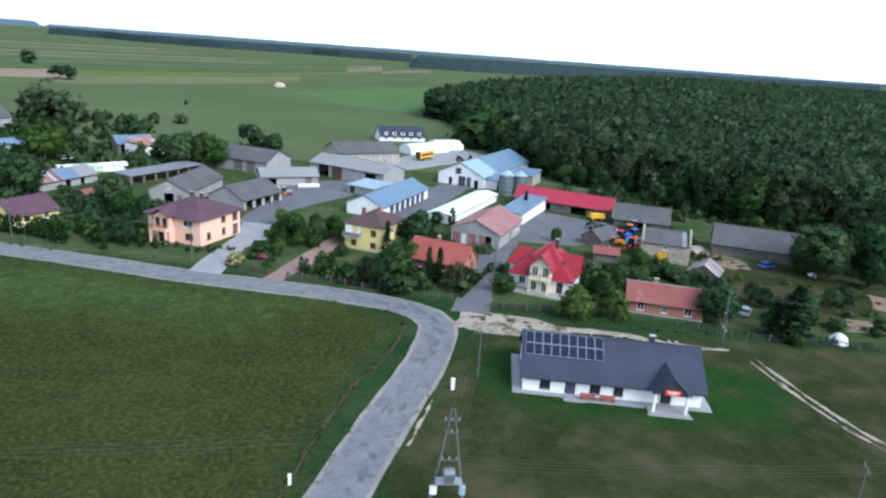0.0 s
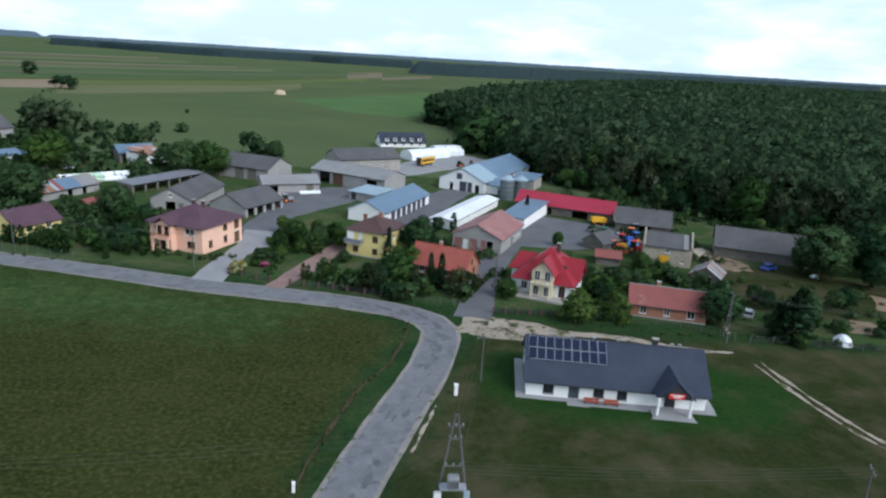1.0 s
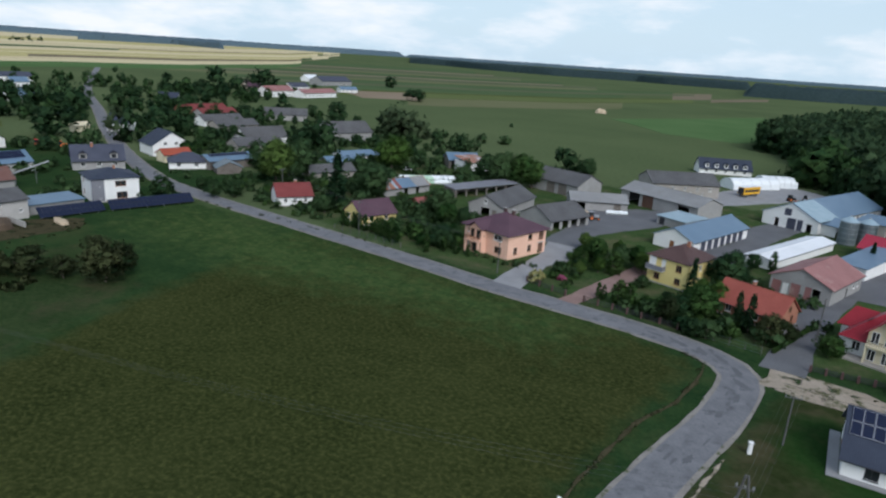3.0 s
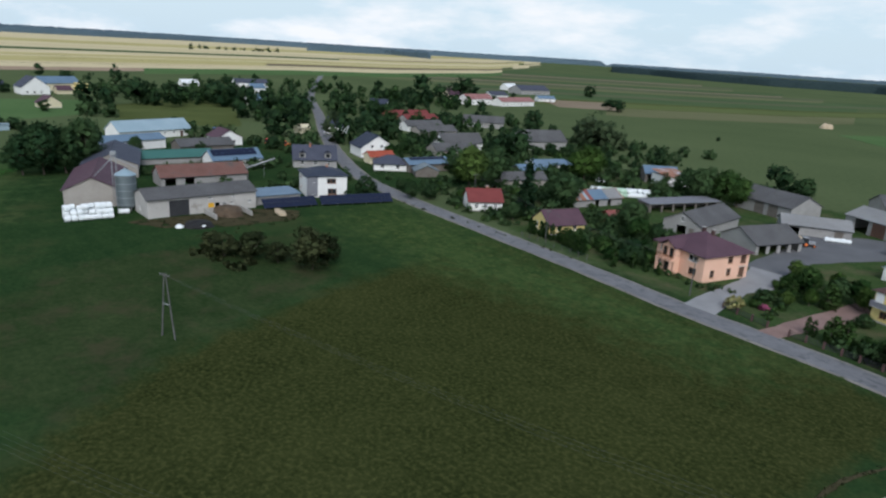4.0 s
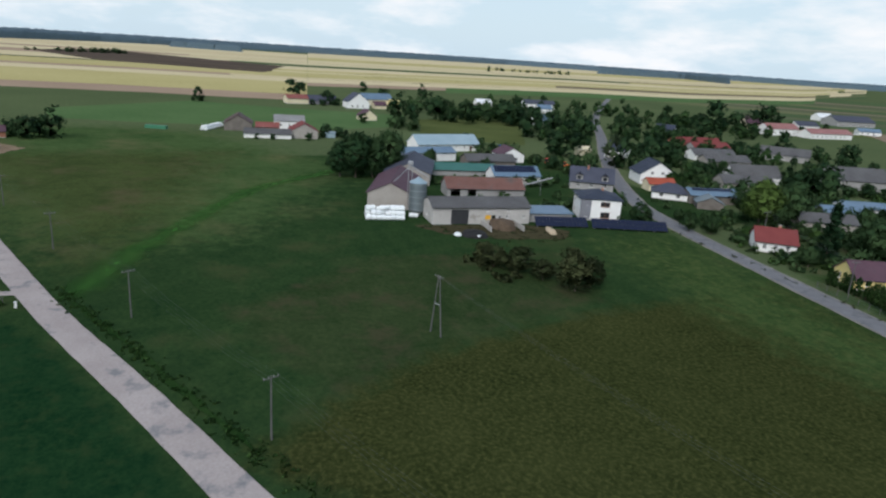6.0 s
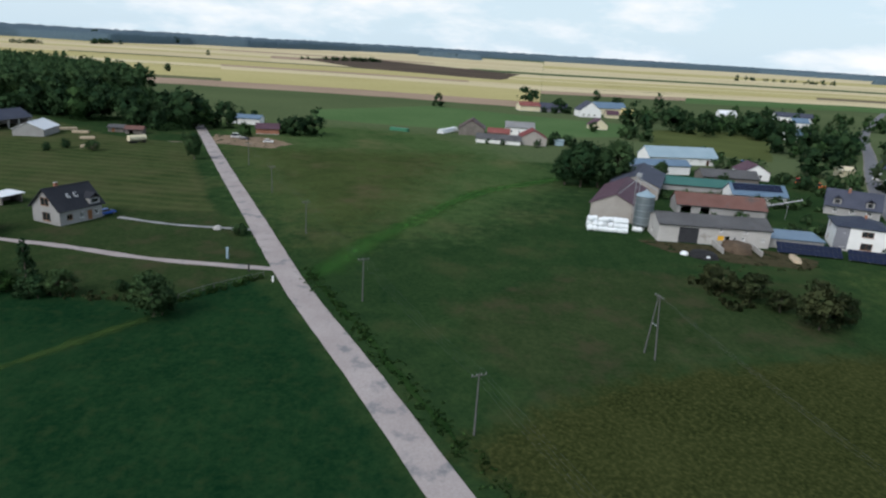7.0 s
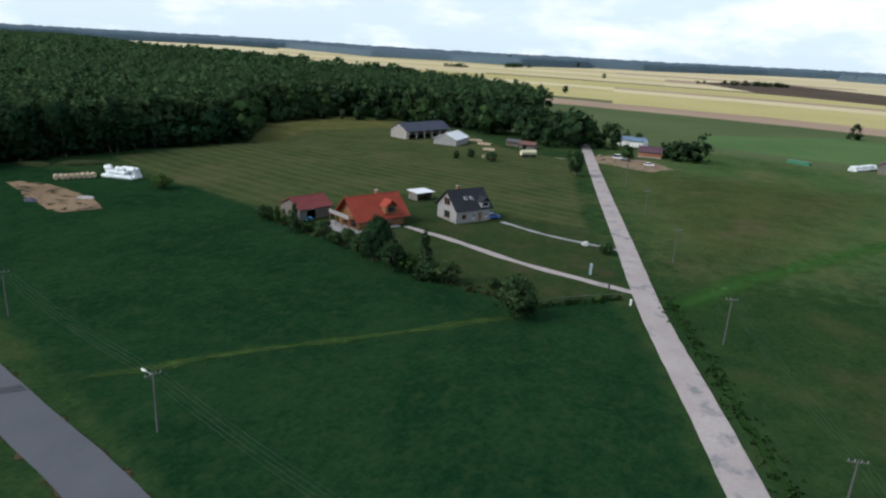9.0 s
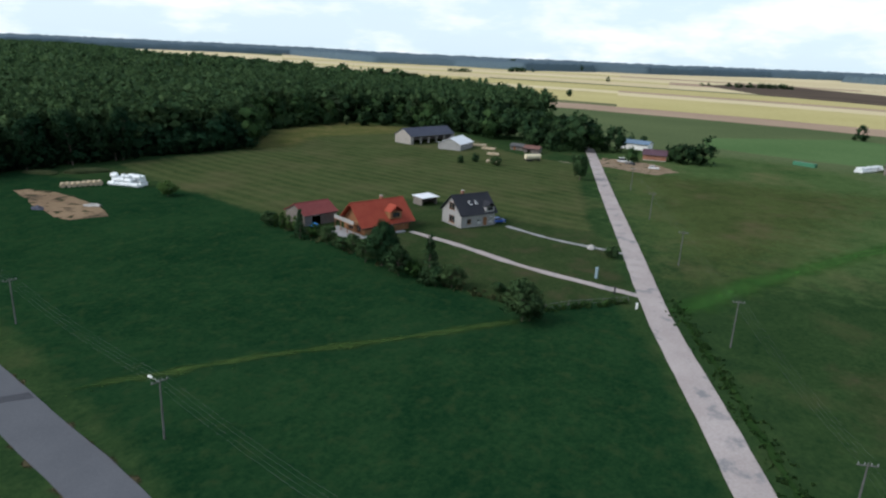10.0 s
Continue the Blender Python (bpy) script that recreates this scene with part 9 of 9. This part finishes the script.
# ---- scrap in the farmyard ----
def scrap(seed, n):
    rnd = random.Random(seed)
    paints = (("red_paint", "red"), ("orange_paint", "orange"), ("green_paint", "green"), ("steel", "grey"), ("rusty_sheet", "rusty"), ("white_paint", "white"), ("blue_paint", "blue"), ("brown_wood", "brown"), ("yellow_paint", "yellow"))
    for i in range(n):
        x, y = 42 + 12 * rnd.random(), 147 + 19 * rnd.random()
        if not clear(x, y, 0.6):
            continue
        mat, word = rnd.choice(paints)
        turn = rnd.uniform(0, 180)
        if i % 3 == 0:
            ob = thing("barrel", x, y, turn, word + " steel barrel among the farm scrap", "barrel", "barrels in the scrap")
            part("drum", tubes(((0, 0, 0), (0, 0, 0.9), 0.3), sides=12), mat, ob)
            for z in (0.28, 0.58):
                part("hoop", tubes(((0, 0, z), (0, 0, z + 0.05), 0.32), sides=12), mat, ob)
        elif i % 3 == 1:
            w, d, h = rnd.uniform(0.8, 1.8), rnd.uniform(0.6, 1.2), rnd.uniform(0.5, 1.1)
            ob = thing("crate", x, y, turn, word + " crate among the farm scrap", "crate", "crates in the scrap")
            part("bin", boxes((-w / 2, w / 2, -d / 2, d / 2, 0.1, 0.16), (-w / 2, w / 2, -d / 2, -d / 2 + 0.05, 0.16, h), (-w / 2, w / 2, d / 2 - 0.05, d / 2, 0.16, h), (-w / 2, -w / 2 + 0.05, -d / 2 + 0.05, d / 2 - 0.05, 0.16, h), (w / 2 - 0.05, w / 2, -d / 2 + 0.05, d / 2 - 0.05, 0.16, h)), mat, ob)
            for sx in (-w / 2 + 0.1, w / 2 - 0.1):
                part("skid", boxes((sx - 0.06, sx + 0.06, -d / 2, d / 2, 0.0, 0.1)), "old_wood", ob)
        else:
            L = rnd.uniform(1.6, 3.0)
            ob = thing("farm_tool", x, y, turn, word + " harrow frame among the farm scrap", "harrow", "harrows in the scrap")
            part("tool_frame", boxes((-L / 2, L / 2, -0.55, -0.45, 0.45, 0.55), (-L / 2, L / 2, 0.45, 0.55, 0.45, 0.55), (-0.05, 0.05, -0.45, 0.45, 0.45, 0.55), (-L / 2, -L / 2 + 0.1, -0.45, 0.45, 0.45, 0.55), (L / 2 - 0.1, L / 2, -0.45, 0.45, 0.45, 0.55)), mat, ob)
            for k in range(5):
                part("tine", tubes(((-L / 2 + 0.1 + k * (L - 0.2) / 4, 0.5, 0.45), (-L / 2 + 0.1 + k * (L - 0.2) / 4, 0.62, 0.0), 0.04), sides=5), "dark_metal", ob)


scrap(8, 44)


# ---- bales ----
def bale(x, y, z, rz, r, w, mat, label, group):
    ob = thing("wrapped_bale", x, y, rz, label, "bale", group, z)
    bm = bmesh.new()
    tube(bm, (-w / 2, 0, r), (w / 2, 0, r), r, sides=14)
    bmesh.ops.bevel(bm, geom=[e for e in bm.edges if abs(e.verts[0].co.x - e.verts[1].co.x) < 0.01], offset=0.12, segments=2, affect="EDGES")
    part("film", bm, mat, ob)
    part("film_tail", boxes((-w * 0.2, w * 0.2, -0.1, 0.1, 2 * r - 0.01, 2 * r + 0.03)), mat, ob)


def stack(x, y, rz, nx, ny, nz, mat, label, group, r=0.62, w=1.25):
    m = pose(x, y, 0, 0, 0, rz)
    for k in range(nz):
        for j in range(ny - k):
            for i in range(nx):
                p = m @ Vector(((i - (nx - 1) / 2) * (w + 0.02), (j - (ny - k - 1) / 2) * (2 * r + 0.02), k * r * 1.73))
                if k and plant_rng.random() < 0.18:
                    continue
                bale(p.x + plant_rng.uniform(-0.12, 0.12), p.y + plant_rng.uniform(-0.12, 0.12), p.z, rz + plant_rng.uniform(-7, 7), r * plant_rng.uniform(0.93, 1.06), w, mat, label, group)


stack(-160.2, 52.6, 80, 8, 4, 3, "film_wrap", "white film-wrapped silage bale in a stack", "stacked silage bales")
stack(-160.0, 60.5, 72, 2, 1, 1, "film_wrap", "white film-wrapped silage bale on the grass", "stacked silage bales")
stack(-121.6, -174.6, 107, 8, 4, 3, "film_wrap", "white film-wrapped bale in a long stack", "bales in the meadow")
for along, count, film, words in ((-7.4, 5, "film_wrap", "white"), (-0.2, 6, "green_film", "pale green"), (7.6, 6, "film_wrap", "white")):
    stack(-103.5 + along * math.cos(radians(42)), 194.5 + along * math.sin(radians(42)), 42, count, 4, 2, film, words + " film-wrapped bale in a long row behind the barn", "bales behind the barn", 0.66)
stack(-345.0, 22.5, 150, 14, 3, 2, "film_wrap", "white film-wrapped bale on a far farm", "bales on the far farm")
stack(-112.5, -182.8, 65, 2, 8, 1, "pale_wood", "round straw bale in a loose row", "straw bales", 0.68, 1.3)
stack(-37.5, 193.8, 24, 5, 1, 1, "film_wrap", "white wrapped bale beside the store", "bales by the store")


# ---- farm structures ----
def silo(x, y, r, h, label, mat="zinc", legs=True):
    ob = thing("grain_silo", x, y, 0, label, "silo", "grain silos")
    base = 1.2 if legs else 0.0
    part("shell", tubes(((0, 0, base), (0, 0, h), r), sides=28), mat, ob)
    for i in range(5):
        z = base + 0.4 + (h - base - 0.8) * i / 4
        part("band", tubes(((0, 0, z), (0, 0, z + 0.08), r + 0.04), sides=28), "steel", ob)
    part("cone_roof", tubes(((0, 0, h), (0, 0, h + r * 0.55), r + 0.12, 0.3), sides=28), "pale_blue_sheet", ob)
    part("hatch", tubes(((0, 0, h + r * 0.55), (0, 0, h + r * 0.55 + 0.25), 0.32), sides=12), "steel", ob)
    if legs:
        for i in range(6):
            a = i * math.pi / 3
            part("leg", tubes(((math.cos(a) * r * 0.9, math.sin(a) * r * 0.9, 0), (math.cos(a) * r * 0.9, math.sin(a) * r * 0.9, base), 0.1), sides=6), "steel", ob)
    for k in (-0.2, 0.2):
        part("ladder_rail", tubes(((k, -r - 0.15, base), (k, -r - 0.15, h), 0.03), sides=4), "steel", ob)
    return ob


silo(-163.5, 62.8, 2.4, 8.8, "tall zinc grain silo beside the purple-roofed hall")
ob = thing("grain_elevator", -168.0, 62.0, 60, "thin steel grain elevator tower above the silo", "elevator")
for sx in (-0.5, 0.5):
    for sy in (-0.5, 0.5):
        part("leg", tubes(((sx, sy, 0), (sx, sy, 13.0), 0.06), sides=4), "steel", ob)
for k in range(7):
    part("brace", boxes((-0.5, 0.5, -0.53, -0.47, 1 + k * 1.8, 1.08 + k * 1.8)), "steel", ob)
part("chute", tubes(((0, 0, 12.5), (5.0, 1.0, 9.6), 0.14), sides=8), "steel", ob)
part("chute", tubes(((0, 0, 12.5), (-5.0, 2.0, 7.2), 0.14), sides=8), "steel", ob)
part("head", bevelled((1.3, 1.0, 1.0), (0, 0, 13.3), 0.08), "steel", ob)
silo(22.4, 203.5, 2.3, 6.4, "squat grey steel silo by the mill store", legs=False)
silo(27.0, 206.0, 2.3, 6.0, "squat grey steel silo by the mill store", legs=False)
ob = thing("bale_elevator", -183.5, 110.5, 65, "inclined steel bale elevator above the roofs", "elevator")
part("belt_frame", tubes(((-5, 0, 2.5), (6, 0, 6.2), 0.22), sides=4), "steel", ob)
for k in (-2.5, 2.5):
    part("support", tubes(((k, 0, 0), (k, 0, 4.1 + k * 0.33), 0.07), sides=5), "steel", ob)


def solar_field(x, y, rz, n, label):
    ob = thing("solar_array", x, y, rz, label, "solar array", "ground solar arrays")
    for i in range(n):
        for j in range(2):
            p = part("solar_panel", bevelled((1.02, 1.68, 0.05), width=0.012), "dark_metal", ob)
            p.matrix_basis = pose((i - (n - 1) / 2) * 1.04, (j - 0.5) * 1.72 * 0.82, 1.45 + (j - 0.5) * 1.72 * 0.57, 35, 0, 0)
            part("cell_sheet", boxes((-0.48, 0.48, -0.81, 0.81, 0.027, 0.032)), "solar", p)
    for i in range(0, n, 4):
        part("strut", boxes(((i - (n - 1) / 2) * 1.04 - 0.05, (i - (n - 1) / 2) * 1.04 + 0.05, 0.3, 0.4, 0, 1.6)), "steel", ob)
        part("strut", boxes(((i - (n - 1) / 2) * 1.04 - 0.05, (i - (n - 1) / 2) * 1.04 + 0.05, -0.9, -0.8, 0, 0.8)), "steel", ob)


solar_field(-145.0, 97.2, 76, 14, "ground-mounted row of dark blue solar panels")
solar_field(-139.0, 115.0, 70, 20, "long ground-mounted row of dark blue solar panels")


def tent(x, y, rz, L, W, e, r, label):
    ob = thing("storage_tent", x, y, rz, label, "tent")
    bm = bmesh.new()
    n = 9
    rings = []
    for px in (-L / 2, L / 2):
        rings.append([bm.verts.new((px, -W / 2 * math.cos(math.pi * i / (n - 1)), r * math.sin(math.pi * i / (n - 1)) ** 0.7)) for i in range(n)])
    for i in range(n - 1):
        bm.faces.new((rings[0][i], rings[1][i], rings[1][i + 1], rings[0][i + 1]))
    bm.faces.new(rings[0][::-1]), bm.faces.new(rings[1])
    part("canvas", bm, "film_wrap", ob)
    for k in range(6):
        px = -L / 2 + L * k / 5
        bm = bmesh.new()
        for i in range(n - 1):
            a, b = [(px, -(W / 2 + 0.04) * math.cos(math.pi * j / (n - 1)), (r + 0.04) * math.sin(math.pi * j / (n - 1)) ** 0.7) for j in (i, i + 1)]
            tube(bm, a, b, 0.06, sides=4)
        part("hoop", bm, "steel", ob)


tent(-5.0, 281.0, 44, 22, 8, 2.4, 4.0, "white canvas storage tent behind the yard")
tent(4.0, 294.0, 30, 14, 8, 2.4, 4.2, "white canvas storage tent at the field edge")


def tank_trailer(x, y, rz):
    ob = thing("tank_trailer", x, y, rz, "cream tank trailer parked on the grass", "trailer")
    part("tank", tubes(((-3.4, 0, 1.9), (3.4, 0, 1.9), 1.1), sides=18), "cream_plaster", ob)
    part("end_cap", tubes(((3.4, 0, 1.9), (3.7, 0, 1.9), 1.1, 0.7), sides=18), "yellow_paint", ob)
    part("chassis", boxes((-3.6, 3.6, -0.6, 0.6, 0.6, 0.85)), "dark_metal", ob)
    for wx in (-2.2, -1.0, 2.4):
        for wy in (-0.85, 0.85):
            part("wheel", tubes(((wx, wy - 0.15, 0.45), (wx, wy + 0.15, 0.45), 0.45), sides=12), "rubber", ob)


tank_trailer(-258.5, -102.0, 140)


def timber(x, y, rz, L, label):
    ob = thing("timber_stack", x, y, rz, label, "timber stack", "timber stacks")
    for k in range(2):
        for j in range(5):
            part("board", boxes((-L / 2, L / 2, -1.2 + j * 0.5, -0.74 + j * 0.5, 0.05 + k * 0.42, 0.41 + k * 0.42)), "pale_wood", ob)


timber(-283.0, -140.0, 120, 8, "stack of pale sawn boards")
timber(-276.0, -131.0, 100, 6, "stack of pale sawn boards")
timber(-262.0, -122.0, 110, 5, "low stack of pale boards on the grass")
timber(-243.0, -113.0, 100, 5, "low stack of brown boards on the grass")
ob = thing("cargo_container", -340.5, -2.8, 65, "long green container standing in the field", "container")
part("shell", bevelled((10.0, 2.4, 1.6), (0, 0, 0.8), 0.04), "green_paint", ob)
for k in range(6):
    part("rib", boxes((-4.6 + k * 1.8, -4.5 + k * 1.8, -1.24, -1.205, 0.1, 1.5)), "green_paint", ob)

# ---- far part of the village ----
FAR = [(-302, 288, 82, 30, 9, 3.0, 5.6, "brick", "dull_red"), (-284, 281, 86, 24, 8, 3.0, 5.2, "grey_plaster", "dull_red"), (-257, 257, 78, 23, 9, 3.0, 5.4, "white_plaster", "asbestos"), (-237, 246, 80, 23, 9, 3.0, 5.4, "beige_plaster", "asbestos"),
       (-256, 308, 40, 24, 12, 3.4, 6.6, "grey_plaster", "asbestos"), (-378, 442, 86, 30, 12, 5.0, 8.6, "white_plaster", "faded_red"), (-360, 472, 86, 42, 12, 4.0, 7.0, "white_plaster", "faded_red"), (-400, 496, 84, 22, 12, 6.0, 9.0, "white_plaster", "slate_tile"),
       (-412, 450, 70, 14, 12, 5.5, 10.5, "cream_plaster", "plum_tile"), (-470, 645, 80, 46, 22, 5.0, 10.0, "grey_plaster", "slate_tile"), (-390, 563, 60, 18, 10, 3.0, 5.4, "white_plaster", "blue_sheet"), (-528, 681, 85, 20, 12, 4.0, 8.0, "white_plaster", "white_sheet"),
       (-556, 331, 75, 30, 14, 4.0, 7.0, "white_plaster", "slate_tile"), (-498, 302, 80, 12, 10, 4.0, 7.0, "white_plaster", "blue_sheet"), (-402, 244, 75, 14, 10, 4.0, 7.0, "white_plaster", "blue_sheet")]
for x, y, rz, L, D, e, r, wall, roof in FAR:
    building("far_house" if D > 9 else "far_barn", x, y, rz, L, D, e, r, "L", wall, roof, "far village building with a " + {"dull_red": "dull red", "asbestos": "grey", "faded_red": "faded pink", "slate_tile": "slate", "plum_tile": "plum", "blue_sheet": "blue", "white_sheet": "white"}[roof] + " roof", "house", openings={"F": row("win", int(L / 5), 2.5, 4.6, 1.0, 1.2, 1.3)}, plinth=None)
building("cream_hut", -269.0, 187.5, 82, 6.0, 5.0, 3.0, 4.2, "L", "cream_plaster", "cream_plaster", "small cream-walled hut by the road", "shed", plinth=None)
building("road_house", -360.0, 316.0, 40, 12, 10, 3.2, 7.0, "L", "white_plaster", "navy_tile", "white roadside house with a dark blue roof", "house")
building("road_house", -556.0, 272.0, 85, 14, 10, 3.0, 6.0, "L", "white_plaster", "white_sheet", "far house with a pale roof", "house")
building("road_house", -262.0, 203.0, 30, 9, 9, 4.0, 8.0, "L", "white_plaster", "navy_tile", "white house with a dark steep roof among trees", "house")
building("yellow_far_house", -404.0, 118.0, 95, 10, 9, 2.8, 6.4, "D", "cream_plaster", "plum_tile", "yellow house with a purple roof among trees", "house")
building("blue_hall", -217.0, 80.0, 66, 15.0, 30.0, 4.0, 7.0, "D", "beige_plaster", "slate_tile", "long farm hall with a dark blue-grey roof", "barn", plinth=None)

ob = thing("dung_bunker", -146.5, 80.2, 84, "low grey concrete bunker walls round the manure heap", "wall")
part("side_wall", boxes((-4.6, -4.35, -4.0, 3.6, 0.0, 1.3)), "concrete", ob)
part("side_wall", boxes((4.35, 4.6, -4.0, 3.6, 0.0, 1.3)), "concrete", ob)
part("back_wall", boxes((-4.35, 4.35, 3.35, 3.6, 0.0, 1.3)), "concrete", ob)
